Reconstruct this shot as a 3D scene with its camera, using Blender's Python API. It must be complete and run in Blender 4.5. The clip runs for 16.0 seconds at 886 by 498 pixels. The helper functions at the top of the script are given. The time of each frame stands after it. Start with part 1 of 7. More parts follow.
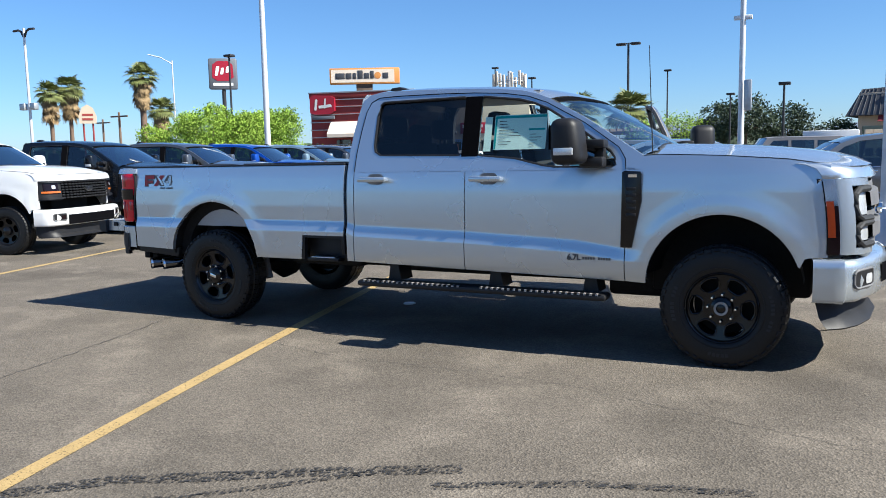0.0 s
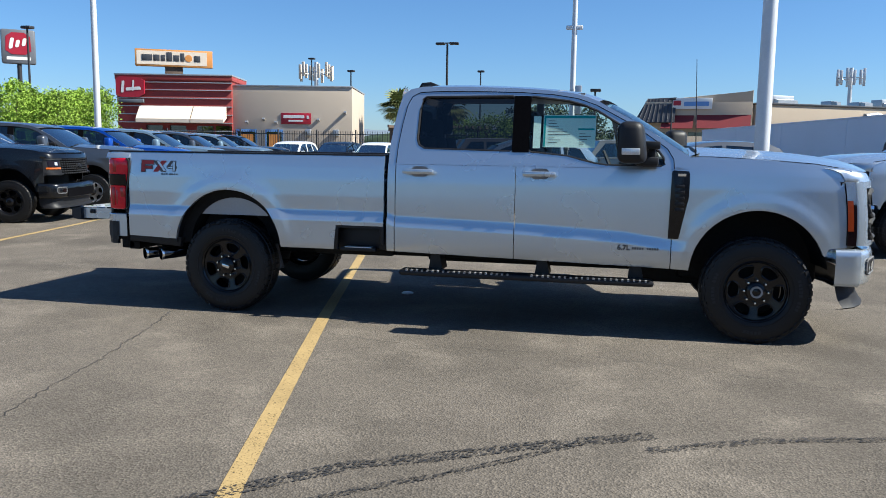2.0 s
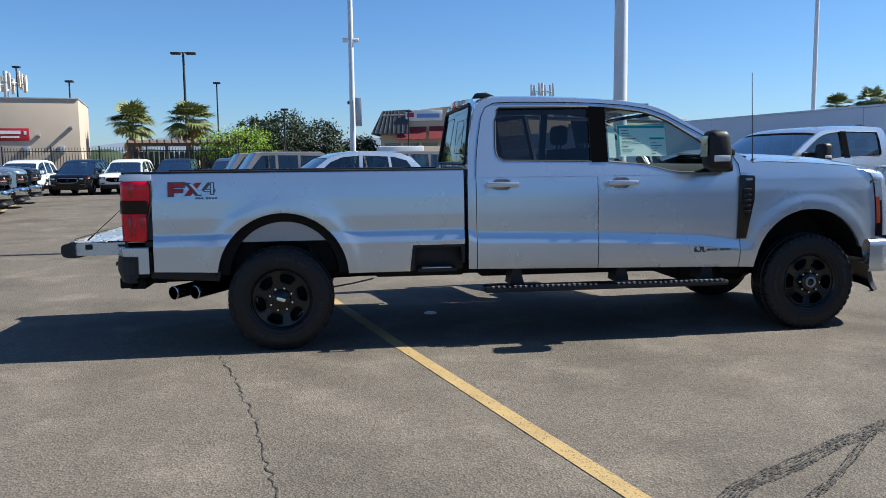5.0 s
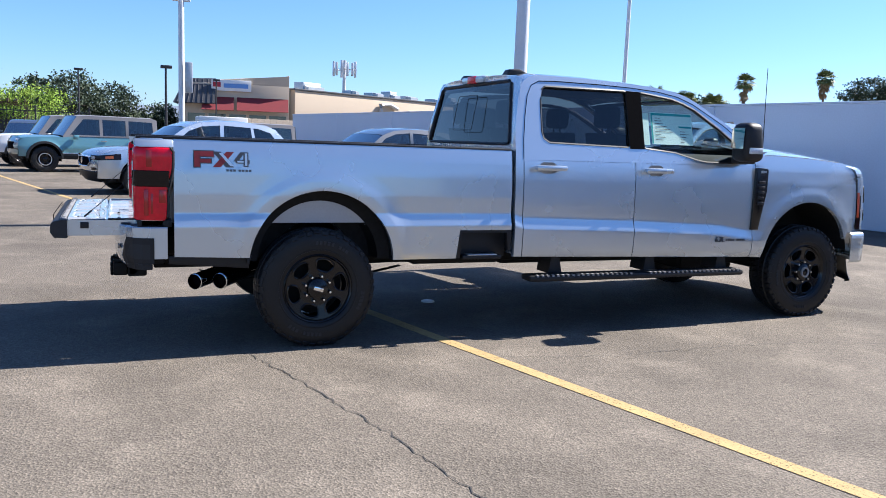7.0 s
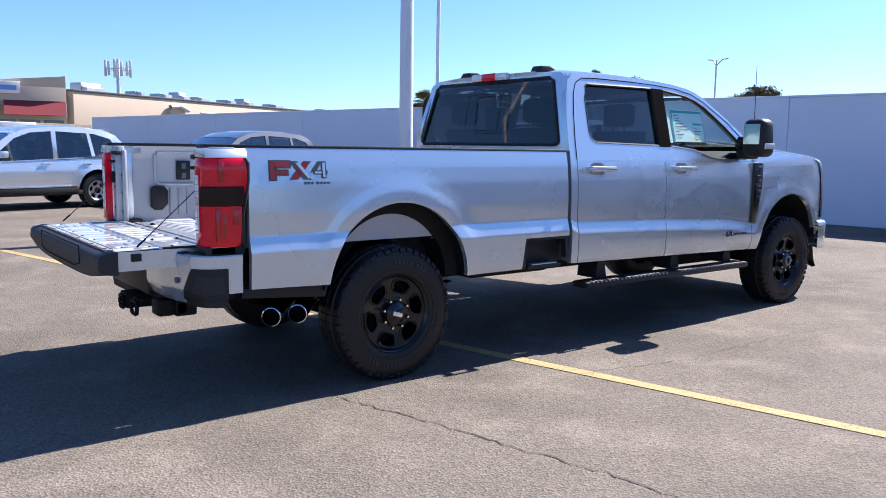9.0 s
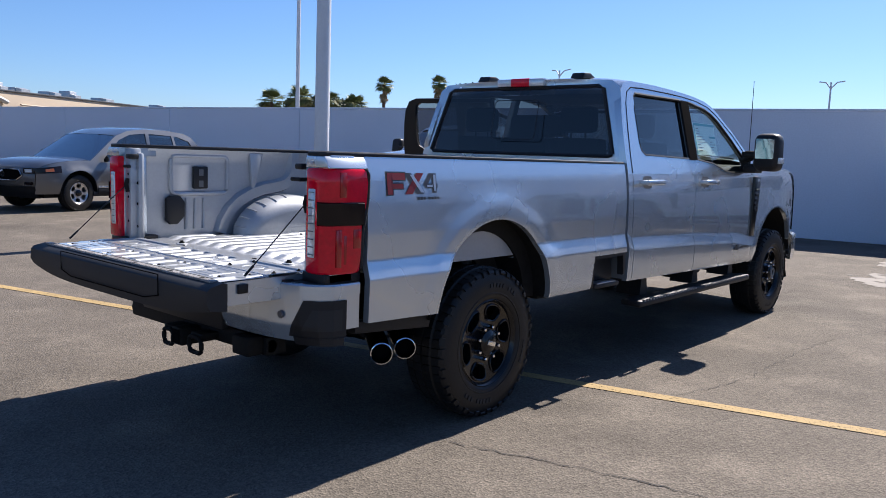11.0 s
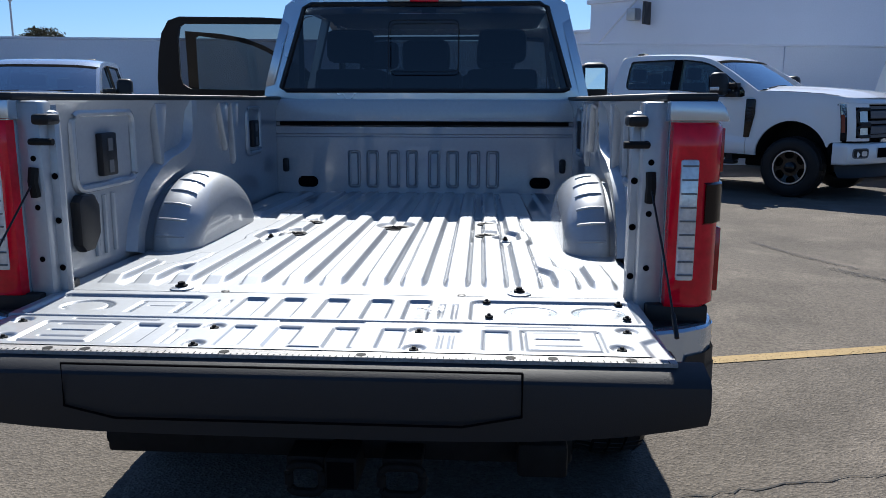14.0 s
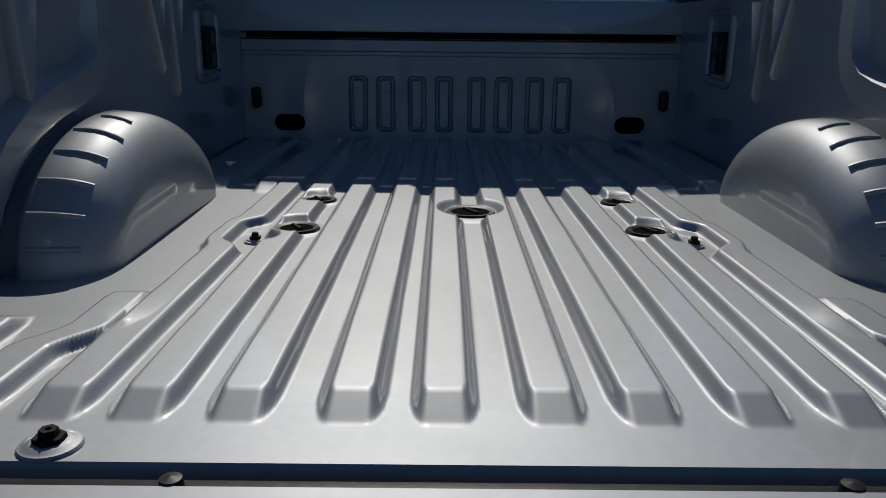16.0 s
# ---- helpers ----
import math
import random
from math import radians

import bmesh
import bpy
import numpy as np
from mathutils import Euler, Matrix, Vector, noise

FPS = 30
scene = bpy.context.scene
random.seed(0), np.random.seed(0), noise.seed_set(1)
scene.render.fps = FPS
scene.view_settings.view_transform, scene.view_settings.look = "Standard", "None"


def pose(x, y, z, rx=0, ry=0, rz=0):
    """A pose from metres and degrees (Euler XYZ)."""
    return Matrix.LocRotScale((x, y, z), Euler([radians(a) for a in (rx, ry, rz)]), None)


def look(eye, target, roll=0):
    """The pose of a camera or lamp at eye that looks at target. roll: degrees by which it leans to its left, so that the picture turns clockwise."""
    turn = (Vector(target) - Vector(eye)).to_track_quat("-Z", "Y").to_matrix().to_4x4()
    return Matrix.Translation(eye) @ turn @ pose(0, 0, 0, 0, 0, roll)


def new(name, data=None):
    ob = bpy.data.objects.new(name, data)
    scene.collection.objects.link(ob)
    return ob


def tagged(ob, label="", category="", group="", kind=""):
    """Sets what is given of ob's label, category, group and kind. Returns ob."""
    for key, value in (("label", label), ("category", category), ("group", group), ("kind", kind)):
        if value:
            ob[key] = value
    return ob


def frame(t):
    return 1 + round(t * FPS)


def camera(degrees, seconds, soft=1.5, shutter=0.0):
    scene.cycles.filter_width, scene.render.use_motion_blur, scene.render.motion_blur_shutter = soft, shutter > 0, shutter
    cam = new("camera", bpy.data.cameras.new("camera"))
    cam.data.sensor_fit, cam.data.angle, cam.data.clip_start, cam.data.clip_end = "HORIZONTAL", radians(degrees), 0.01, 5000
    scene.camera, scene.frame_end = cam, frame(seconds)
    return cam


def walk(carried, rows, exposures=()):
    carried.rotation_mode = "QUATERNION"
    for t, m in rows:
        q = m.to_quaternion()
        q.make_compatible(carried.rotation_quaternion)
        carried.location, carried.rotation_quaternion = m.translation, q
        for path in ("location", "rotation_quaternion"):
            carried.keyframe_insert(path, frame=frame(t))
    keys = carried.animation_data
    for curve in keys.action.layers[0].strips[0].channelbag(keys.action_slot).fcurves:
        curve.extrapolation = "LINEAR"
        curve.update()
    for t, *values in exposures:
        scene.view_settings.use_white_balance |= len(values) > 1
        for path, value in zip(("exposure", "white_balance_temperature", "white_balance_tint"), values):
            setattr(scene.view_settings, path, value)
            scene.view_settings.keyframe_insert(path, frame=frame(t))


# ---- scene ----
cam = camera(58.3, 16.0, 0.9)
PATH = [
    (0, (5.216, -6.484, 1.464), (4.307, -4.718, 1.231), -1.2),
    (0.5, (4.791, -6.779, 1.472), (3.932, -4.99, 1.227), -1.1),
    (1, (4.37, -7.118, 1.46), (3.646, -5.27, 1.213), -0.3),
    (1.5, (3.906, -7.262, 1.473), (3.352, -5.358, 1.217), 0.2),
    (2, (3.421, -7.422, 1.481), (2.989, -5.486, 1.229), 0.8),
    (2.5, (2.971, -7.572, 1.51), (2.693, -5.607, 1.263), 1.2),
    (3, (2.46, -7.564, 1.486), (2.316, -5.582, 1.252), 1.7),
    (3.5, (1.968, -7.608, 1.472), (1.978, -5.621, 1.244), 1.9),
    (4, (1.468, -7.534, 1.466), (1.534, -5.547, 1.243), 1.0),
    (4.2, (1.276, -7.479, 1.481), (1.358, -5.493, 1.264), -0.0),
    (6.3, (-0.744, -6.745, 1.471), (-0.143, -4.853, 1.224), 1.8),
    (6.5, (-0.883, -6.613, 1.444), (-0.249, -4.734, 1.187), 1.8),
    (7, (-1.285, -6.313, 1.452), (-0.526, -4.482, 1.185), 2.2),
    (7.5, (-1.703, -6.048, 1.459), (-0.833, -4.27, 1.172), 2.6),
    (8, (-2.018, -5.651, 1.446), (-1.074, -3.911, 1.163), 2.0),
    (8.5, (-2.382, -5.316, 1.439), (-1.278, -3.669, 1.175), 1.3),
    (9, (-2.679, -4.925, 1.421), (-1.47, -3.352, 1.168), 0.9),
    (9.2, (-2.774, -4.732, 1.412), (-1.534, -3.183, 1.164), 0.5),
    (11.3, (-3.542, -3.078, 1.43), (-1.934, -1.914, 1.185), 2.5),
    (11.5, (-3.617, -2.693, 1.417), (-1.936, -1.64, 1.161), 2.7),
    (12, (-3.645, -2.172, 1.397), (-1.871, -1.283, 1.149), 2.3),
    (12.5, (-3.667, -1.67, 1.387), (-1.811, -0.969, 1.13), 1.7),
    (13, (-3.525, -1.213, 1.37), (-1.631, -0.644, 1.07), -0.2),
    (13.5, (-3.36, -0.786, 1.375), (-1.416, -0.473, 1.026), 0.6),
    (14, (-3.161, -0.405, 1.403), (-1.199, -0.282, 1.034), 0.1),
    (14.5, (-2.779, -0.159, 1.4), (-0.826, -0.04, 0.984), -0.9),
    (15, (-2.444, 0.046, 1.342), (-0.492, 0.109, 0.908), -0.2),
    (15.5, (-2.117, 0.125, 1.329), (-0.175, 0.144, 0.85), 0.2),
    (16, (-1.747, 0.07, 1.301), (0.179, 0.065, 0.764), 0.6),
]
EXPOSURES = [(0.0, 1.28, 5000, 5), (1.5, 1.17, 5000, 4), (3.5, 1.03, 5000, 4), (6.5, 1.37, 5000, 9), (7.3, 1.76, 5000, 13), (8.0, 1.92, 5000, 16), (9.0, 1.66, 5000, 16), (11.5, 1.05, 5150, 13), (12.5, 1.06, 5150, 12), (13.2, 0.98, 5050, 10), (14.0, 0.74, 4900, 8), (15.0, 0.06, 4900, 6), (15.5, -0.5, 5000, 7), (16.0, -0.85, 5150, 8)]
walk(cam, [(t, look(eye, target, roll)) for t, eye, target, roll in PATH], EXPOSURES)

# ---- light ----
SUN_EL, SUN_AZ = 43.5, 3.0          # height, and the compass turn from +x towards +y
world = bpy.data.worlds.new("sky")
scene.world = world
world.use_nodes = True
wn = world.node_tree.nodes
sky = wn.new("ShaderNodeTexSky")
sky.sky_type, sky.sun_disc = "NISHITA", False
sky.sun_elevation, sky.sun_rotation = radians(SUN_EL), radians(90 - SUN_AZ)
sky.altitude = 650
sky.air_density, sky.dust_density, sky.ozone_density = 1.0, 0.6, 4.0
wn["Background"].inputs[1].default_value = 0.05
world.node_tree.links.new(sky.outputs[0], wn["Background"].inputs[0])
sun = new("sun", bpy.data.lights.new("sun", "SUN"))
sun.data.energy, sun.data.angle, sun.data.color = 5.0, radians(0.55), (1.0, 0.80, 0.56)
sun_way = Vector((math.cos(radians(SUN_EL)) * math.cos(radians(SUN_AZ)), math.cos(radians(SUN_EL)) * math.sin(radians(SUN_AZ)), math.sin(radians(SUN_EL))))
sun.matrix_world = look(sun_way * 80, (0, 0, 0))


# ---- materials ----
def mat(name, color, rough=0.5, metal=0.0, vary=0.12, grain=40.0, blot=2.0, bump=0.0, coat=0.0, rough_vary=0.1, spec=0.5, random_tint=0.0):
    """A surface with variation at two scales, grain and blotches (per metre), and fine relief."""
    m = bpy.data.materials.new(name)
    m.use_nodes = True
    nt, n = m.node_tree, m.node_tree.nodes
    p = n["Principled BSDF"]
    co = n.new("ShaderNodeTexCoord")
    fine, wide = n.new("ShaderNodeTexNoise"), n.new("ShaderNodeTexNoise")
    fine.inputs["Scale"].default_value, wide.inputs["Scale"].default_value = grain, blot
    fine.inputs["Detail"].default_value, wide.inputs["Detail"].default_value = 3.0, 4.0
    for t in (fine, wide):
        nt.links.new(co.outputs["Object"], t.inputs["Vector"])
    add = n.new("ShaderNodeMath")
    add.operation = "ADD"
    nt.links.new(fine.outputs["Fac"], add.inputs[0])
    nt.links.new(wide.outputs["Fac"], add.inputs[1])
    span = n.new("ShaderNodeMapRange")
    span.inputs["From Min"].default_value, span.inputs["From Max"].default_value = 0.6, 1.4
    span.inputs["To Min"].default_value, span.inputs["To Max"].default_value = 1 - vary, 1 + vary
    nt.links.new(add.outputs[0], span.inputs["Value"])
    mul = n.new("ShaderNodeMix")
    mul.data_type, mul.blend_type = "RGBA", "MULTIPLY"
    mul.inputs["Factor"].default_value = 1.0
    mul.inputs["A"].default_value = (*color, 1)
    nt.links.new(span.outputs[0], mul.inputs["B"])
    out = mul.outputs["Result"]
    if random_tint:
        info, r2 = n.new("ShaderNodeObjectInfo"), n.new("ShaderNodeMapRange")
        r2.inputs["To Min"].default_value, r2.inputs["To Max"].default_value = 1 - random_tint, 1 + random_tint
        nt.links.new(info.outputs["Random"], r2.inputs["Value"])
        mul2 = n.new("ShaderNodeMix")
        mul2.data_type, mul2.blend_type = "RGBA", "MULTIPLY"
        mul2.inputs["Factor"].default_value = 1.0
        nt.links.new(out, mul2.inputs["A"])
        nt.links.new(r2.outputs[0], mul2.inputs["B"])
        out = mul2.outputs["Result"]
    nt.links.new(out, p.inputs["Base Color"])
    p.inputs["Metallic"].default_value = metal
    rr = n.new("ShaderNodeMapRange")
    rr.inputs["To Min"].default_value, rr.inputs["To Max"].default_value = max(0.02, rough * (1 - rough_vary)), min(1, rough * (1 + rough_vary))
    nt.links.new(wide.outputs["Fac"], rr.inputs["Value"])
    nt.links.new(rr.outputs[0], p.inputs["Roughness"])
    p.inputs["Specular IOR Level"].default_value = spec
    p.inputs["Coat Weight"].default_value, p.inputs["Coat Roughness"].default_value = coat, 0.03
    if bump:
        b = n.new("ShaderNodeBump")
        b.inputs["Strength"].default_value, b.inputs["Distance"].default_value = 0.6, bump
        nt.links.new(fine.outputs["Fac"], b.inputs["Height"])
        nt.links.new(b.outputs["Normal"], p.inputs["Normal"])
    return m


def paint(name, color, metal=0.6, rough=0.3):
    return mat(name, color, rough, metal, vary=0.03, grain=900, blot=1.5, coat=1.0, rough_vary=0.08)


def glass(name, tint, gloss=0.03, least=0.045, bend=4.0):
    """A thin coloured pane: light passes straight through, tinted, and the face mirrors at a slant."""
    m = bpy.data.materials.new(name)
    m.use_nodes = True
    nt, n = m.node_tree, m.node_tree.nodes
    n.remove(n["Principled BSDF"])
    tr, gl, mix, fr = n.new("ShaderNodeBsdfTransparent"), n.new("ShaderNodeBsdfGlossy"), n.new("ShaderNodeMixShader"), n.new("ShaderNodeMapRange")
    slant, power = n.new("ShaderNodeLayerWeight"), n.new("ShaderNodeMath")
    slant.inputs["Blend"].default_value = 0.5
    power.operation, power.inputs[1].default_value = "POWER", bend
    fr.inputs["To Min"].default_value, fr.inputs["To Max"].default_value = least, 1.0
    nt.links.new(slant.outputs["Facing"], power.inputs[0])
    nt.links.new(power.outputs[0], fr.inputs["Value"])
    tr.inputs[0].default_value = (*tint, 1)
    gl.inputs["Roughness"].default_value = gloss
    nt.links.new(fr.outputs[0], mix.inputs[0])
    nt.links.new(tr.outputs[0], mix.inputs[1])
    nt.links.new(gl.outputs[0], mix.inputs[2])
    nt.links.new(mix.outputs[0], n["Material Output"].inputs["Surface"])
    return m


def asphalt():
    """Weathered asphalt: stones in binder, worn light patches, oil stains."""
    m = mat("asphalt", (0.127, 0.110, 0.088), 0.9, vary=0.12, grain=3.0, blot=0.22, spec=0.3)
    nt, n = m.node_tree, m.node_tree.nodes
    p = n["Principled BSDF"]
    co = n.new("ShaderNodeTexCoord")
    stone, sand, stain, wear = n.new("ShaderNodeTexVoronoi"), n.new("ShaderNodeTexNoise"), n.new("ShaderNodeTexNoise"), n.new("ShaderNodeTexNoise")
    stone.inputs["Scale"].default_value = 85
    sand.inputs["Scale"].default_value, sand.inputs["Detail"].default_value = 260, 3
    stain.inputs["Scale"].default_value, stain.inputs["Detail"].default_value = 0.55, 6
    wear.inputs["Scale"].default_value, wear.inputs["Detail"].default_value = 1.7, 7
    for t in (stone, sand, stain, wear):
        nt.links.new(co.outputs["Object"], t.inputs["Vector"])
    def ramp(src, a, b, lo, hi):
        r = n.new("ShaderNodeMapRange")
        for k, v in zip(("From Min", "From Max", "To Min", "To Max"), (a, b, lo, hi)):
            r.inputs[k].default_value = v
        nt.links.new(src, r.inputs["Value"])
        return r.outputs[0]
    last = p.inputs["Base Color"].links[0].from_socket
    for f in (ramp(stone.outputs["Color"], 0, 1, 0.62, 1.38), ramp(sand.outputs["Fac"], 0.35, 0.65, 0.72, 1.28), ramp(stain.outputs["Fac"], 0.48, 0.68, 1.02, 0.68), ramp(wear.outputs["Fac"], 0.52, 0.74, 1.0, 1.45)):
        mul = n.new("ShaderNodeMix")
        mul.data_type, mul.blend_type = "RGBA", "MULTIPLY"
        mul.inputs["Factor"].default_value = 1.0
        nt.links.new(last, mul.inputs["A"])
        nt.links.new(f, mul.inputs["B"])
        last = mul.outputs["Result"]
    nt.links.new(last, p.inputs["Base Color"])
    b = n.new("ShaderNodeBump")
    b.inputs["Strength"].default_value, b.inputs["Distance"].default_value = 0.8, 0.006
    nt.links.new(stone.outputs["Distance"], b.inputs["Height"])
    nt.links.new(b.outputs["Normal"], p.inputs["Normal"])
    return m


def worn(name, color, edge=0.5, scale=30.0, rough=0.85):
    """A coat on the ground that is worn through in specks."""
    m = mat(name, color, rough, vary=0.25, grain=60, blot=3)
    nt, n = m.node_tree, m.node_tree.nodes
    co, noise_, r = n.new("ShaderNodeTexCoord"), n.new("ShaderNodeTexNoise"), n.new("ShaderNodeMapRange")
    noise_.inputs["Scale"].default_value, noise_.inputs["Detail"].default_value = scale, 8
    r.inputs["From Min"].default_value, r.inputs["From Max"].default_value = edge - 0.05, edge + 0.05
    nt.links.new(co.outputs["Object"], noise_.inputs["Vector"])
    nt.links.new(noise_.outputs["Fac"], r.inputs["Value"])
    nt.links.new(r.outputs[0], n["Principled BSDF"].inputs["Alpha"])
    return m


SILVER = paint("silver_paint", (0.53, 0.588, 0.65), 0.70, 0.27)
# body silver darkened against sun glare and blued for shade inside the bed
BED_SILVER = mat("bed_silver_toned", (0.385, 0.402, 0.425), 0.55, 0.45, vary=0.06, grain=60, blot=3, coat=1.0, rough_vary=0.2)
WHITE = paint("white_paint", (0.80, 0.80, 0.79), 0.0, 0.35)
BLACK_PAINT = mat("black_paint", (0.004, 0.0045, 0.006), 0.25, 0.0, vary=0.05, grain=300, blot=1.5, coat=0.5, spec=0.3)
GREY_PAINT = paint("dark_grey_paint", (0.10, 0.105, 0.115), 0.6, 0.3)
GUNMETAL = paint("gunmetal_paint", (0.14, 0.144, 0.152), 0.8, 0.38)
BLUE_PAINT = paint("blue_paint", (0.012, 0.06, 0.36), 0.4, 0.3)
STEEL_PAINT = paint("steel_blue_paint", (0.25, 0.33, 0.38), 0.5, 0.3)
TEAL_PAINT = paint("teal_paint", (0.13, 0.27, 0.31), 0.3, 0.3)
RUBBER = mat("tyre_rubber", (0.009, 0.009, 0.0095), 0.48, vary=0.4, grain=80, blot=6, bump=0.001, spec=0.32)
PLASTIC = mat("black_plastic", (0.012, 0.012, 0.0135), 0.5, vary=0.25, grain=300, blot=5, bump=0.0006, spec=0.35)
GREY_PLASTIC = mat("grey_plastic", (0.12, 0.12, 0.125), 0.6, vary=0.15, grain=300, blot=5, bump=0.0006)
GATE_TRIM = mat("textured_black_trim", (0.014, 0.0145, 0.016), 0.62, vary=0.15, grain=500, blot=3, bump=0.0008)
HARDTOP = mat("grey_hard_top", (0.16, 0.16, 0.175), 0.55, vary=0.1, grain=300, blot=3, bump=0.0006)
CHASSIS = mat("chassis_black", (0.009, 0.009, 0.009), 0.7, vary=0.5, grain=30, blot=4, spec=0.2)
RIM_BLACK = mat("gloss_black_alloy", (0.005, 0.005, 0.006), 0.2, 0.0, vary=0.2, grain=60, blot=5, coat=0.0, spec=0.42)
ALLOY = mat("bright_alloy", (0.62, 0.62, 0.63), 0.3, 0.9, vary=0.1)
DULL_METAL = mat("dull_metal", (0.30, 0.29, 0.28), 0.55, 0.3, vary=0.5, grain=160, blot=12, bump=0.001)
CHROME = mat("chrome", (0.75, 0.76, 0.78), 0.08, 1.0, vary=0.04, grain=20)
DARK_CHROME = mat("dark_chrome", (0.10, 0.102, 0.108), 0.12, 1.0, vary=0.1, grain=20)
RED_LENS = mat("red_lens", (0.62, 0.0015, 0.020), 0.10, vary=0.2, grain=45, blot=9, coat=0.25, spec=0.35)
DEEP_RED = mat("deep_red_lens", (0.32, 0.0005, 0.003), 0.2, vary=0.2, coat=0.5)
DARK_LENS = mat("smoked_lens", (0.008, 0.004, 0.005), 0.12, vary=0.3, coat=0.0, spec=0.3)
CLEAR_LENS = mat("clear_lens", (0.62, 0.64, 0.66), 0.18, 0.3, vary=0.25, grain=90, blot=12, coat=1.0)
AMBER = mat("amber_lens", (0.45, 0.11, 0.01), 0.15, vary=0.15, coat=0.6)
SEAT = mat("dark_cloth", (0.014, 0.014, 0.016), 0.85, vary=0.25, grain=200, blot=6, bump=0.001)
PALE_TRIM = mat("pale_seal", (0.34, 0.31, 0.28), 0.8, vary=0.1)
GLASS = glass("green_tint_glass", (0.76, 0.86, 0.82))
PRIVACY = glass("privacy_glass", (0.11, 0.12, 0.13), 0.03, 0.06)
DOOR_PRIVACY = glass("open_door_privacy_glass", (0.30, 0.31, 0.32))
FILM = glass("clear_film", (0.80, 0.80, 0.78), 0.25, 0.22, 2.0)
FAR_GLASS = glass("car_glass", (0.20, 0.27, 0.28), 0.03, 0.12, 2.6)
FAR_SCREEN = glass("windscreen_glass", (0.26, 0.45, 0.49), 0.03, 0.48, 2.0)
# near-black for painted shade in holes and gaps, and for black trim
DARK = mat("dark_gap", (0.004, 0.004, 0.005), 0.9, vary=0.3, spec=0.02)
PAPER = mat("sticker_paper", (0.78, 0.92, 0.87), 0.6, vary=0.05)
TEAL_INK = mat("teal_ink", (0.05, 0.36, 0.36), 0.6)
BADGE_RED = mat("badge_red", (0.19, 0.012, 0.014), 0.4)
BADGE_GREY = mat("badge_grey", (0.05, 0.052, 0.06), 0.4)
ASPHALT = asphalt()
YELLOW = worn("worn_yellow_line", (0.36, 0.258, 0.103), 0.36, 90)
SMEAR = worn("pale_smear", (0.235, 0.213, 0.185), 0.43, 2.5)
SKID = worn("tyre_skid", (0.022, 0.021, 0.021), 0.505, 60)
CRACK = mat("crack_shadow", (0.04, 0.037, 0.034), 0.95, vary=0.3)
# the blue in this white stands in for skylight on the shaded wall
STUCCO_WHITE = mat("white_wall_paint", (0.66, 0.70, 0.79), 0.9, vary=0.06, grain=30, blot=0.5, bump=0.003)
STUCCO_BEIGE = mat("beige_stucco", (0.46, 0.39, 0.31), 0.92, vary=0.08, grain=20, blot=0.3, bump=0.004)
STUCCO_TAN = mat("tan_stucco", (0.52, 0.43, 0.32), 0.92, vary=0.08, grain=20, blot=0.3, bump=0.004)
BRICK_RED = mat("maroon_panel", (0.24, 0.035, 0.03), 0.75, vary=0.12, grain=10, blot=0.6)
AWNING = mat("cream_canvas", (0.72, 0.62, 0.50), 0.85, vary=0.06)
MAROON = mat("maroon_canvas", (0.17, 0.02, 0.025), 0.85, vary=0.15)
ROOF_DARK = mat("dark_metal_roof", (0.07, 0.072, 0.08), 0.55, 0.3, vary=0.2)
GALV = mat("galvanised_sheet", (0.46, 0.47, 0.48), 0.45, 0.7, vary=0.15, grain=8)
POLE_GREY = mat("pale_grey_pole", (0.62, 0.63, 0.65), 0.5, 0.2, vary=0.08)
POLE_DARK = mat("dark_bronze_pole", (0.03, 0.03, 0.032), 0.5, 0.2)
SIGN_RED = mat("sign_red", (0.33, 0.012, 0.03), 0.4)
SIGN_DARK = mat("sign_slate", (0.13, 0.14, 0.16), 0.5)
SIDE_AMBER = mat("dark_amber_lens", (0.20, 0.03, 0.004), 0.2, vary=0.15, coat=0.4)
SIGN_WHITE = mat("sign_white", (0.75, 0.75, 0.74), 0.4)
SIGN_ORANGE = mat("sign_orange", (0.60, 0.26, 0.06), 0.5)
SIGN_BLUE = mat("sign_blue", (0.16, 0.30, 0.62), 0.5)
BARK = mat("bark", (0.16, 0.11, 0.075), 0.95, vary=0.35, grain=30, blot=5, bump=0.01)
LEAF = mat("bright_leaves", (0.25, 0.36, 0.045), 0.7, vary=0.5, grain=3, blot=0.8, spec=0.15)
LEAF_DARK = mat("dark_leaves", (0.035, 0.055, 0.022), 0.7, vary=0.5, grain=3, blot=0.8)
LEAF_BROWN = mat("olive_brown_leaves", (0.10, 0.085, 0.035), 0.75, vary=0.5, grain=3, blot=0.8)
PALM_LEAF = mat("palm_fronds", (0.16, 0.18, 0.05), 0.6, vary=0.4, grain=5)
PALM_DRY = mat("dry_fronds", (0.27, 0.19, 0.09), 0.85, vary=0.35, grain=5)
# the haze of the distance is mixed into this base colour
HILL = mat("distant_hills", (0.155, 0.19, 0.24), 1.0, vary=0.12, grain=0.02, blot=0.004)
WOOD = mat("weathered_timber", (0.12, 0.085, 0.06), 0.9, vary=0.3)


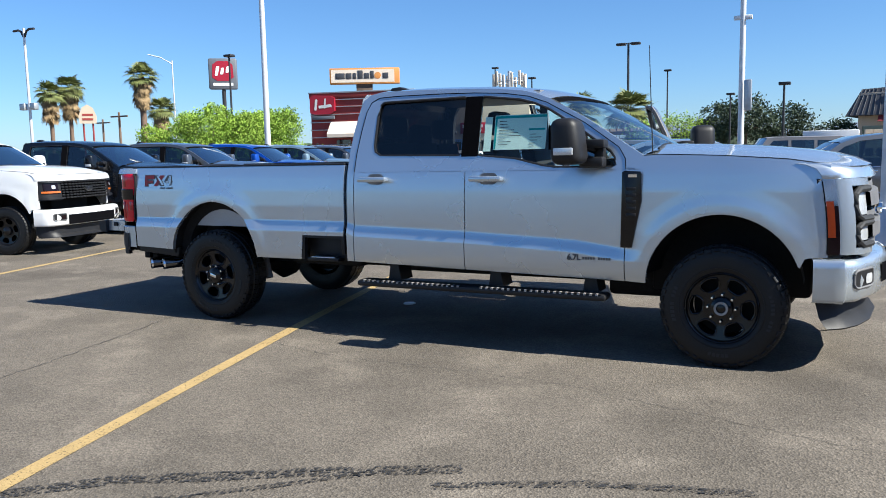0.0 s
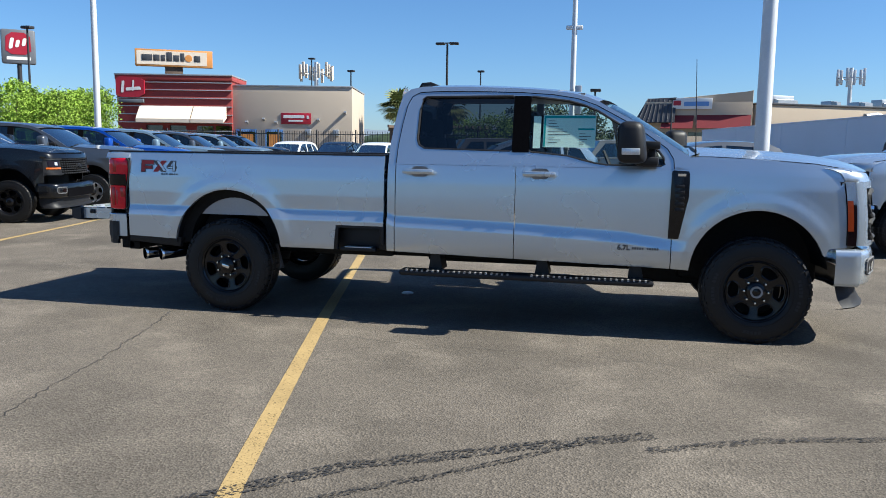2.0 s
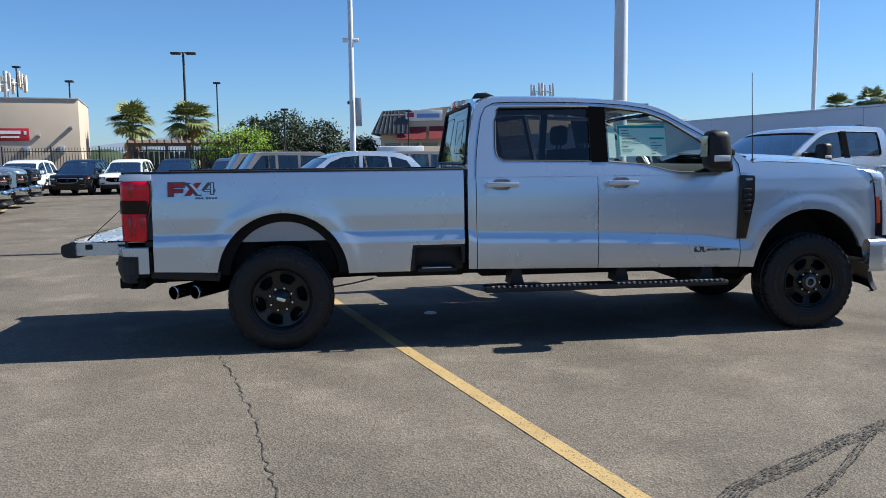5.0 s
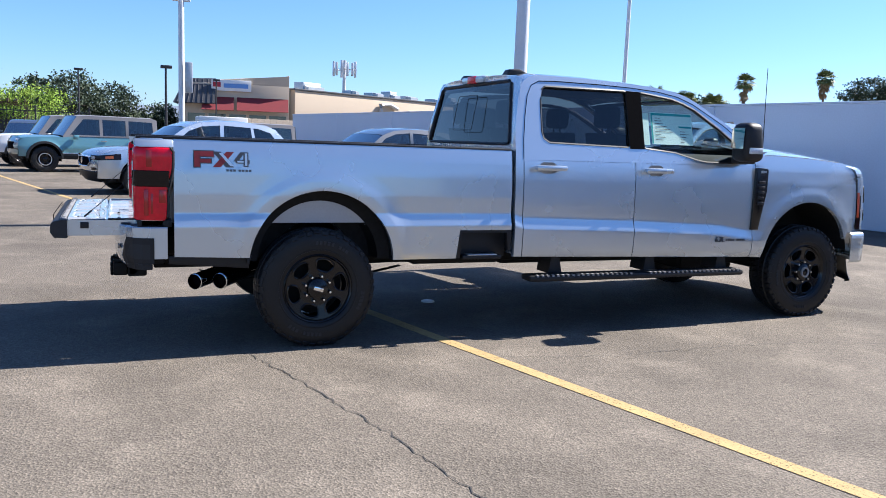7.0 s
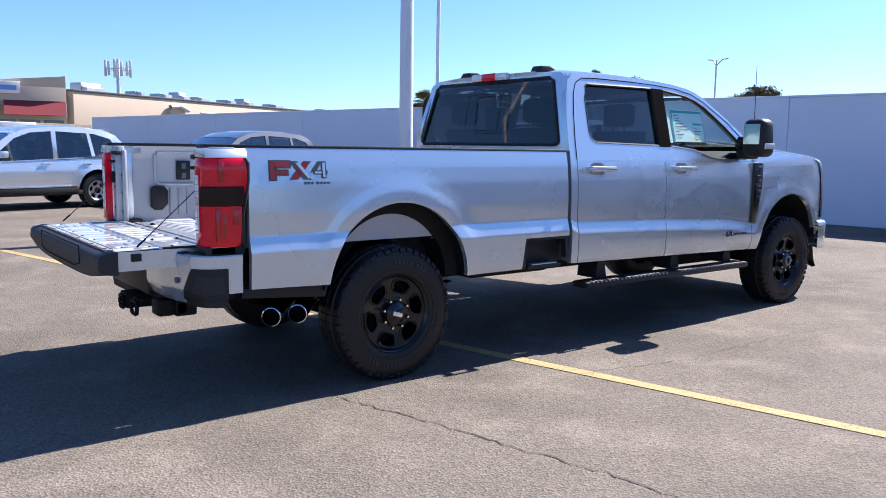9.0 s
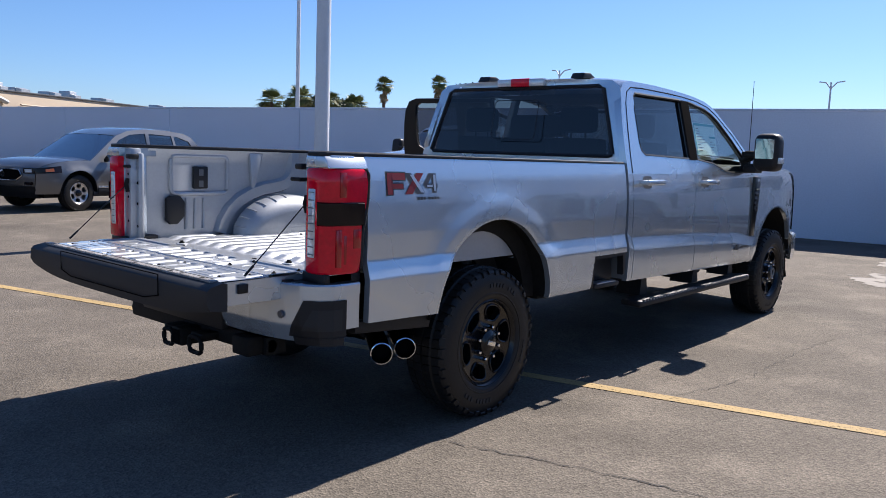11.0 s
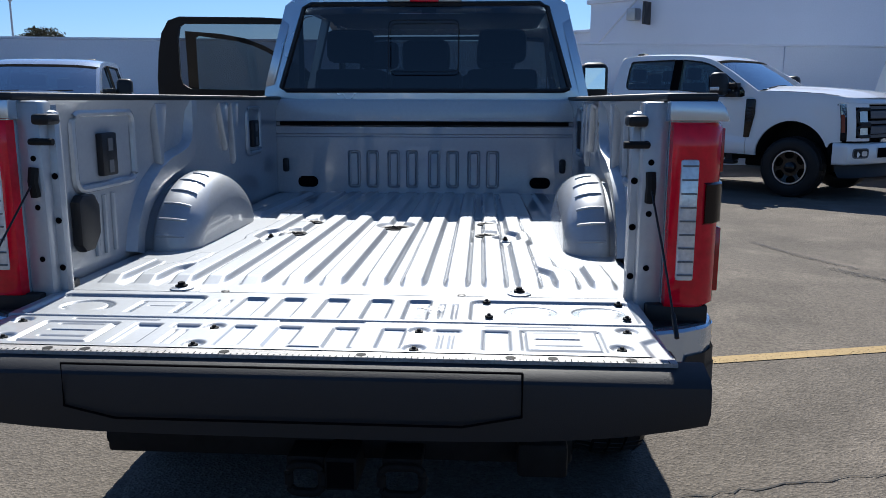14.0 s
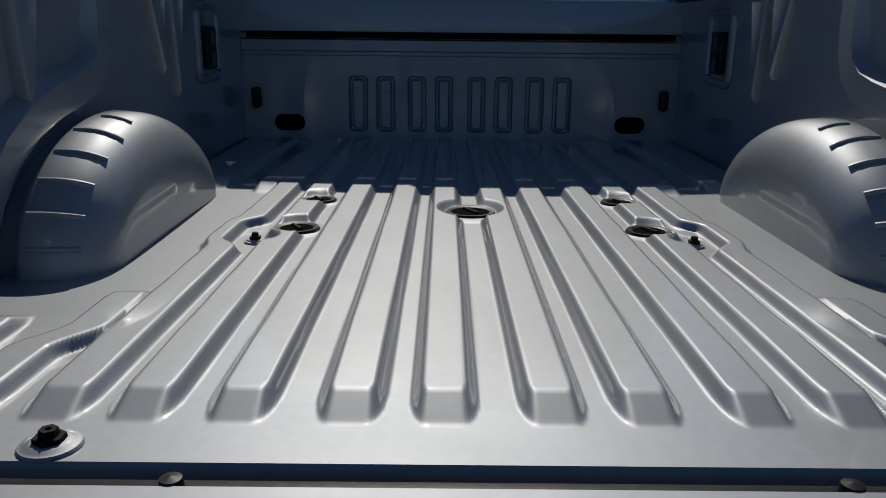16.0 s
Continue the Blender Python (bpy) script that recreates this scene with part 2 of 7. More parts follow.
# ---- mesh helpers ----
def part(name, bm, material, parent=None, label="", angle=38):
    """Links a bmesh as one mesh object under a thing or a part; faces are smooth up to that angle."""
    bmesh.ops.recalc_face_normals(bm, faces=bm.faces)
    for f in bm.faces:
        f.smooth = True
    lim = radians(angle)
    for e in bm.edges:
        e.smooth = len(e.link_faces) == 2 and e.calc_face_angle(0.0) < lim
    me = bpy.data.meshes.new(name)
    bm.to_mesh(me)
    bm.free()
    for m in material if isinstance(material, (list, tuple)) else [material]:
        me.materials.append(m)
    ob = new(name, me)
    ob.parent = parent
    return tagged(ob, label) if label else ob


def thing(name, at, label, category, group="", kind="", turn=0.0, scale=1.0):
    ob = new(name)
    ob.matrix_basis = pose(*at, 0, 0, turn) @ Matrix.Scale(scale, 4)
    ob.empty_display_size = 0.2
    return tagged(ob, label, category, group, kind)


def box(bm, x0, x1, y0, y1, z0, z1, bevel=0.0, seg=2, mi=0):
    v = [bm.verts.new((x, y, z)) for x in (x0, x1) for y in (y0, y1) for z in (z0, z1)]
    fs = [bm.faces.new([v[i] for i in q]) for q in ((0, 1, 3, 2), (4, 6, 7, 5), (0, 4, 5, 1), (2, 3, 7, 6), (0, 2, 6, 4), (1, 5, 7, 3))]
    for f in fs:
        f.material_index = mi
    if bevel:
        es = list({e for f in fs for e in f.edges})
        bmesh.ops.bevel(bm, geom=es, offset=bevel, segments=seg, affect="EDGES", profile=0.5)
    return bm


def prism(bm, pts, axis, a, b, bevel=0.0, mi=0):
    """A flat outline, given as pairs, drawn out along an axis from a to b."""
    def at(p, h):
        return {"x": (h, p[0], p[1]), "y": (p[0], h, p[1]), "z": (p[0], p[1], h)}[axis]
    lo, hi = [bm.verts.new(at(p, a)) for p in pts], [bm.verts.new(at(p, b)) for p in pts]
    n = len(pts)
    fs = [bm.faces.new(lo), bm.faces.new(hi[::-1])]
    fs += [bm.faces.new((lo[i], lo[(i + 1) % n], hi[(i + 1) % n], hi[i])) for i in range(n)]
    for f in fs:
        f.material_index = mi
    if bevel:
        bmesh.ops.bevel(bm, geom=list(set(fs[0].edges) | set(fs[1].edges)), offset=bevel, segments=2, affect="EDGES", profile=0.5)
    return bm


def lathe(bm, prof, centre, axis="y", seg=32, a0=0.0, a1=360.0, mi=0):
    """Turns pairs of radius and height round an axis through centre."""
    full = abs(a1 - a0) > 359
    n = seg if full else seg + 1
    rings = []
    for r, h in prof:
        ring = []
        for i in range(n):
            a = radians(a0 + (a1 - a0) * i / seg)
            c, s = r * math.cos(a), r * math.sin(a)
            d = {"y": (c, h, s), "z": (c, s, h), "x": (h, c, s)}[axis]
            ring.append(bm.verts.new(Vector(centre) + Vector(d)))
        rings.append(ring)
    for p, q in zip(rings, rings[1:]):
        for i in range(n if full else n - 1):
            j = (i + 1) % n
            bm.faces.new((p[i], p[j], q[j], q[i])).material_index = mi
    return bm


def disc(bm, c, r, axis="y", seg=20, mi=0, sx=1.0, sz=1.0):
    v = []
    for i in range(seg):
        a = math.tau * i / seg
        u, w = r * sx * math.cos(a), r * sz * math.sin(a)
        v.append(bm.verts.new(Vector(c) + Vector({"y": (u, 0, w), "z": (u, w, 0), "x": (0, u, w)}[axis])))
    bm.faces.new(v).material_index = mi
    return bm


def tube(bm, pts, r, seg=8, r1=None, cap=True, mi=0):
    """A round bar along points; r1: its radius at the end."""
    pts = [Vector(p) for p in pts]
    rings = []
    for i, p in enumerate(pts):
        d = (pts[min(i + 1, len(pts) - 1)] - pts[max(i - 1, 0)]).normalized()
        up = Vector((0, 0, 1)) if abs(d.z) < 0.9 else Vector((1, 0, 0))
        u = d.cross(up).normalized()
        w = u.cross(d)
        rad = r if r1 is None else r + (r1 - r) * i / max(1, len(pts) - 1)
        rings.append([bm.verts.new(p + rad * (math.cos(math.tau * k / seg) * u + math.sin(math.tau * k / seg) * w)) for k in range(seg)])
    for a, b in zip(rings, rings[1:]):
        for k in range(seg):
            bm.faces.new((a[k], a[(k + 1) % seg], b[(k + 1) % seg], b[k])).material_index = mi
    if cap:
        bm.faces.new(rings[0]).material_index = mi
        bm.faces.new(rings[-1][::-1]).material_index = mi
    return bm


def sheet(bm, rows, mi=0):
    """Quads over rows of places."""
    vs = [[bm.verts.new(p) for p in row] for row in rows]
    for a, b in zip(vs, vs[1:]):
        for i in range(len(a) - 1):
            bm.faces.new((a[i], a[i + 1], b[i + 1], b[i])).material_index = mi
    bmesh.ops.remove_doubles(bm, verts=bm.verts, dist=1e-5)
    return bm


def thick(bm, t):
    """Gives a sheet a thickness."""
    bmesh.ops.recalc_face_normals(bm, faces=bm.faces)
    bmesh.ops.solidify(bm, geom=bm.faces[:], thickness=t)
    return bm


def outline(bm, loops, place):
    """Fills an outer loop less its inner loops; place turns each pair into a point."""
    es = []
    for loop in loops:
        vs = [bm.verts.new(place(*p)) for p in loop]
        es += [bm.edges.new((vs[i], vs[(i + 1) % len(vs)])) for i in range(len(vs))]
    bmesh.ops.triangle_fill(bm, use_beauty=True, use_dissolve=False, edges=es)
    return bm


def rounded(x0, x1, z0, z1, r, seg=4):
    pts = []
    for cx, cz, a in ((x1 - r, z1 - r, 0), (x0 + r, z1 - r, 90), (x0 + r, z0 + r, 180), (x1 - r, z0 + r, 270)):
        for i in range(seg + 1):
            t = radians(a + 90 * i / seg)
            pts.append((cx + r * math.cos(t), cz + r * math.sin(t)))
    return pts


def interp(x, xs, ys):
    return float(np.interp(x, xs, ys))


B = bmesh.new


# ---- pickups ----
RA, FA, HUB = (0.03, 0.585, 0.505), (4.46, 0.54, 0.50), 0.41     # wheel arches: x, z, radius; the hubs' height
WB = 4.47


def crease(x):
    return interp(x, (1.5, 1.56, 2.57, 3.45, 3.81, 4.0), (0.935, 0.905, 0.88, 0.84, 0.79, 0.78))


def half(x, z):
    """Half the body's width at a place along it and a height."""
    c = crease(x)
    a = interp(x, (3.75, 3.95), (0.024, 0.0))
    w = interp(z, (0.5, 0.57, 0.62, c - 0.08, c, c + 0.12, 1.2, 1.32, 1.41, 1.97, 2.05), (0.94, 0.968, 0.980, 0.986, 0.986, 0.988, 0.982, 0.968, 0.948, 0.805, 0.77))
    w += a * interp(z, (c - 0.085, c), (1.0, 0.0)) * interp(z, (0.55, 0.62), (0.3, 1.0))
    for ax, az, r in (RA, FA):
        d = math.hypot(x - ax, max(z - az, 0) if z > az else 0.35 * (z - az))
        w += interp(d, (r - 0.02, r + 0.01, r + 0.07, r + 0.13, r + 0.19), (0.008, 0.012, 0.011, 0.003, 0.0)) * interp(z, (az - 0.02, az + 0.12), (0.25, 1.0))
    if x > 4.5:
        w -= 0.045 * ((x - 4.5) / 0.6) ** 2.5
    return w


def arch_low(x, base):
    """The lower edge of a panel: its own height, or the wheel arch above it."""
    z = base
    for ax, az, r in (RA, FA):
        if abs(x - ax) < r:
            z = max(z, az + math.sqrt(r * r - (x - ax) ** 2))
    return z


def lip(bm, d):
    """Turns the open edges of a sheet inwards."""
    es = [e for e in bm.edges if len(e.link_faces) == 1]
    out = bmesh.ops.extrude_edge_only(bm, edges=es)
    for v in out["geom"]:
        if isinstance(v, bmesh.types.BMVert):
            v.co += Vector(d)


def body_panel(x0, x1, s, sh, low, top, step=0.07, fine=False):
    xs = set(np.linspace(x0, x1, max(2, int((x1 - x0) / (0.022 if fine else step)) + 1)))
    for ax, az, r in (RA, FA):
        for k in range(37):
            x = ax + r * math.cos(math.pi * k / 36)
            if x0 < x < x1:
                xs.add(x)
        for q in (r + 0.002, r + 0.03, r + 0.07, r + 0.1, r + 0.13, r + 0.19):
            xs |= {x for x in (ax - q, ax + q) if x0 < x < x1}
    rows = []
    for x in sorted(xs):
        c = crease(x)
        zs = [0.5, 0.57, 0.60, 0.63, 0.69, c - 0.09, c - 0.082, c - 0.06, c - 0.03, c - 0.004, c + 0.004, c + 0.02, c + 0.06, 1.05, 1.09, 1.12, 1.15, 1.18, 1.21, 1.25, 1.3, 1.34, 1.38, 1.41, 1.45]
        if fine:
            zs += [0.66 + 0.022 * k for k in range(30)]
        lo, hi = arch_low(x, low(x)), top(x)
        rows.append([(x - sh, s * half(x, z), z) for z in (min(max(z, lo), hi) for z in sorted(zs) + [hi])])
    bm = sheet(B(), rows)
    bmesh.ops.dissolve_degenerate(bm, dist=1e-5, edges=bm.edges)
    lip(bm, (0, -s * 0.035, 0))
    return bm


wheel_kit = {}


def wheel(parent, x, y, s, rim_m, fine):
    """A wheel: rim with six twin-edged windows, tyre with tread blocks, hub cap and nuts. s: the side that it faces."""
    key = (rim_m.name, s, fine)
    if key not in wheel_kit:
        seg = 54 if fine else 36
        t = lathe(B(), [(0.232, s * 0.105), (0.245, s * 0.125), (0.262, s * 0.132), (0.272, s * 0.133), (0.274, s * 0.137), (0.280, s * 0.137), (0.282, s * 0.135), (0.30, s * 0.137), (0.345, s * 0.135), (0.372, s * 0.130), (0.394, s * 0.120),
                        (0.404, s * 0.062), (0.408, s * 0.056), (0.408, s * 0.004), (0.408, -s * 0.004), (0.408, -s * 0.056), (0.404, -s * 0.062), (0.394, -s * 0.120), (0.372, -s * 0.130), (0.30, -s * 0.137), (0.24, -s * 0.12), (0.232, -s * 0.1)], (0, 0, 0), "y", seg)
        bmesh.ops.recalc_face_normals(t, faces=t.faces)
        blocks = [f for f in t.faces if math.hypot(f.calc_center_median().x, f.calc_center_median().z) > 0.392 and f.calc_area() > 0.0008]
        bmesh.ops.inset_individual(t, faces=blocks, thickness=0.0045, depth=0.009)
        # shoulder lugs
        for k in range(46):
            r0, hw = (0.374, 0.040) if k % 2 else (0.384, 0.050)
            vv = [[t.verts.new((r * math.cos(a), y, r * math.sin(a))) for a in (math.tau * k / 46 - hw, math.tau * k / 46 + hw) for r, y in ((r0, s * 0.130), (r0 + 0.006, s * q), (0.402, s * (q - 0.006)), (0.4115, s * 0.112))] for q in (0.1365,)][0]
            for i in range(3):
                t.faces.new((vv[i], vv[i + 1], vv[i + 5], vv[i + 4]))
            t.faces.new(vv[0:4])
            t.faces.new(vv[4:8][::-1])
        bmesh.ops.recalc_face_normals(t, faces=t.faces)
        letter = B()
        q = [letter.verts.new((r * math.cos(d), s * y, r * math.sin(d))) for y in (0.135, 0.1405) for r, d in ((0.310, -0.030), (0.334, -0.028), (0.334, 0.028), (0.310, 0.030))]
        for f in ((4, 5, 6, 7), (0, 1, 5, 4), (1, 2, 6, 5), (2, 3, 7, 6), (3, 0, 4, 7)):
            letter.faces.new([q[i] for i in f])
        bmesh.ops.recalc_face_normals(letter, faces=letter.faces)
        seg = 64 if fine else 36
        rim = lathe(B(), [(0.245, s * 0.122), (0.238, s * 0.128), (0.226, s * 0.118), (0.218, s * 0.085), (0.205, s * 0.02), (0.2, -s * 0.08), (0.24, -s * 0.11)], (0, 0, 0), "y", seg)
        drum = lathe(B(), [(0.0, -s * 0.02), (0.2, -s * 0.02)], (0, 0, 0), "y", 24)
        face = B()
        def place(u, v):
            r = math.hypot(u, v)
            return (u, s * (0.085 + 0.028 * interp(r, (0.06, 0.12, 0.225), (0.6, 0.1, 0.75))), v)
        wins = []
        for k in range(6):
            a0 = math.tau * k / 6 + 0.52
            loop = [(0.122, -0.14), (0.132, -0.29), (0.155, -0.36), (0.182, -0.365), (0.202, -0.31), (0.211, -0.15), (0.212, 0.0), (0.211, 0.15), (0.202, 0.31), (0.182, 0.365), (0.155, 0.36), (0.132, 0.29), (0.122, 0.14)]
            wins.append([(r * math.cos(a0 + q), r * math.sin(a0 + q)) for r, q in loop])
        ring = [(0.224 * math.cos(math.tau * k / 48), 0.224 * math.sin(math.tau * k / 48)) for k in range(48)]
        outline(face, [ring] + wins, place)
        es = [e for e in face.edges if len(e.link_faces) == 1]
        for v in bmesh.ops.extrude_edge_only(face, edges=es)["geom"]:
            if isinstance(v, bmesh.types.BMVert):
                v.co.y -= s * 0.04
                v.co.x, v.co.z = v.co.x * 0.985, v.co.z * 0.985
        pts = [tuple(Vector(place(u, v)) + Vector((0, s * 0.002, 0))) for u, v in wins[0]]
        edge = tube(B(), pts + pts[:1], 0.0065, 6, cap=False)
        cap = lathe(B(), [(0.075, s * 0.09), (0.07, s * 0.125), (0.05, s * 0.135), (0.042, s * 0.14), (0.0, s * 0.142)], (0, 0, 0), "y", 20)
        plate = box(B(), -0.034, 0.034, s * 0.143, s * 0.146, -0.013, 0.013, 0.002)
        hub = lathe(B(), [(0.046, s * 0.136), (0.046, s * 0.150), (0.032, s * 0.150), (0.032, s * 0.138)], (0, 0, 0), "y", 24)
        nut = lathe(B(), [(0.012, s * 0.09), (0.012, s * 0.125), (0.008, s * 0.132), (0, s * 0.133)], (0.09, 0, 0), "y", 6)
        made = []
        for nm, b, m in (("wheel", rim, rim_m), ("tyre", t, RUBBER), ("hub_cap", cap, RIM_BLACK), ("cap_badge", plate, CHROME), ("lug_nut", nut, CHROME), ("spokes", face, rim_m), ("brake_drum", drum, CHASSIS), ("window_edge", edge, rim_m), ("sidewall_letter", letter, GATE_TRIM), ("hub_ring", hub, DULL_METAL)):
            ob = part(nm, b, m)
            made.append(ob.data)
            bpy.data.objects.remove(ob)
        wheel_kit[key] = made
    rim_d, tyre_d, cap_d, plate_d, nut_d, spoke_d, drum_d, edge_d, letter_d, hub_d = wheel_kit[key]
    root = new("wheel", rim_d)
    root.parent = parent
    root.location = (x, y, HUB)
    root.rotation_euler.y = 0.3 + 1.7 * x
    for nm, d in (("tyre", tyre_d), ("hub_cap", cap_d), ("spokes", spoke_d), ("brake_drum", drum_d)):
        o = new(nm, d)
        o.parent = root
    if fine:
        tagged(root, "gloss black six-window alloy wheel")
        for nm, d in (("cap_badge", plate_d),) if x < 2 else (("hub_ring", hub_d),):
            o = new(nm, d)
            o.parent = root
        for k in range(6):
            o = new("window_edge", edge_d)
            o.parent = root
            o.rotation_euler.y = math.tau * k / 6
        for mid, n_l in ((math.pi / 2, 9), (-math.pi / 2, 9), (0.0, 5)):
            for k in range(n_l):
                if n_l == 9 and k == 5:
                    continue
                o = new("sidewall_letter", letter_d)
                o.parent = root
                o.rotation_euler.y = mid + (k - (n_l - 1) / 2) * 0.088
        for k in range(8):
            o = new("lug_nut", nut_d)
            o.parent = root
            o.rotation_euler.y = math.tau * k / 8
    return root


CAB_TOP = [(1.50, 1.34), (1.505, 1.50), (1.525, 1.66), (1.555, 1.82), (1.59, 1.925), (1.65, 1.972), (1.75, 1.992), (2.15, 1.992), (2.54, 1.978), (2.8, 1.962), (3.0, 1.938), (3.12, 1.908), (3.22, 1.868), (3.5, 1.715), (3.72, 1.575), (3.93, 1.44), (3.93, 1.34)]
WIN_R = [(1.79, 1.905), (1.762, 1.885), (1.742, 1.80), (1.735, 1.56), (1.75, 1.505), (1.80, 1.475), (2.52, 1.462), (2.545, 1.48), (2.545, 1.90), (2.52, 1.912)]
WIN_F = [(2.68, 1.908), (2.66, 1.89), (2.66, 1.48), (2.69, 1.458), (2.98, 1.432), (3.06, 1.412), (3.2, 1.378), (3.29, 1.365), (3.72, 1.362), (3.745, 1.375), (3.735, 1.43), (3.70, 1.475), (3.44, 1.655), (3.22, 1.79), (3.1, 1.84), (2.98, 1.872)]


def xf(y):
    """The line of the front end."""
    return interp(abs(y), (0, 0.4, 0.62, 0.75, 0.83, 0.885, 0.925, 0.945, 0.96), (5.415, 5.40, 5.36, 5.325, 5.29, 5.245, 5.18, 5.10, 5.02))


def hood_z(x, y):
    base = interp(x, (3.85, 4.05, 4.45, 4.85, 5.1, 5.25, 5.36, 5.40), (1.49, 1.50, 1.485, 1.455, 1.415, 1.375, 1.32, 1.28))
    u = abs(y)
    return base + 0.022 * interp(u, (0.0, 0.42, 0.52), (1, 0.8, 0.0)) - 0.055 * interp(u, (0.5, 0.93), (0.0, 1.0)) ** 1.4


def seat(bm, x, y, w, z=0.86):
    box(bm, x - 0.26, x + 0.26, y - w / 2, y + w / 2, z, z + 0.17, 0.05)
    prism(bm, [(x - 0.30, z + 0.1), (x - 0.14, z + 0.1), (x - 0.24, z + 0.72), (x - 0.38, z + 0.72)], "y", y - w / 2 + 0.02, y + w / 2 - 0.02, 0.04)


def headrest(bm, x, y, z):
    box(bm, x - 0.06, x + 0.06, y - 0.14, y + 0.14, z, z + 0.19, 0.04)
    for q in (-0.06, 0.06):
        tube(bm, [(x, y + q, z - 0.08), (x, y + q, z + 0.02)], 0.007, 6)


REAR_UPPER = [(1.575, 1.345), (1.585, 1.55), (1.61, 1.72), (1.64, 1.84), (1.69, 1.92), (1.76, 1.945), (2.3, 1.948), (2.575, 1.94), (2.575, 1.345)]
FRONT_UPPER = [(2.582, 1.345), (2.582, 1.94), (2.85, 1.922), (3.05, 1.89), (3.2, 1.835), (3.5, 1.675), (3.76, 1.495), (3.812, 1.42), (3.815, 1.345)]


def open_door(T, coat, low, name, x0, x1, upper, win, pane, hinge, angle):
    """A left door swung out on its front edge. Returns its turn."""
    h = Matrix.Translation((hinge, 0.95, 0))
    swing = h @ Matrix.Rotation(radians(-angle), 4, "Z") @ h.inverted()
    def put(nm, b, m, parent=None, label=""):
        o = part(nm, b, m, parent or T, label)
        if parent is None:
            o.matrix_basis = swing
        return o
    door = put(name, body_panel(x0, x1, 1, 0.0, low, lambda x: 1.345), coat, None, "open silver door with black inner trim")
    fr = outline(B(), [upper, win], lambda x, z: (x, half(x, z), z))
    lip(fr, (0, -0.02, 0))
    put("door_frame", fr, coat, door)
    inner = outline(B(), [upper, win], lambda x, z: (x, half(x, z) - 0.055, z))
    lip(inner, (0, 0.034, 0))
    put("inner_frame", inner, PLASTIC, door)
    trim = sheet(B(), [[(x, y, z) for x in np.linspace(x0 + 0.01, x1 - 0.01, 4)] for y, z in ((0.94, 0.63), (0.86, 0.66), (0.85, 1.0), (0.83, 1.05), (0.86, 1.15), (0.89, 1.35))])
    put("inner_trim", trim, SEAT, door)
    g = put("door_glass", outline(B(), [win], lambda x, z: (x, half(x, z) - 0.03, z)), pane, door)
    g.visible_shadow = False
    seal = B()
    pts = [(x, half(x, z) - 0.028, z) for x, z in upper]
    tube(seal, pts, 0.006, 6)
    put("pale_seal", seal, PALE_TRIM, door)
    return swing


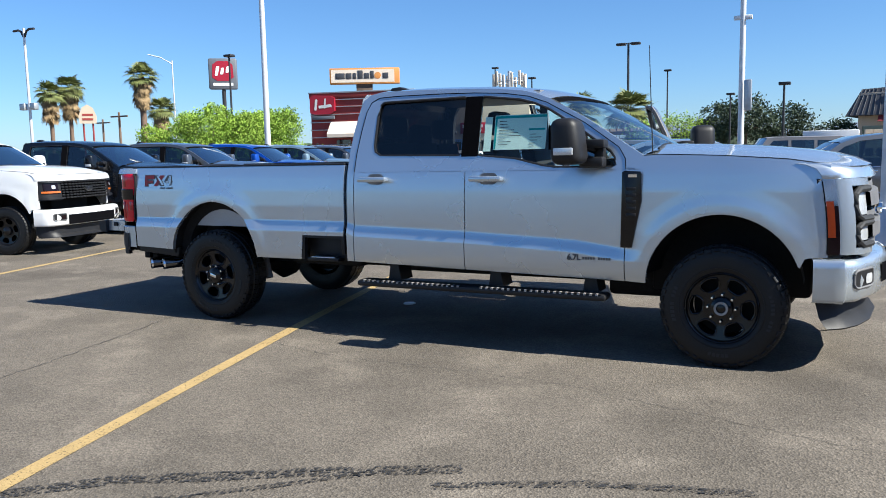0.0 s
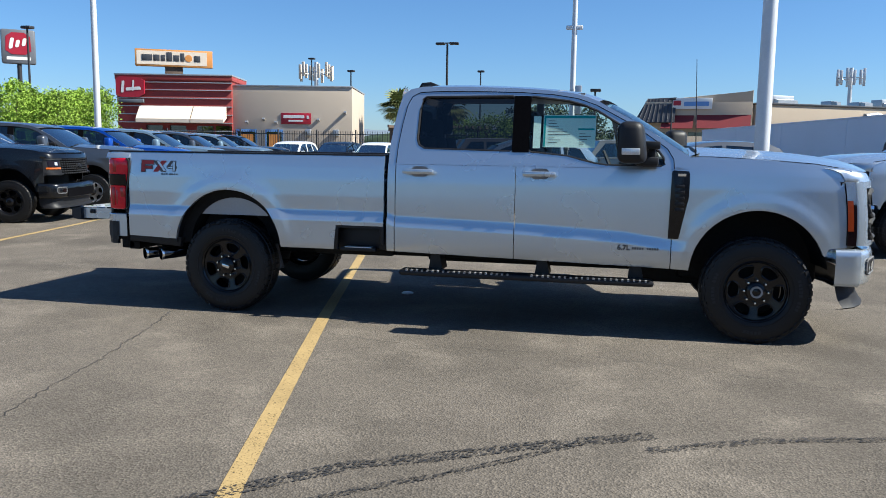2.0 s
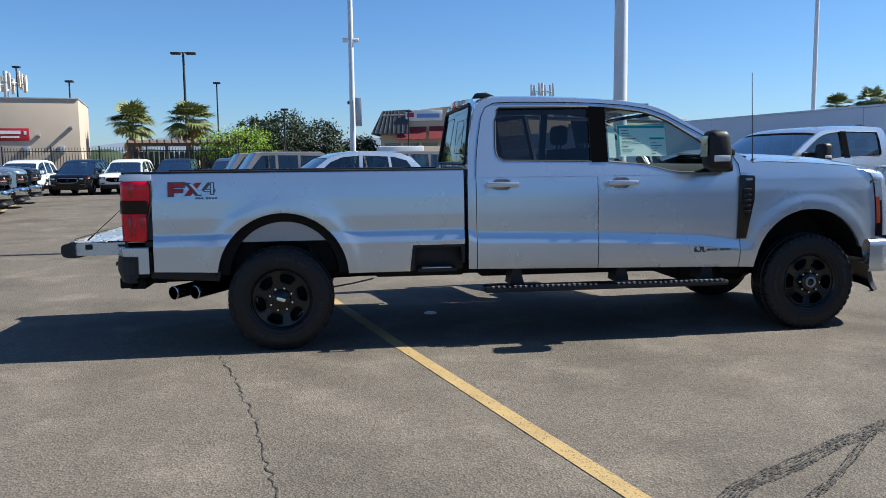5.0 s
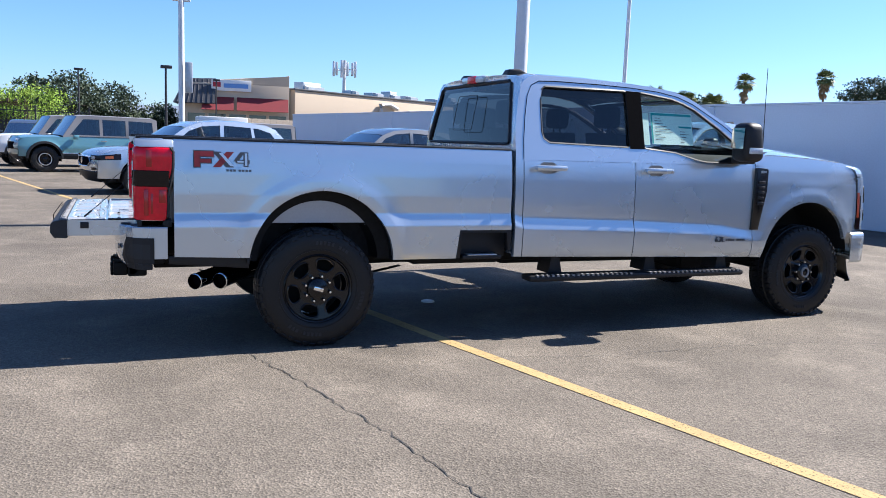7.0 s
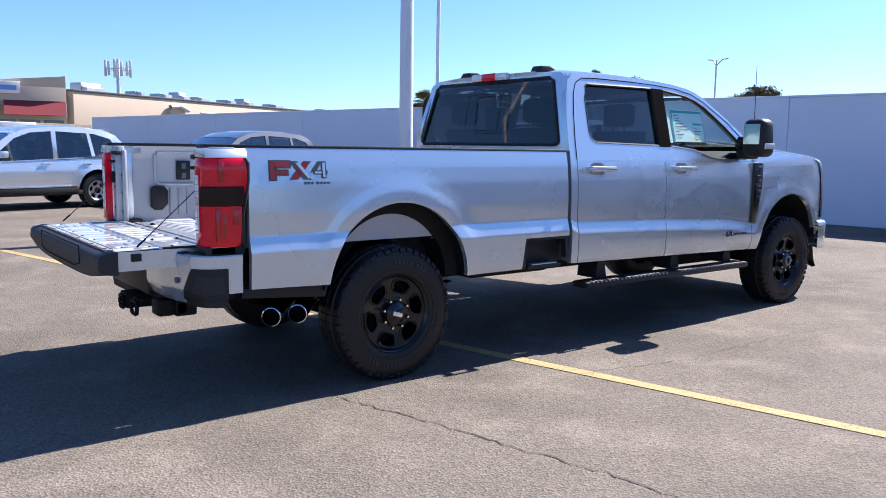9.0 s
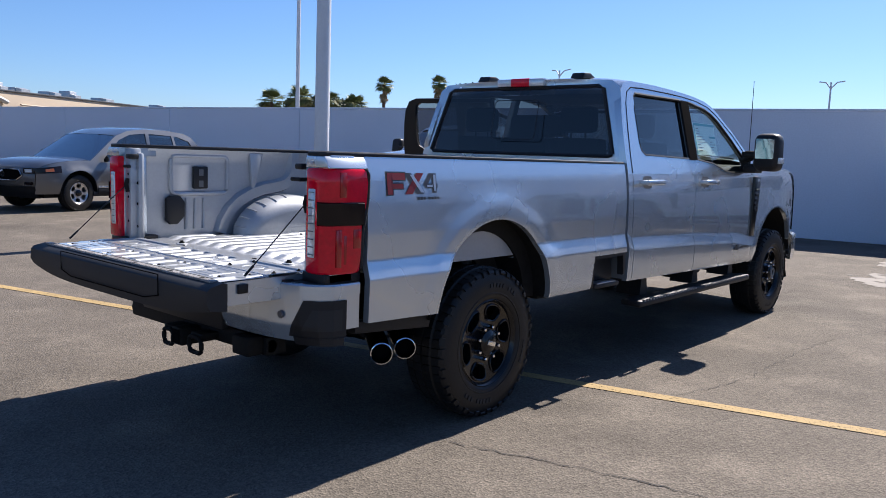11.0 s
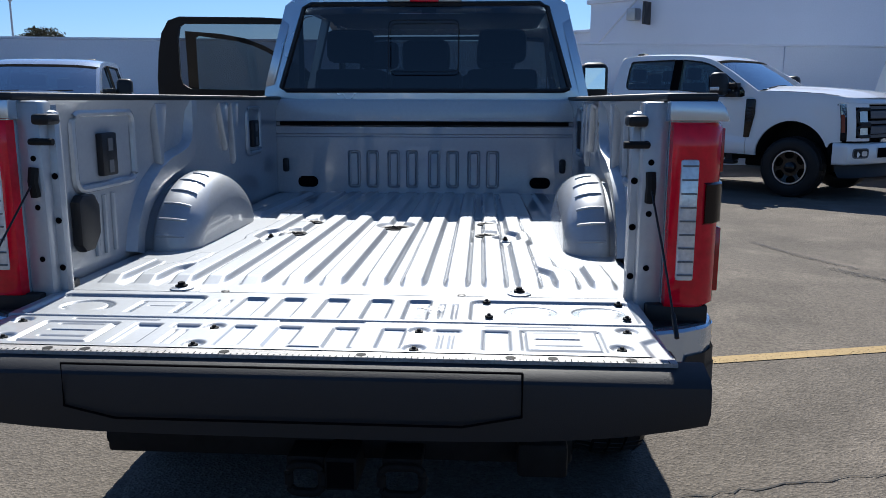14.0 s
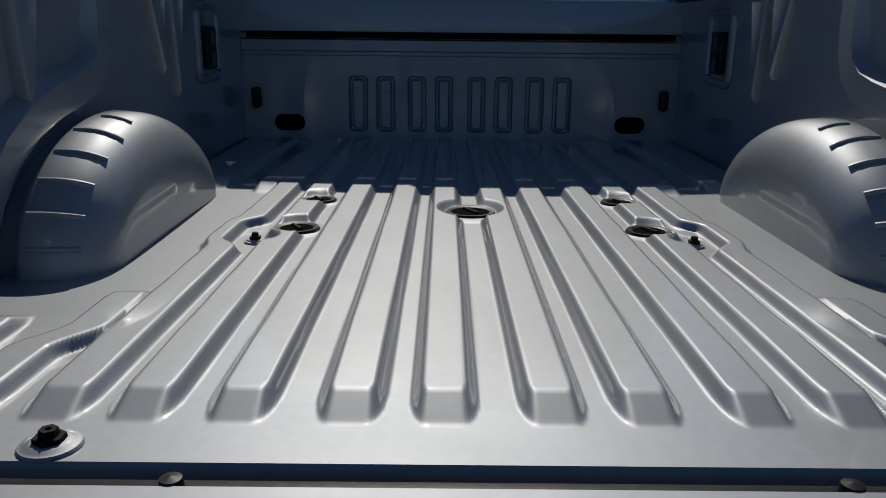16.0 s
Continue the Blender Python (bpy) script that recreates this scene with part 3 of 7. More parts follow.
def pickup(at, turn, coat, label, group="", cut=0.0, hero=False, style="hd", scale=1.0, open_gate=False, rim=None, name="pickup_truck", lower=None):
    """A crew-cab pickup. x runs forward from the rear axle; cut shortens the bed."""
    T = thing(name, at, label, "pickup truck", group, turn=turn, scale=scale)
    rim = rim or RIM_BLACK
    for s in (-1, 1):
        for x, c in ((0, 0), (WB, cut)):
            wheel(T, x - c, s * 0.855, s, rim, hero)
    bedx = 1.465
    for s in (-1, 1):
        # bed side, cab corner, doors, fender
        def low_bed(x):
            if 1.03 < x < bedx - cut + 0.01 and not cut:
                return 0.815
            return interp(x, (-0.93, -0.47, 0.53, 1.0), (0.655, 0.64, 0.605, 0.605))
        p = body_panel(-0.945, bedx - cut, s, 0.0, low_bed, lambda x: 1.405, fine=hero)
        part("bed_side", p, coat, T)
        part("rail_cap", box(B(), -1.168, bedx - cut, *sorted((s * 0.825, s * 0.95)), 1.400, 1.421, 0.007), PLASTIC, T, "black plastic bed rail cap")
        low = lambda x: interp(x, (1.5, 3.8), (0.61, 0.56))
        for nm, a, b in (("cab_corner", 1.497, 1.562), ("rear_door", 1.569, 2.575), ("front_door", 2.582, 3.815)):
            if hero and s > 0 and nm != "cab_corner":
                continue
            d = part(nm, body_panel(a, b, s, cut, low, lambda x: 1.345), coat, T)
            if nm != "cab_corner":
                hx = 1.64 if nm == "rear_door" else 2.64
                h = B()
                yy = s * 1.012
                box(h, hx - cut, hx + 0.265 - cut, *sorted((yy + s * 0.014, yy + s * 0.040)), 1.266, 1.306, 0.012)
                for q in (0.02, 0.21):
                    box(h, hx + q - cut, hx + q + 0.05 - cut, *sorted((s * 0.975, yy + s * 0.02)), 1.27, 1.302, 0.006)
                hd_ob = part("door_handle", h, coat, d)
                if hero:
                    # flat grey oval painted for the shade in the hollow behind the handle
                    part("cup_shade", outline(B(), [rounded(hx + 0.06, hx + 0.21, 1.242, 1.328, 0.038)], lambda x, z: (x, s * (half(x, z) + 0.0015), z)), GREY_PLASTIC, hd_ob)
        ftop = lambda x: hood_z(x, 0.93) - 0.004 if x > 3.9 else interp(x, (3.82, 3.9), (1.345, 1.435))
        part("front_fender", body_panel(3.822, 5.10, s, cut, lambda x: interp(x, (3.8, 4.0, 4.9, 4.97, 5.13), (0.56, 0.55, 0.6, 0.765, 0.775)), ftop, fine=hero), coat, T)
        # cab side above the belt
        ajar = hero and s > 0
        frame_b = outline(B(), [CAB_TOP[1:-1] + [(3.83, 1.40), (3.78, 1.51), (3.5, 1.69), (3.2, 1.85), (3.05, 1.905), (2.85, 1.935), (2.62, 1.95), (2.62, 1.34), (2.55, 1.34), (2.55, 1.955), (1.76, 1.955), (1.68, 1.93), (1.63, 1.85), (1.60, 1.72), (1.575, 1.55), (1.568, 1.36)]] if ajar else [CAB_TOP, WIN_R, WIN_F], lambda x, z: (x - cut, s * half(x, z), z))
        lip(frame_b, (0, -s * 0.05, 0))
        part("cab_side_frame", frame_b, coat, T)
        if not ajar:
            part("pillar_trim", outline(B(), [[(2.535, 1.455), (2.675, 1.455), (2.675, 1.913), (2.535, 1.916)]], lambda x, z: (x - cut, s * (half(x, z) + 0.004), z)), DARK, T, "black plastic trim between the doors")
        for nm, loop, g in () if ajar else (("rear_door_glass", WIN_R, PRIVACY if hero else FAR_GLASS), ("front_door_glass", WIN_F, GLASS if hero else FAR_GLASS)):
            o = part(nm, outline(B(), [loop], lambda x, z: (x - cut, s * (half(x, z) - 0.022), z)), g, T)
            o.visible_shadow = hero and g is PRIVACY
            seal = B()
            pts = [(x - cut, s * (half(x, z) - 0.008), z) for x, z in loop]
            tube(seal, pts + pts[:1], 0.011, 6, cap=False)
            part("window_seal", seal, PLASTIC, T)
        if hero and not ajar:
            g = B()
            tube(g, [(x - cut, s * (half(x, z) + 0.0005), z) for x, z in ((1.566, 1.35), (1.575, 1.5), (1.60, 1.68), (1.63, 1.83), (1.67, 1.91), (1.74, 1.945), (1.9, 1.952), (2.3, 1.95), (2.6, 1.942), (2.85, 1.925), (3.05, 1.893), (3.2, 1.84), (3.5, 1.68), (3.76, 1.50), (3.81, 1.42), (3.818, 1.345))], 0.0032, 5)
            part("door_seam", g, DARK, T)
        # fender vent
        v = B()
        prism(v, [(x - cut, z) for x, z in ((3.80, 1.325), (3.815, 1.335), (3.925, 1.33), (3.935, 1.31), (3.935, 1.13), (3.87, 0.80), (3.79, 0.80))], "y", s * 0.978, s * 1.004, 0.006)
        vent = part("fender_vent", v, RIM_BLACK, T, "gloss black fender vent")
        v = B()
        for k in range(5):
            box(v, 3.83 - cut, 3.90 - cut, *sorted((s * 1.003, s * 1.012)), 1.02 + 0.045 * k, 1.042 + 0.045 * k, 0.003)
        part("vent_rib", v, PLASTIC, vent)
        if hero:
            part("vent_badge", box(B(), 3.845, 3.905, *sorted((s * 1.004, s * 1.009)), 1.29, 1.31), CHROME, vent)
        # mirror
        m = B()
        yy = s * 1.20
        box(m, 3.39 - cut, 3.59 - cut, *sorted((s * 1.10, s * 1.315)), 1.385, 1.70, 0.06, 4)
        for v in m.verts:
            v.co.x -= 0.12 * max(0, abs(v.co.y) - 1.15) + 0.12 * (v.co.z - 1.55) * (v.co.x > 3.5 - cut)
        mir = part("mirror_housing", m, PLASTIC if style == "hd" or coat is SILVER else coat, T, "black plastic towing mirror" if hero else "")
        g = B()
        v4 = [g.verts.new(q) for q in ((3.386 - cut, s * 1.13, 1.49), (3.388 - cut, s * 1.13, 1.655), (3.374 - cut, s * 1.285, 1.655), (3.370 - cut, s * 1.285, 1.49))]
        g.faces.new(v4)
        bmesh.ops.translate(g, verts=g.verts, vec=(-0.004, 0, 0))
        part("mirror_glass", g, CHROME, mir)
        part("mirror_lamp", box(B(), 3.41 - cut, 3.545 - cut, *sorted((s * 1.28, s * 1.322)), 1.45, 1.50, 0.006), CLEAR_LENS, mir)
        a = B()
        tube(a, [(3.62 - cut, s * 0.93, 1.47), (3.54 - cut, s * 1.12, 1.52)], 0.028, 8)
        tube(a, [(3.64 - cut, s * 0.93, 1.39), (3.54 - cut, s * 1.12, 1.44)], 0.026, 8)
        box(a, 3.52 - cut, 3.70 - cut, *sorted((s * 0.985, s * 1.10)), 1.495, 1.555, 0.012)
        box(a, 3.52 - cut, 3.69 - cut, *sorted((s * 0.985, s * 1.10)), 1.365, 1.435, 0.016)
        box(a, 3.60 - cut, 3.67 - cut, *sorted((s * 0.93, s * 1.0)), 1.37, 1.55, 0.012)
        part("mirror_arm", a, PLASTIC, mir)
        if ajar:
            for args in (("rear_door", 1.569, 2.575, REAR_UPPER, WIN_R, DOOR_PRIVACY, 2.575, 78), ("front_door", 2.582, 3.815, FRONT_UPPER, WIN_F, GLASS, 3.815, 72)):
                swing = open_door(T, coat, low, *args)
            mir.matrix_basis = swing
        # wheel arch liners
        for (ax, az, r), c, nm in ((RA, 0, "rear_wheel_liner"), (FA, cut, "front_wheel_liner")):
            prof = [(r + 0.012, s * 0.972), (r + 0.012, s * 0.80), (r - 0.02, s * 0.56)] if nm[0] == "f" else [(r + 0.012, s * 0.972), (r + 0.010, s * 0.885), (0.43, s * 0.87), (0.41, s * 0.715), (0.28, s * 0.705)]
            end = math.degrees(math.asin((0.60 - az) / r))
            part(nm, lathe(B(), prof, (ax - c, 0, az), "y", 28, end, 180 - end), CHASSIS, T)
        # running board
        rb = B()
        box(rb, 1.62 - cut, 3.70 - cut, *sorted((s * 0.90, s * 1.06)), 0.415, 0.465, 0.02)
        for x in (1.85, 2.75, 3.5):
            prism(rb, [(x - cut, 0.46), (x + 0.12 - cut, 0.46), (x + 0.09 - cut, 0.60), (x + 0.02 - cut, 0.60)], "y", s * 0.74, s * 0.93)
        board = part("running_board", rb, PLASTIC, T, "black running board with bright tread strip")
        for x0, n in ((1.68, 20), (2.73, 21)) if hero else ():
            tr = sheet(B(), [[(x0 - 0.01 - cut, y, 0.4665), (x0 + 0.045 * n - cut, y, 0.4665)] for y in (s * 1.01, s * 1.058)])
            strip = part("tread_strip", tr, PLASTIC, board)
            for k in range(n):
                x = x0 + k * 0.045 - cut
                stud_d = wheel_kit.setdefault(("stud", s), None)
                if stud_d is None:
                    o = part("tread_stud", box(B(), 0, 0.016, *sorted((s * 1.03, s * 1.0615)), 0.455, 0.469), DULL_METAL, board)
                    wheel_kit[("stud", s)] = o.data
                else:
                    o = new("tread_stud", stud_d)
                    o.parent = board
                o.location.x = x
    # roof, glass, cab shell
    rows = []
    for x in (1.575, 1.60, 1.66, 1.75, 1.95, 2.15, 2.4, 2.65, 2.9, 3.05, 3.14, 3.22):
        z = interp(x, [q[0] for q in CAB_TOP[3:13]], [q[1] for q in CAB_TOP[3:13]])
        w = half(x, z)
        rows.append([(x - cut + (0.06 * (1 - u * u) if x > 3.0 else -0.012 * (1 - u * u) if x < 1.6 else 0), w * u, z + 0.042 * (1 - u ** 4) * interp(x, (1.57, 1.8, 2.9, 3.22), (0.25, 1, 1, 0.9))) for u in np.linspace(-1, 1, 17)])
    part("roof", sheet(B(), rows), coat, T)
    def shield(x, u, drop=0.0):
        z = interp(x, (3.22, 3.5, 3.72, 3.93), (1.868, 1.715, 1.575, 1.44))
        return (x - cut + 0.09 * (1 - u * u), (half(x, z) - 0.03) * u, z + 0.028 * (1 - u ** 4) - drop)
    o = part("windscreen", sheet(B(), [[shield(x, u) for u in np.linspace(-0.98, 0.98, 13)] for x in np.linspace(3.235, 3.93, 7)]), GLASS if hero else FAR_SCREEN, T)
    o.visible_shadow = False
    part("windscreen_band", sheet(B(), [[tuple(Vector(shield(x, u)) + Vector((0.002, 0, 0.003))) for u in np.linspace(-0.98, 0.98, 13)] for x in (3.225, 3.27)]), DARK, T)
    wip = B()
    for y0, y1 in ((-0.72, -0.1), (-0.05, 0.6)):
        tube(wip, [(3.99 - cut, y0, 1.485), (3.97 - cut, (y0 + y1) / 2, 1.515), (3.95 - cut, y1, 1.525)], 0.009, 6)
    part("wiper", wip, PLASTIC, T)
    part("cowl", sheet(B(), [[(x - cut + 0.06 * (1 - (y / 0.9) ** 2), y, z) for y in np.linspace(-0.9, 0.9, 9)] for x, z in ((3.88, 1.425), (3.96, 1.455), (4.0, 1.47))]), PLASTIC, T)
    rw = [(-0.835, 1.47), (-0.80, 1.455), (0.80, 1.455), (0.835, 1.47), (0.70, 1.925), (0.66, 1.945), (-0.66, 1.945), (-0.70, 1.925)]
    back = lambda y, z: (1.50 - cut + interp(z, (1.4, 1.6, 1.82, 1.96), (0, 0.012, 0.052, 0.09)) + 0.05 * (y / 0.9) ** 2 - 0.045, y, z)
    shell = [(-0.965, 0.62), (0.965, 0.62), (0.975, 1.2), (0.935, 1.45), (0.815, 1.94), (0.75, 1.985), (0.4, 2.0), (-0.4, 2.0), (-0.75, 1.985), (-0.815, 1.94), (-0.935, 1.45), (-0.975, 1.2)]
    part("cab_back", outline(B(), [shell, rw], back), coat, T)
    o = part("rear_glass", outline(B(), [rw], lambda y, z: tuple(Vector(back(y, z)) + Vector((0.004, 0, 0)))), PRIVACY if hero else FAR_GLASS, T)
    o.visible_shadow = hero
    rim_b = B()
    loop = [tuple(Vector(back(y, z)) + Vector((-0.003, 0, 0))) for y, z in rw]
    tube(rim_b, loop + loop[:1], 0.014, 6, cap=False)
    if hero:
        loop = [tuple(Vector(back(y, z)) + Vector((-0.003, 0, 0))) for y, z in rounded(-0.20, 0.20, 1.56, 1.85, 0.03)]
        tube(rim_b, loop + loop[:1], 0.003, 6, cap=False)
    part("rear_window_seal", rim_b, PLASTIC, T)
    hl = part("high_stop_lamp", box(B(), 1.535 - cut, 1.60 - cut, -0.215, 0.215, 1.955, 2.012, 0.012), CLEAR_LENS, T, "roof stop lamp with clear ends")
    part("stop_lens", box(B(), 1.530 - cut, 1.61 - cut, -0.085, 0.085, 1.953, 2.014, 0.01), RED_LENS, hl)
    for y in (-0.43, 0.43):
        part("roof_lamp", prism(B(), [(1.63 - cut, 2.01), (1.66 - cut, 2.052), (1.74 - cut, 2.058), (1.84 - cut, 2.02)], "y", y - 0.055, y + 0.055, 0.012), PLASTIC, T, "black roof marker lamp")
    if hero:
        part("aerial", tube(B(), [(3.98, -0.86, 1.44), (3.975, -0.862, 1.55), (3.95, -0.866, 2.19)], 0.006, 6, 0.0025), PLASTIC, T, "thin black aerial mast")
    # inside of the cab
    fl = B()
    box(fl, 1.56 - cut, 3.85 - cut, -0.9, 0.9, 0.60, 0.66)
    part("cab_floor", fl, SEAT, T)
    d = B()
    prism(d, [(3.45 - cut, 1.18), (3.47 - cut, 1.37), (3.6 - cut, 1.42), (3.9 - cut, 1.43), (3.9 - cut, 0.9), (3.55 - cut, 0.9)], "y", -0.88, 0.88, 0.02)
    part("dashboard", d, SEAT, T)
    if hero:
        part("headliner", box(B(), 1.66, 3.1, -0.72, 0.72, 1.935, 1.945), HARDTOP, T)
    for x, ys, w in ((2.95, (-0.42, 0.42), 0.54), (1.98, (-0.45, 0.0, 0.45), 0.46)):
        for y in ys:
            b = B()
            seat(b, x - cut, y, w)
            st = part("seat", b, SEAT, T)
            b = B()
            headrest(b, x - 0.31 - cut, y, 1.62 if y else 1.56)
            part("headrest", b, SEAT, st)
    st = B()
    lathe(st, [(0.19, -0.015), (0.205, 0.0), (0.19, 0.015), (0.175, 0), (0.19, -0.015)], (0, 0, 0), "x", 24)
    box(st, -0.02, 0.03, -0.18, 0.18, -0.02, 0.03)
    bmesh.ops.rotate(st, verts=st.verts, cent=(0, 0, 0), matrix=Matrix.Rotation(radians(-25), 3, "Y"))
    bmesh.ops.translate(st, verts=st.verts, vec=(3.32 - cut, 0.42, 1.30))
    part("steering_wheel", st, SEAT, T)
    # bonnet and front end
    xs = (3.90, 3.98, 4.1, 4.3, 4.5, 4.7, 4.85, 4.97, 5.06, 5.13)
    part("bonnet", sheet(B(), [[(x + (xf(0.95 * u) - 5.2) * interp(x, (4.6, 5.13), (0, 1)) - cut, 0.955 * u * half(x, 1.36) / 0.96, hood_z(x + (xf(0.95 * u) - 5.2) * interp(x, (4.6, 5.13), (0, 1)), 0.95 * u)) for u in (-0.965, -0.93, -0.85, -0.7, -0.58, -0.52, -0.46, -0.4, -0.2, 0, 0.2, 0.4, 0.46, 0.52, 0.58, 0.7, 0.85, 0.93, 0.965)] for x in xs]), coat, T)
    def front(y, z, inset=0.0):
        return (xf(y) - cut - inset - 0.05 * interp(z, (0.8, 1.3), (0, 1)) ** 2, y, z)
    if style == "hd":
        zg0, zg1, yg = 0.81, 1.27, 0.64
    else:
        zg0, zg1, yg = 0.93, 1.24, 0.62
    part("grille", sheet(B(), [[front(y, z, 0.05) for y in np.linspace(-yg, yg, 13)] for z in (zg0, (zg0 + zg1) / 2, zg1)]), DARK, T)
    gb = B()
    if style == "hd":
        for z in (0.93, 1.13):
            sheet(gb, [[front(y, z + q, 0.0 if abs(q) < 0.05 else 0.05) for y in np.linspace(-yg, yg, 13)] for q in (-0.055, -0.045, 0.045, 0.055)])
        for z in (0.85, 1.03, 1.22):
            sheet(gb, [[front(y, z + q, 0.03) for y in np.linspace(-yg, yg, 13)] for q in (-0.02, 0.02)])
    else:
        for z in np.linspace(zg0 + 0.02, zg1 - 0.02, 7):
            for k, y in enumerate(np.linspace(-yg + 0.03, yg - 0.03, 16)):
                x, _, _ = front(y, z, 0.03)
                box(gb, x - 0.02, x + 0.012, y - 0.028, y + 0.028, z - 0.012, z + 0.012, 0.004, 1)
    part("grille_bar", gb, GREY_PLASTIC if style == "hd" else PLASTIC, T)
    em = disc(B(), front(0, (zg0 + zg1) / 2, -0.012), 0.115, "x", 24, 0, 1.0, 0.42)
    lip(em, (-0.03, 0, 0))
    part("grille_emblem", em, CHROME, T, "bright oval grille emblem")
    corner = (0.0, 0.2, 0.4, 0.55, 0.65, 0.72, 0.78, 0.83, 0.86, 0.885, 0.905, 0.925, 0.937, 0.945)
    wide = [-y for y in corner[::-1]] + list(corner[1:])
    nose = B()
    sheet(nose, [[front(y, z, q) for y in wide] for z, q in ((zg1 - 0.012, 0.03), (zg1 + 0.004, 0.0), (1.30, 0.006), (1.335, 0.03), (1.36, 0.09), (1.372, 0.16))])
    part("nose_panel", nose, coat, T)
    for s in (-1, 1):
        near = [y for y in corner if y >= 0.6]
        def face(y0, y1, z0, z1, inset, m=6):
            return sheet(B(), [[front(s * y, z, inset) for y in [y0] + [q for q in near if y0 < q < y1] + [y1]] for z in np.linspace(z0, z1, m)])
        b = face(yg, 0.945, zg0 - 0.02, zg1, 0.035)
        lamp = part("headlamp", b, DARK_LENS if style == "hd" else PLASTIC, T)
        if style == "hd":
            for y0, y1, z0, z1 in ((0.872, 0.927, zg0 - 0.02, zg1), (yg + 0.02, 0.872, zg1 - 0.045, zg1), (yg + 0.02, 0.872, zg0 - 0.02, zg0 + 0.022)):
                b = face(y0, y1, z0, z1, -0.003)
                lip(b, (-0.04, 0, 0))
                part("headlamp_surround", b, coat, lamp)
            part("lamp_seam", tube(B(), [front(s * 0.9465, z, -0.004) for z in np.linspace(zg0 - 0.015, zg1 - 0.015, 6)], 0.004, 6), DARK, lamp)
            # one glossy strip in two finishes: chrome on top for the mirrored sky
            part("lamp_edge", face(0.928, 0.946, 1.10, zg1, 0.0), CHROME, lamp)
            part("lamp_edge", face(0.928, 0.946, zg0 - 0.02, 1.10, 0.0), DARK_LENS, lamp)
            part("side_marker", face(0.935, 0.9455, 0.90, 1.13, -0.004), SIDE_AMBER, lamp)
            for z0, z1 in ((1.01, 1.20), (0.845, 0.985)):
                pts = [(yg + 0.01, z1), (0.81, z1), (0.85, z1 - 0.03), (0.858, (z0 + z1) / 2), (0.85, z0 + 0.03), (0.81, z0), (yg + 0.01, z0)]
                b = tube(B(), [front(s * y, z, 0.004) for y, z in pts], 0.022, 8)
                mod = part("lamp_module", b, GATE_TRIM, lamp)
                part("lamp_lens", face(0.66, 0.80, z0 + 0.025, z1 - 0.025, 0.022, 2), CLEAR_LENS, mod)
        else:
            for z0, z1 in ((zg0, zg0 + 0.035), (zg1 - 0.03, zg1)):
                b = face(yg, 0.93, z0, z1, 0.0, 2)
                lip(b, (-0.04, 0, 0))
                part("headlamp_surround", b, PLASTIC, lamp)
            part("lamp_lens", face(0.68, 0.90, 1.075, 1.20, 0.022, 2), DARK_LENS, lamp)
            part("lamp_projector", face(0.74, 0.80, 1.11, 1.165, 0.014, 2), CLEAR_LENS, lamp)
            part("amber_strip", face(0.66, 0.925, 1.035, 1.068, 0.012, 2), AMBER, lamp)
    def bump_x(y):
        return interp(abs(y), (0, 0.4, 0.65, 0.85, 0.93, 0.965, 0.985), (5.46, 5.45, 5.42, 5.375, 5.31, 5.23, 5.02)) - cut - (0.085 * interp(abs(y), (0.3, 0.8, 0.93, 0.985), (0, 1, 1, 0)) if style == "hd" else 0.0)
    prof = ((0.478, 0.07), (0.488, 0.02), (0.51, 0.0), (0.62, -0.008), (0.70, 0.0), (0.74, 0.012), (0.758, 0.04), (0.765, 0.12))
    ys = [0.0, 0.25, 0.5, 0.65, 0.75, 0.85, 0.89, 0.93, 0.95, 0.965, 0.972, 0.979, 0.985]
    ys = [-y for y in ys[::-1]] + ys[1:]
    bp = sheet(B(), [[(bump_x(y) - q * (1 if abs(y) < 0.96 else 0.1), y * (1 if abs(y) < 0.96 or q < 0.015 else 1 - q * 0.4), z) for y in ys] for z, q in prof])
    bump_m = coat if style == "hd" or lower is None else lower
    bumper = part("front_bumper", bp, bump_m, T, angle=60)
    for s in (-1, 1):
        b = outline(B(), [rounded(0.68, 0.905, 0.575, 0.69, 0.03)], lambda y, z: (bump_x(y) + 0.014, s * y, z))
        fog = part("fog_lamp_recess", b, PLASTIC, bumper)
        loop = [(bump_x(y) + 0.012, s * y, z) for y, z in rounded(0.68, 0.905, 0.575, 0.69, 0.03)]
        part("recess_frame", tube(B(), loop + loop[:1], 0.009, 6, cap=False), GREY_PLASTIC, fog)
        part("fog_lens", outline(B(), [rounded(0.70, 0.79, 0.595, 0.66, 0.02)], lambda y, z: (bump_x(y) + 0.018, s * y, z)), CLEAR_LENS if style == "hd" else DARK_LENS, fog)
    b = B()
    sheet(b, [[(bump_x(y) + 0.012, y, z) for y in np.linspace(-0.5 if style == "hd" else -0.64, 0.5 if style == "hd" else 0.64, 9)] for z in ((0.57, 0.70) if style == "hd" else (0.50, 0.665))])
    part("lower_grille", b, DARK, bumper)
    def dam_x(y):
        if style != "hd":
            return bump_x(y) + (0.0 if abs(y) < 0.98 else 0.10)
        return interp(abs(y), (0, 0.5, 0.75, 0.9, 0.985), (5.42, 5.38, 5.31, 5.23, 5.13)) - cut
    dam = sheet(B(), [[(dam_x(y) - q, y * 0.95, z) for y in ys] for z, q in (((0.50, 0.10), (0.44, 0.085), (0.38, 0.07), (0.33, 0.04), (0.31, 0.02), (0.30, 0.028), (0.297, 0.09)) if style == "hd" else ((0.50, 0.08), (0.40, 0.085), (0.345, 0.08), (0.315, 0.045), (0.285, 0.04), (0.28, 0.10)))])
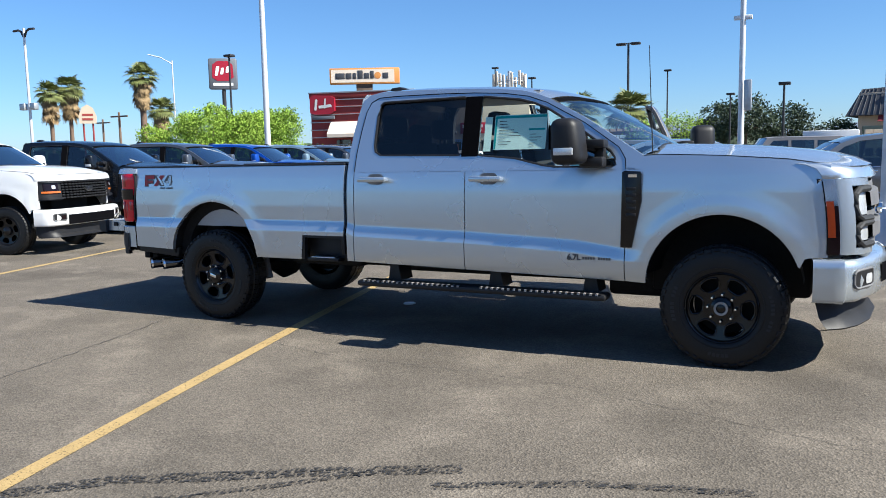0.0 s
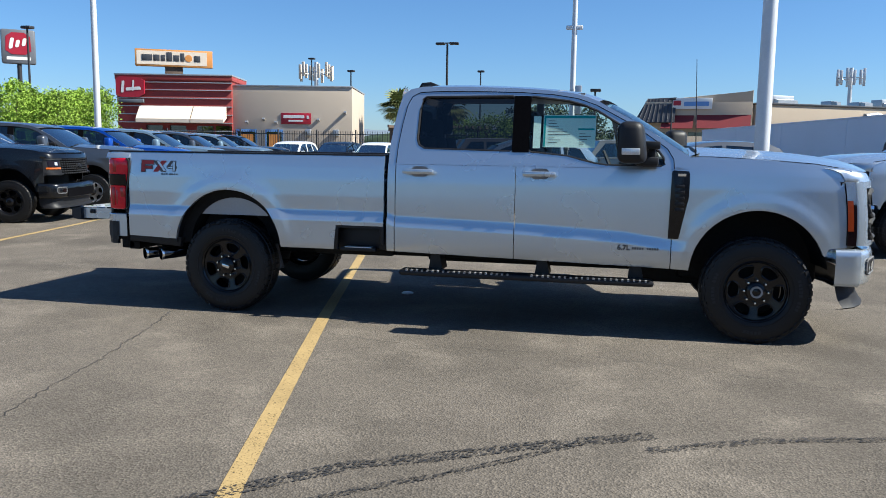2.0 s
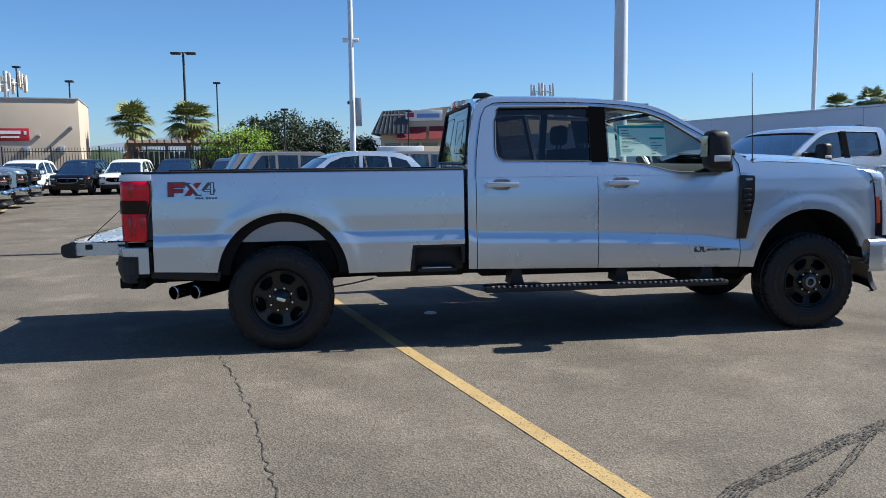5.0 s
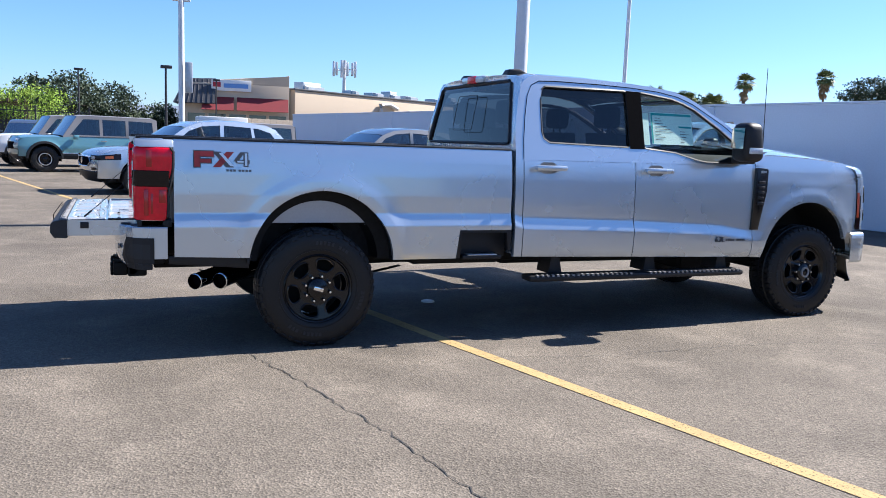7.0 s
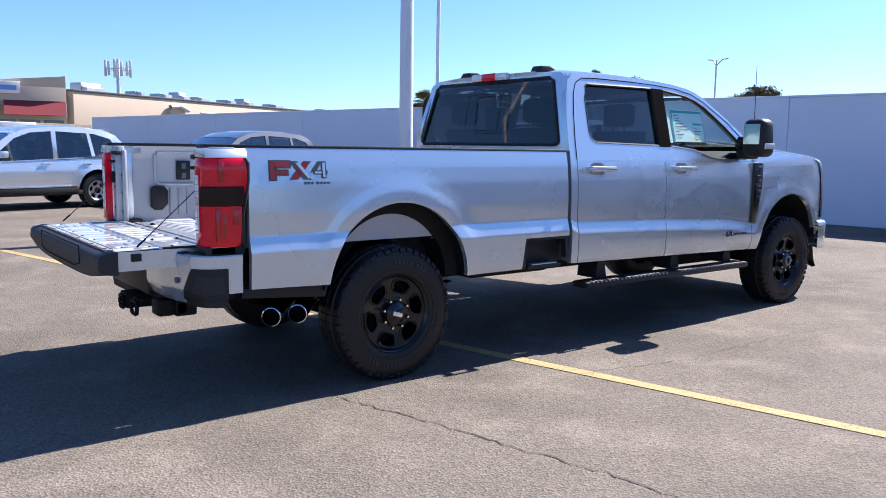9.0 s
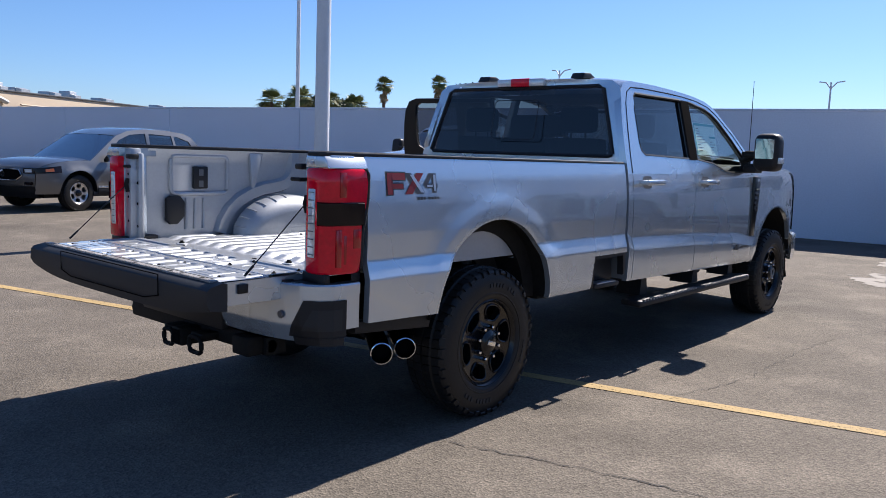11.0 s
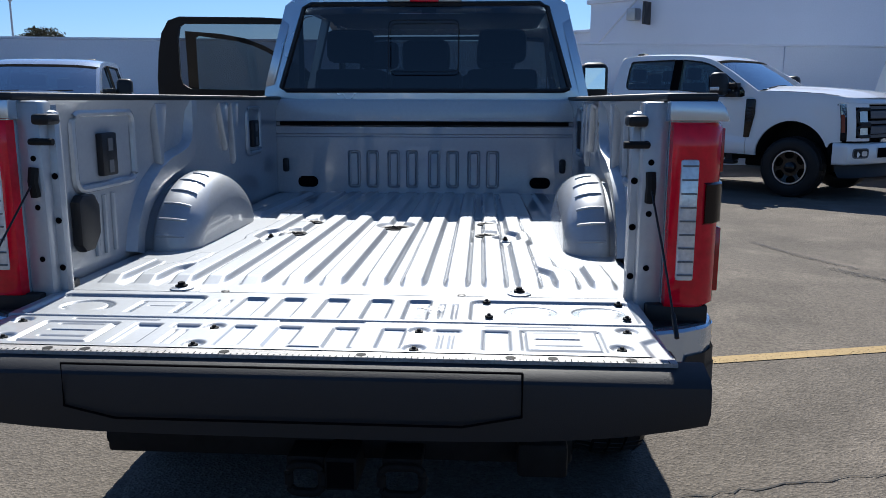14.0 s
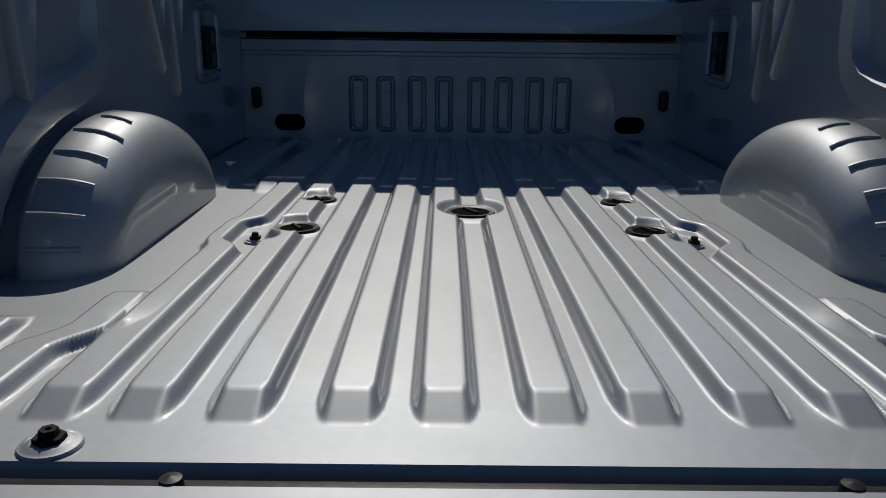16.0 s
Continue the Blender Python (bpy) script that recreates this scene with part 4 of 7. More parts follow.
    part("air_dam", dam, PLASTIC, T, "black plastic air dam")
    # bed
    bed(T, coat, bedx - cut, hero, open_gate)
    # chassis
    c = B()
    box(c, 3.55 - cut, 4.15 - cut, -0.42, 0.42, 0.36, 0.60, 0.03)
    box(c, -1.0, 0.9, -0.62, 0.62, 0.66, 0.74)
    box(c, 0.85, 4.95 - cut, -0.47, 0.47, 0.58, 0.68)
    for s in (-1, 1):
        box(c, -1.05, 4.9 - cut, *sorted((s * 0.38, s * 0.47)), 0.50, 0.68, 0.01)
    part("chassis", c, CHASSIS, T)
    part("gearbox", box(B(), 1.7 - cut, 3.6 - cut, -0.36, 0.36, 0.45, 0.575, 0.03), CHASSIS, T)
    part("fuel_tank", box(B(), 0.75, 1.5 - cut, -0.78, -0.5, 0.53, 0.62, 0.03), CHASSIS, T)
    part("engine_block", box(B(), 3.9 - cut, 5.0 - cut, -0.5, 0.5, 0.42, 1.2, 0.04), CHASSIS, T)
    for x in (0, WB - cut):
        c = tube(B(), [(x, -0.8, HUB), (x, 0.8, HUB)], 0.06, 10)
        ax = part("axle", c, CHASSIS, T)
        part("differential", lathe(B(), [(0.0, -0.16), (0.12, -0.12), (0.17, 0), (0.12, 0.12), (0, 0.16)], (x, 0.05 if x == 0 else 0.3, HUB), "x", 14), CHASSIS, ax)
    for s in (-1, 1):
        part("leaf_spring", sheet(B(), [[(x, s * y, 0.40 + 0.09 * (x / 0.75) ** 2) for y in (0.50, 0.58)] for x in np.linspace(-0.75, 0.75, 9)]), CHASSIS, T)
        part("shock_absorber", tube(B(), [(0.38, s * 0.66, 0.36), (0.22, s * 0.60, 0.84)], 0.035, 8), GREY_PLASTIC, T)
    return T


def rect_gap(u, v, u0, u1, v0, v1, rad):
    """How far inside a rounded rectangle each place lies (negative: outside)."""
    du, dv = np.abs(u - (u0 + u1) / 2) - (u1 - u0) / 2 + rad, np.abs(v - (v0 + v1) / 2) - (v1 - v0) / 2 + rad
    return rad - np.minimum(np.maximum(du, dv), 0) - np.hypot(np.maximum(du, 0), np.maximum(dv, 0))


def ramp_in(gap, width):
    return np.clip(gap / width, 0, 1) ** 2 * (3 - 2 * np.clip(gap / width, 0, 1))


def pressed_sheet(us, vs, depth, place):
    """A sheet over a grid, with a pressing of the given depths; place sets a point for u, v, depth."""
    bm = B()
    rows = [[bm.verts.new(place(u, v, depth[i, j])) for j, v in enumerate(vs)] for i, u in enumerate(us)]
    for a, b in zip(rows, rows[1:]):
        for j in range(len(a) - 1):
            bm.faces.new((a[j], a[j + 1], b[j + 1], b[j]))
    return bm


def gate_depth(x, y):
    """The pressings of the tailgate's inner panel, as depths below its face."""
    d = np.zeros_like(x)
    def slot(x0, x1, y0, y1, deep=0.008, rad=0.012, wall=0.008):
        nonlocal d
        d = np.maximum(d, deep * ramp_in(rect_gap(x, y, x0, x1, y0, y1, rad), wall))
    for c in (-0.219, -0.117, 0.0, 0.117, 0.219):
        slot(-1.326, -1.128, c - 0.034, c + 0.034, 0.010)
    for q in (0.281, 0.314):
        for m in (-1, 1):
            slot(-1.318, -1.162, m * q - 0.008, m * q + 0.008, 0.006, 0.007, 0.006)
    # panels at both ends of the hinge half
    for m in (-1, 1):
        slot(-1.330, -1.118, min(m * 0.35, m * 0.765), max(m * 0.35, m * 0.765), 0.009, 0.03, 0.008)
    def cup(cx, cy, rr):
        nonlocal d
        g = rr - np.hypot((x - cx) * 1.15, y - cy)
        ring = ramp_in(g, 0.008) - 0.85 * ramp_in(g - 0.013, 0.008)
        d = np.maximum(d, 0.009 + 0.008 * ring * np.clip((x - cx + 0.045) / 0.06, 0, 1))
    base = d.copy()
    cup(-1.215, 0.645, 0.070), cup(-1.205, -0.505, 0.068), cup(-1.205, -0.675, 0.068)
    d = np.where(np.maximum(np.abs(x + 1.205) - 0.1, 0) + np.minimum(np.abs(np.abs(y) - 0.5575) - 0.2, 0) > 0, base, np.where(d <= 0.009001, base, np.where(base >= 0.0085, d, base)))
    d = d + np.where(base >= 0.0085, 0.007, 0.0) * np.maximum(0, (ramp_in(rect_gap(x, y, -1.295, -1.155, 0.385, 0.525, 0.012), 0.007) - ramp_in(rect_gap(x, y, -1.31, -1.158, 0.398, 0.512, 0.008), 0.007)) * (x > -1.27))
    for q in (-1.205, -1.235):
        slot(q - 0.005, q + 0.005, 0.415, 0.49, 0.014, 0.005, 0.005)
    slot(-1.307, -1.299, 0.56, 0.70, 0.014, 0.004, 0.004)
    # outer half
    slot(-1.352, -1.336, -0.785, 0.785, 0.018, 0.004, 0.006)
    for a, b_ in ((0.17, 0.055), (0.062, 0.058), (-0.07, 0.058), (-0.183, 0.055), (0.398, 0.062), (-0.418, 0.062)):
        slot(-1.552, -1.392, a - b_ / 2 - 0.003, a + b_ / 2 + 0.003, 0.008, 0.01)
    for m in (-1, 1):
        slot(-1.428, -1.392, min(m * 0.272, m * 0.34), max(m * 0.272, m * 0.34), 0.008, 0.01)
        for q in (0.294, 0.318):
            slot(-1.55, -1.44, m * q - 0.006, m * q + 0.006, 0.006, 0.006, 0.006)
        lo, hi = min(m * 0.47, m * 0.655), max(m * 0.47, m * 0.655)
        ring = ramp_in(rect_gap(x, y, -1.552, -1.388, lo, hi, 0.01), 0.006) - ramp_in(rect_gap(x, y, -1.542, -1.398, lo + 0.01, hi - 0.01, 0.006), 0.006)
        d = np.maximum(d, 0.007 * ring)
        for q in (-1.415, -1.462, -1.508):
            slot(q - 0.006, q + 0.006, min(m * 0.50, m * 0.61), max(m * 0.50, m * 0.61), 0.007, 0.006, 0.006)
        slot(-1.374, -1.362, min(m * 0.387, m * 0.60), max(m * 0.387, m * 0.60), 0.007, 0.006, 0.006)
        for sx, sy in ((-1.408, 0.24), (-1.54, 0.241), (-1.385, 0.717), (-1.515, 0.685)):
            d = np.maximum(d, 0.008 * ramp_in(0.028 - np.hypot(x - sx, y - m * sy), 0.010))
    slot(-1.364, -1.353, -0.108, 0.102, 0.007, 0.005, 0.005)
    slot(-1.556, -1.545, -0.109, 0.099, 0.007, 0.005, 0.005)
    # outer border: a soft step down towards the ends
    edge = np.interp(x, (-1.56, -1.47, -1.44, -1.335), (0.735, 0.73, 0.765, 0.765))
    return d + 0.008 * np.clip((np.abs(y) - edge) / 0.012, 0, 1) * (x < -1.335)


def bed(T, coat, xe, hero, open_gate):
    """The load bed from its rear edge to the headboard at xe."""
    zf, zw, xr, hb = 0.868, 0.870, -1.02, xe - 0.03
    skin, coat = coat, BED_SILVER if hero else coat
    # ribbed floor
    ribs = [m * c for c in (0.064, 0.175, 0.3035, 0.417, 0.517, 0.627, 0.732) for m in (-1, 1)]
    if hero:
        us = np.concatenate([np.arange(xr, -0.80, 0.006), np.arange(-0.80, -0.63, 0.005), np.arange(-0.63, -0.44, 0.008), np.arange(-0.43, -0.30, 0.03), np.arange(-0.28, 0.02, 0.006), np.arange(0.025, 0.32, 0.009), np.arange(0.33, 0.44, 0.012), np.arange(0.46, hb - 0.08, 0.05), np.arange(hb - 0.08, hb, 0.01), [hb]])
    else:
        us = np.array([xr, xr + 0.12, xr + 0.16, 0.0, hb - 0.06, hb - 0.03, hb])
    vs = np.linspace(-0.84, 0.84, 421 if hero else 169)
    uu, vv = np.meshgrid(us, vs, indexing="ij")
    rise = np.zeros_like(uu)
    for c in ribs:
        m = abs(c)
        spans = [(-0.935, hb - 0.03)]
        if m > 0.7:
            spans = [(-0.935, -0.60), (0.40, hb - 0.03)]
        elif m > 0.6:
            spans = [(-0.935, -0.48), (0.36, hb - 0.03)]
        elif m > 0.45:
            spans = [(-0.935, hb - 0.03)]
        for a, b_ in spans:
            # the ribs draw together a little towards the cab; the outer ones step round the wheel housing and the bolts
            line = c * (1 - 0.04 * (uu + 0.93))
            if 0.6 < m < 0.7:
                line = line - np.sign(c) * 0.045 * ramp_in(uu + 0.77, 0.10)
            elif 0.5 < m < 0.6:
                line = line + np.sign(c) * 0.028 * (ramp_in(uu + 0.25, 0.07) - ramp_in(uu + 0.05, 0.07))
            width = 0.040 - (0.012 * (ramp_in(uu + 0.25, 0.07) - ramp_in(uu + 0.05, 0.07)) if 0.5 < m < 0.6 else 0)
            gap = rect_gap(uu * 0.24, vv - line, a * 0.24, b_ * 0.24, -width, width, 0.019)
            rise = np.maximum(rise, 0.019 * np.clip(gap / 0.013, 0, 1))
    if hero:
        # flats round the anchors and the bolts
        for x, y, r in ((0.125, 0, 0.085), (0.25, 0.385, 0.06), (0.25, -0.385, 0.06), (-0.05, 0.388, 0.065), (-0.05, -0.388, 0.065)):
            q = np.clip((np.hypot((uu - x) * 0.8, vv - y) - r + 0.022) / 0.018, 0, 1)
            rise = rise * q + 0.003 * (1 - q)
        for x, y in ((-0.155, 0.455), (-0.155, -0.455)):
            rise = rise * np.clip((np.hypot(uu - x, vv - y) - 0.034) / 0.016, 0, 1)
    floor_b = pressed_sheet(us, vs, rise, lambda u, v, q: (u, v, zf + q))
    sheet(floor_b, [[(xr - q, y, zf - z) for y in (-0.84, 0.84)] for q, z in ((0, 0), (0.006, 0.008), (0.006, 0.05))])
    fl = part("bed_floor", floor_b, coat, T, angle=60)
    if hero:
        for x, y, r in ((0.125, 0, 0.05), (0.25, 0.385, 0.035), (0.25, -0.385, 0.035), (-0.05, 0.388, 0.04), (-0.05, -0.388, 0.04)):
            b = lathe(B(), [(r + 0.012, zf + 0.002), (r + 0.008, zf + 0.008), (r, zf + 0.0075), (r - 0.005, zf + 0.005)], (x, y, 0), "z", 24)
            part("anchor_ring", b, RUBBER, fl, "black rubber anchor ring")
            # black disc on the solid floor, painted as the shaded hole
            part("anchor_hole_shade", disc(B(), (x, y, zf + 0.0055), r - 0.002, "z", 20), DARK, fl)
            part("anchor_pin", tube(B(), [(x - r * 0.5, y - r * 0.3, zf + 0.007), (x + r * 0.5, y + r * 0.3, zf + 0.007)], 0.005, 6), CHASSIS, fl)
        for x, y in ((-0.99, 0.483), (-0.99, -0.483), (-0.155, 0.455), (-0.155, -0.455)):
            k = 1.0 if x < -0.5 else 0.7
            b = lathe(B(), [(0.034 * k, zf + 0.001), (0.032 * k, zf + 0.004), (0.027 * k, zf + 0.0045), (0.024 * k, zf + 0.007), (0.016 * k, zf + 0.0075)], (x, y, 0), "z", 24)
            part("bolt_washer", b, coat, fl)
            b = lathe(B(), [(0.018 * k, zf + 0.006), (0.017 * k, zf + 0.013), (0.011 * k, zf + 0.013), (0.010 * k, zf + 0.021), (0.004 * k, zf + 0.021), (0.004 * k, zf + 0.015), (0, zf + 0.015)], (x, y, 0), "z", 6)
            part("bolt", b, CHASSIS, fl)
    # headboard
    h = B()
    prof = [(hb, zf), (hb, zf + 0.02), (hb + 0.004, 1.19), (hb + 0.016, 1.194), (hb + 0.016, 1.206), (hb + 0.004, 1.211), (hb + 0.004, 1.25), (hb + 0.022, 1.256), (hb + 0.022, 1.275), (hb - 0.004, 1.283), (hb - 0.006, 1.388), (hb, 1.405), (hb + 0.035, 1.408)]
    low_p = [(x, z) for x, z in prof if z < 1.1] + [(hb + 0.004, 1.14)]
    for y0, y1 in ((-0.86, -0.46), (0.46, 0.86)) if hero else ((-0.86, 0.86),):
        sheet(h, [[(x, y, z) for y in (y0, y1)] for x, z in low_p])
    sheet(h, [[(x, y, z) for y in (-0.86, -0.46, 0, 0.46, 0.86)] for x, z in [low_p[-1]] + [q for q in prof if q[1] > 1.15]])
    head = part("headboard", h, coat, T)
    if hero:
        us, vs = np.append(np.arange(zf, 1.138, 0.004), 1.14), np.arange(-0.46, 0.4601, 0.004)
        uu, vv = np.meshgrid(us, vs, indexing="ij")
        deep = np.zeros_like(uu)
        for y in (-0.4025, -0.294, -0.171, -0.064, 0.064, 0.171, 0.294, 0.4025):
            ring = ramp_in(rect_gap(uu, vv, 0.898, 1.115, y - 0.036, y + 0.036, 0.018), 0.005) - ramp_in(rect_gap(uu, vv, 0.911, 1.102, y - 0.023, y + 0.023, 0.012), 0.005)
            deep = np.maximum(deep, 0.022 * ring)
        part("slotted_panel", pressed_sheet(us, vs, deep, lambda u, v, q: (hb + 0.004 * (u - zf) / 0.27 + q, v, u)), coat, head)
        for s in (-1, 1):
            # flat black oval in place of the shaded drain opening
            part("drain_shade", outline(B(), [rounded(s * 0.675 - 0.06, s * 0.675 + 0.06, 0.885 + 0.015, 0.965, 0.032)], lambda u, v: (hb - 0.004, u, v)), DARK, head)
            b = box(B(), hb - 0.035, hb, s * 0.80 - 0.018, s * 0.80 + 0.018, 0.99, 1.07, 0.012)
            part("tie_bracket", b, PLASTIC, head)
        # dark strip put in the recess for the shade under the top lip
        b = B()
        box(b, hb - 0.006, hb + 0.02, -0.83, 0.83, 1.258, 1.279)
        part("groove_shade", b, DARK, head)
    for s in (-1, 1):
        # inner wall with its pressings
        yw = 0.855
        w = B()
        zs = [zf - 0.01, 0.93, 1.0, 1.15, 1.30, 1.36, 1.40]
        sheet(w, [[(x, s * (yw - interp(z, (1.30, 1.36, 1.40), (0, 0.008, 0.03))), z) for z in zs] for x in np.linspace(-1.0, hb, 12)])
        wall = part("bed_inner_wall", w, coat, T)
        # wheel housing
        b = B()
        prof = [(0.0, 0.660)] + [(0.115 * math.sin(q), 0.660 + 0.115 * (1 - math.cos(q))) for q in np.linspace(0.1, math.pi / 2, 9)] + [(0.117, 0.800), (0.112, 0.812), (0.085, 0.818), (0.085, 0.854)]
        n = 30
        rows = []
        sweep = [-0.14 + (math.pi + 0.28) * k / n for k in range(n + 1)]
        for a in sweep:
            rows.append([(-0.015 + (0.30 + d) * math.cos(a), s * y, zw + (0.132 + d) * math.sin(a)) for d, y in prof])
        sheet(b, rows)
        face = [(-0.015 + 0.30 * math.cos(a), zw + 0.132 * math.sin(a)) for a in sweep]
        outline(b, [face], lambda x, z: (x, s * 0.660, z))
        bmesh.ops.remove_doubles(b, verts=b.verts, dist=1e-4)
        house = part("wheel_housing", b, coat, T, angle=60)
        if not hero:
            continue
        for k, a in enumerate((98, 112, 126, 140, 154, 168)):
            b = B()
            aa = radians(a)
            hw = 0.046 if k else 0.03
            def dome(y):
                return 0.115 * math.sqrt(max(0, 1 - max(0, 1 - (y - 0.660) / 0.115) ** 2))
            p = [(-0.015 + (0.30 + dome(y)) * math.cos(aa), s * y, zw + (0.132 + dome(y)) * math.sin(aa)) for y in np.linspace(0.752 - hw, 0.752 + hw, 7)]
            tube(b, p, 0.0055, 8)
            part("housing_bead", b, coat, house)
        # arch moulding that runs up into a post
        b = B()
        path = [(-0.50, 0.875), (-0.478, 0.95), (-0.43, 1.02), (-0.36, 1.08), (-0.27, 1.125), (-0.17, 1.155), (-0.06, 1.172), (0.005, 1.188), (0.05, 1.22), (0.072, 1.265), (0.08, 1.32), (0.08, 1.40)]
        sect = ((-0.05, 0.0), (-0.036, 0.030), (0.030, 0.034), (0.046, 0.0))
        rows = []
        for i, (x, z) in enumerate(path):
            p0, p1 = path[max(i - 1, 0)], path[min(i + 1, len(path) - 1)]
            d = Vector((p1[0] - p0[0], 0, p1[1] - p0[1])).normalized()
            nrm = Vector((-d.z, 0, d.x))
            rows.append([tuple(Vector((x, s * (yw - q), z)) + nrm * o) for o, q in sect])
        sheet(b, rows)
        part("arch_moulding", b, coat, wall)
        # gusset pressings under the rail
        for x0 in (-0.24, 0.62):
            b = prism(B(), [(x0 - 0.05, 1.39), (x0 + 0.06, 1.39), (x0 - 0.02, 1.10)], "y", s * (yw - 0.03), s * (yw + 0.01), 0.012)
            part("gusset", b, coat, wall)
        b = prism(B(), [(0.40, 1.39), (0.52, 1.39), (0.49, 1.17)], "y", s * (yw - 0.03), s * (yw + 0.01), 0.012)
        part("gusset", b, coat, wall)
        # sunk panel with cleat plate
        for x, wd in ((-0.645, 0.20), (0.97, 0.11)):
            b = B()
            loop = rounded(x - wd, x + wd, 1.13, 1.362, 0.035)
            pts = [(u, s * (yw - 0.003), v) for u, v in loop]
            tube(b, pts + pts[:1], 0.014, 8, cap=False)
            pan = part("sunk_panel", b, coat, wall)
            part("cleat_plate", box(B(), x - 0.05, x + 0.05, *sorted((s * (yw - 0.022), s * (yw + 0.002))), 1.16, 1.297, 0.006), PLASTIC, pan)
            for z in (1.19, 1.26):
                part("cleat_slot", box(B(), x - 0.015, x + 0.015, *sorted((s * (yw - 0.0245), s * (yw - 0.01))), z - 0.02, z + 0.02), GREY_PLASTIC, pan)
        for k in range(3):
            b = tube(B(), [(-0.74 + 0.061 * k, s * (yw - 0.002), 0.91), (-0.736 + 0.061 * k, s * (yw - 0.002), 1.10)], 0.010, 8)
            part("pressed_rib", b, coat, wall)
        # rear post
        b = B()
        box(b, -1.10, -1.06, *sorted((s * 0.755, s * 0.86)), zf + 0.005, 1.375, 0.016)
        box(b, -1.138, -1.07, *sorted((s * 0.777, s * 0.842)), zf - 0.03, 1.40, 0.010)
        post = part("rear_post", b, coat, T)
        # small black discs painted as the dark insides of holes
        for z in (0.95, 1.08, 1.2):
            part("post_hole_shade", disc(B(), (-1.102, s * 0.767, z), 0.009, "x", 12), DARK, post)
        for z in (0.98, 1.12, 1.25):
            part("post_hole_shade", disc(B(), (-1.140, s * 0.80, z), 0.008, "x", 12), DARK, post)
        part("gate_striker", tube(B(), [(-1.136, s * 0.785, 1.295), (-1.17, s * 0.785, 1.295), (-1.17, s * 0.725, 1.295)], 0.009, 8), CHASSIS, post)
        part("gate_bumper", box(B(), -1.165, -1.105, *sorted((s * 0.735, s * 0.785)), 1.338, 1.366, 0.008), RUBBER, post)
        if s > 0:
            part("power_socket", prism(B(), [(-0.885, 0.97), (-0.885, 1.10), (-0.86, 1.12), (-0.79, 1.115), (-0.762, 1.08), (-0.765, 0.99), (-0.81, 0.945), (-0.86, 0.945)], "y", yw - 0.035, yw, 0.01), PLASTIC, wall, "black bed power socket")
    # tail lamps
    for s in (-1, 1):
        plan = [(-1.180, 0.842), (-1.186, 0.858), (-1.186, 0.92), (-1.176, 0.945), (-1.145, 0.968), (-1.09, 0.984), (-1.02, 0.991)]
        def front(z):
            return interp(z, (0.888, 0.905, 1.12, 1.20, 1.32, 1.35), (-1.0, -0.984, -0.980, -0.953, -0.947, -0.968))
        def lens(zs, first=0, out=0.0, edge=None):
            rows = []
            for i, z in enumerate(zs):
                rim = 0.010 if i in (0, len(zs) - 1) else 0.0
                row = [(x - (out - rim) * (1 if y < 0.97 else 0), s * (y + (out - rim) * (1 if y > 0.9 else 0)), z) for x, y in plan[first:]]
                row.append((edge if edge else front(z) - 0.006, s * (0.990 + out - rim), z))
                row.append((edge if edge else front(z), s * (0.97 if not edge else 0.985), z))
                rows.append([(plan[first][0] + 0.05, s * plan[first][1], z)] + row)
            b = sheet(B(), rows)
            for row in (rows[0], rows[-1]):
                b.faces.new([b.verts.new(v) for v in row])
            return b
        lamp = part("tail_lamp", lens([0.888, 0.898, 0.97, 1.05, 1.12, 1.19, 1.225, 1.29, 1.338, 1.35]), RED_LENS, T, "red tail lamp with smoked centre", 50)
        part("smoked_insert", lens([1.098, 1.106, 1.15, 1.20, 1.208], 2, 0.006, -0.975), DARK_LENS, lamp, "smoked black centre lens")
        if hero:
            rim_b = tube(B(), [(front(z) + 0.004, s * 0.984, z) for z in (0.888, 0.91, 1.06, 1.19, 1.225, 1.325, 1.35)], 0.009, 6)
            part("lamp_seal", rim_b, PLASTIC, lamp)
            for x0, x1, z0, z1 in ((-1.065, -1.0, 1.235, 1.32), (-1.11, -1.075, 1.225, 1.335), (-1.085, -1.045, 0.93, 1.06), (-1.035, -0.99, 1.0, 1.085), (-1.125, -1.098, 0.92, 1.085)):
                part("lens_facet", box(B(), x0, x1, *sorted((s * 0.97, s * (0.9925 if x0 > -1.06 else 0.986))), z0, z1, 0.003), DEEP_RED, lamp)
        lens_ob = part("reversing_lens", box(B(), -1.192, -1.17, *sorted((s * 0.862, s * 0.908)), 0.958, 1.262, 0.008), CLEAR_LENS, lamp)
        if hero:
            for k in range(9):
                part("lens_fin", box(B(), -1.195, -1.185, *sorted((s * 0.866, s * 0.904)), 0.972 + 0.034 * k, 0.976 + 0.034 * k), GREY_PLASTIC, lens_ob)
        part("lamp_shelf", box(B(), -1.165, -0.955, *sorted((s * 0.80, s * 0.955)), 0.842, 0.890, 0.006), PLASTIC, T, "black plastic filler over the bumper")
        b = prism(B(), [(s * 0.832, 1.353), (s * 0.978, 1.353), (s * 0.966, 1.385), (s * 0.95, 1.402), (s * 0.832, 1.402)], "x", -1.178, -0.945, 0.006)
        part("rail_end", b, skin, T)
        part("tail_corner", box(B(), -1.15, -1.00, *sorted((s * 0.84, s * 0.955)), 0.84, 1.41, 0.012), skin, T)
    # tailgate
    if open_gate:
        g = B()
        x0, x1, w, zt = -1.085, -1.585, 0.775, 0.872
        outer = [(x0, -w), (x0, w), (-1.13, w + 0.01), (-1.20, w), (x1, w + 0.02), (x1, -w - 0.02), (-1.20, -w), (-1.13, -w - 0.01)]
        prism(g, [(p[0], p[1]) for p in outer], "z", zt - 0.10, zt, 0.008)
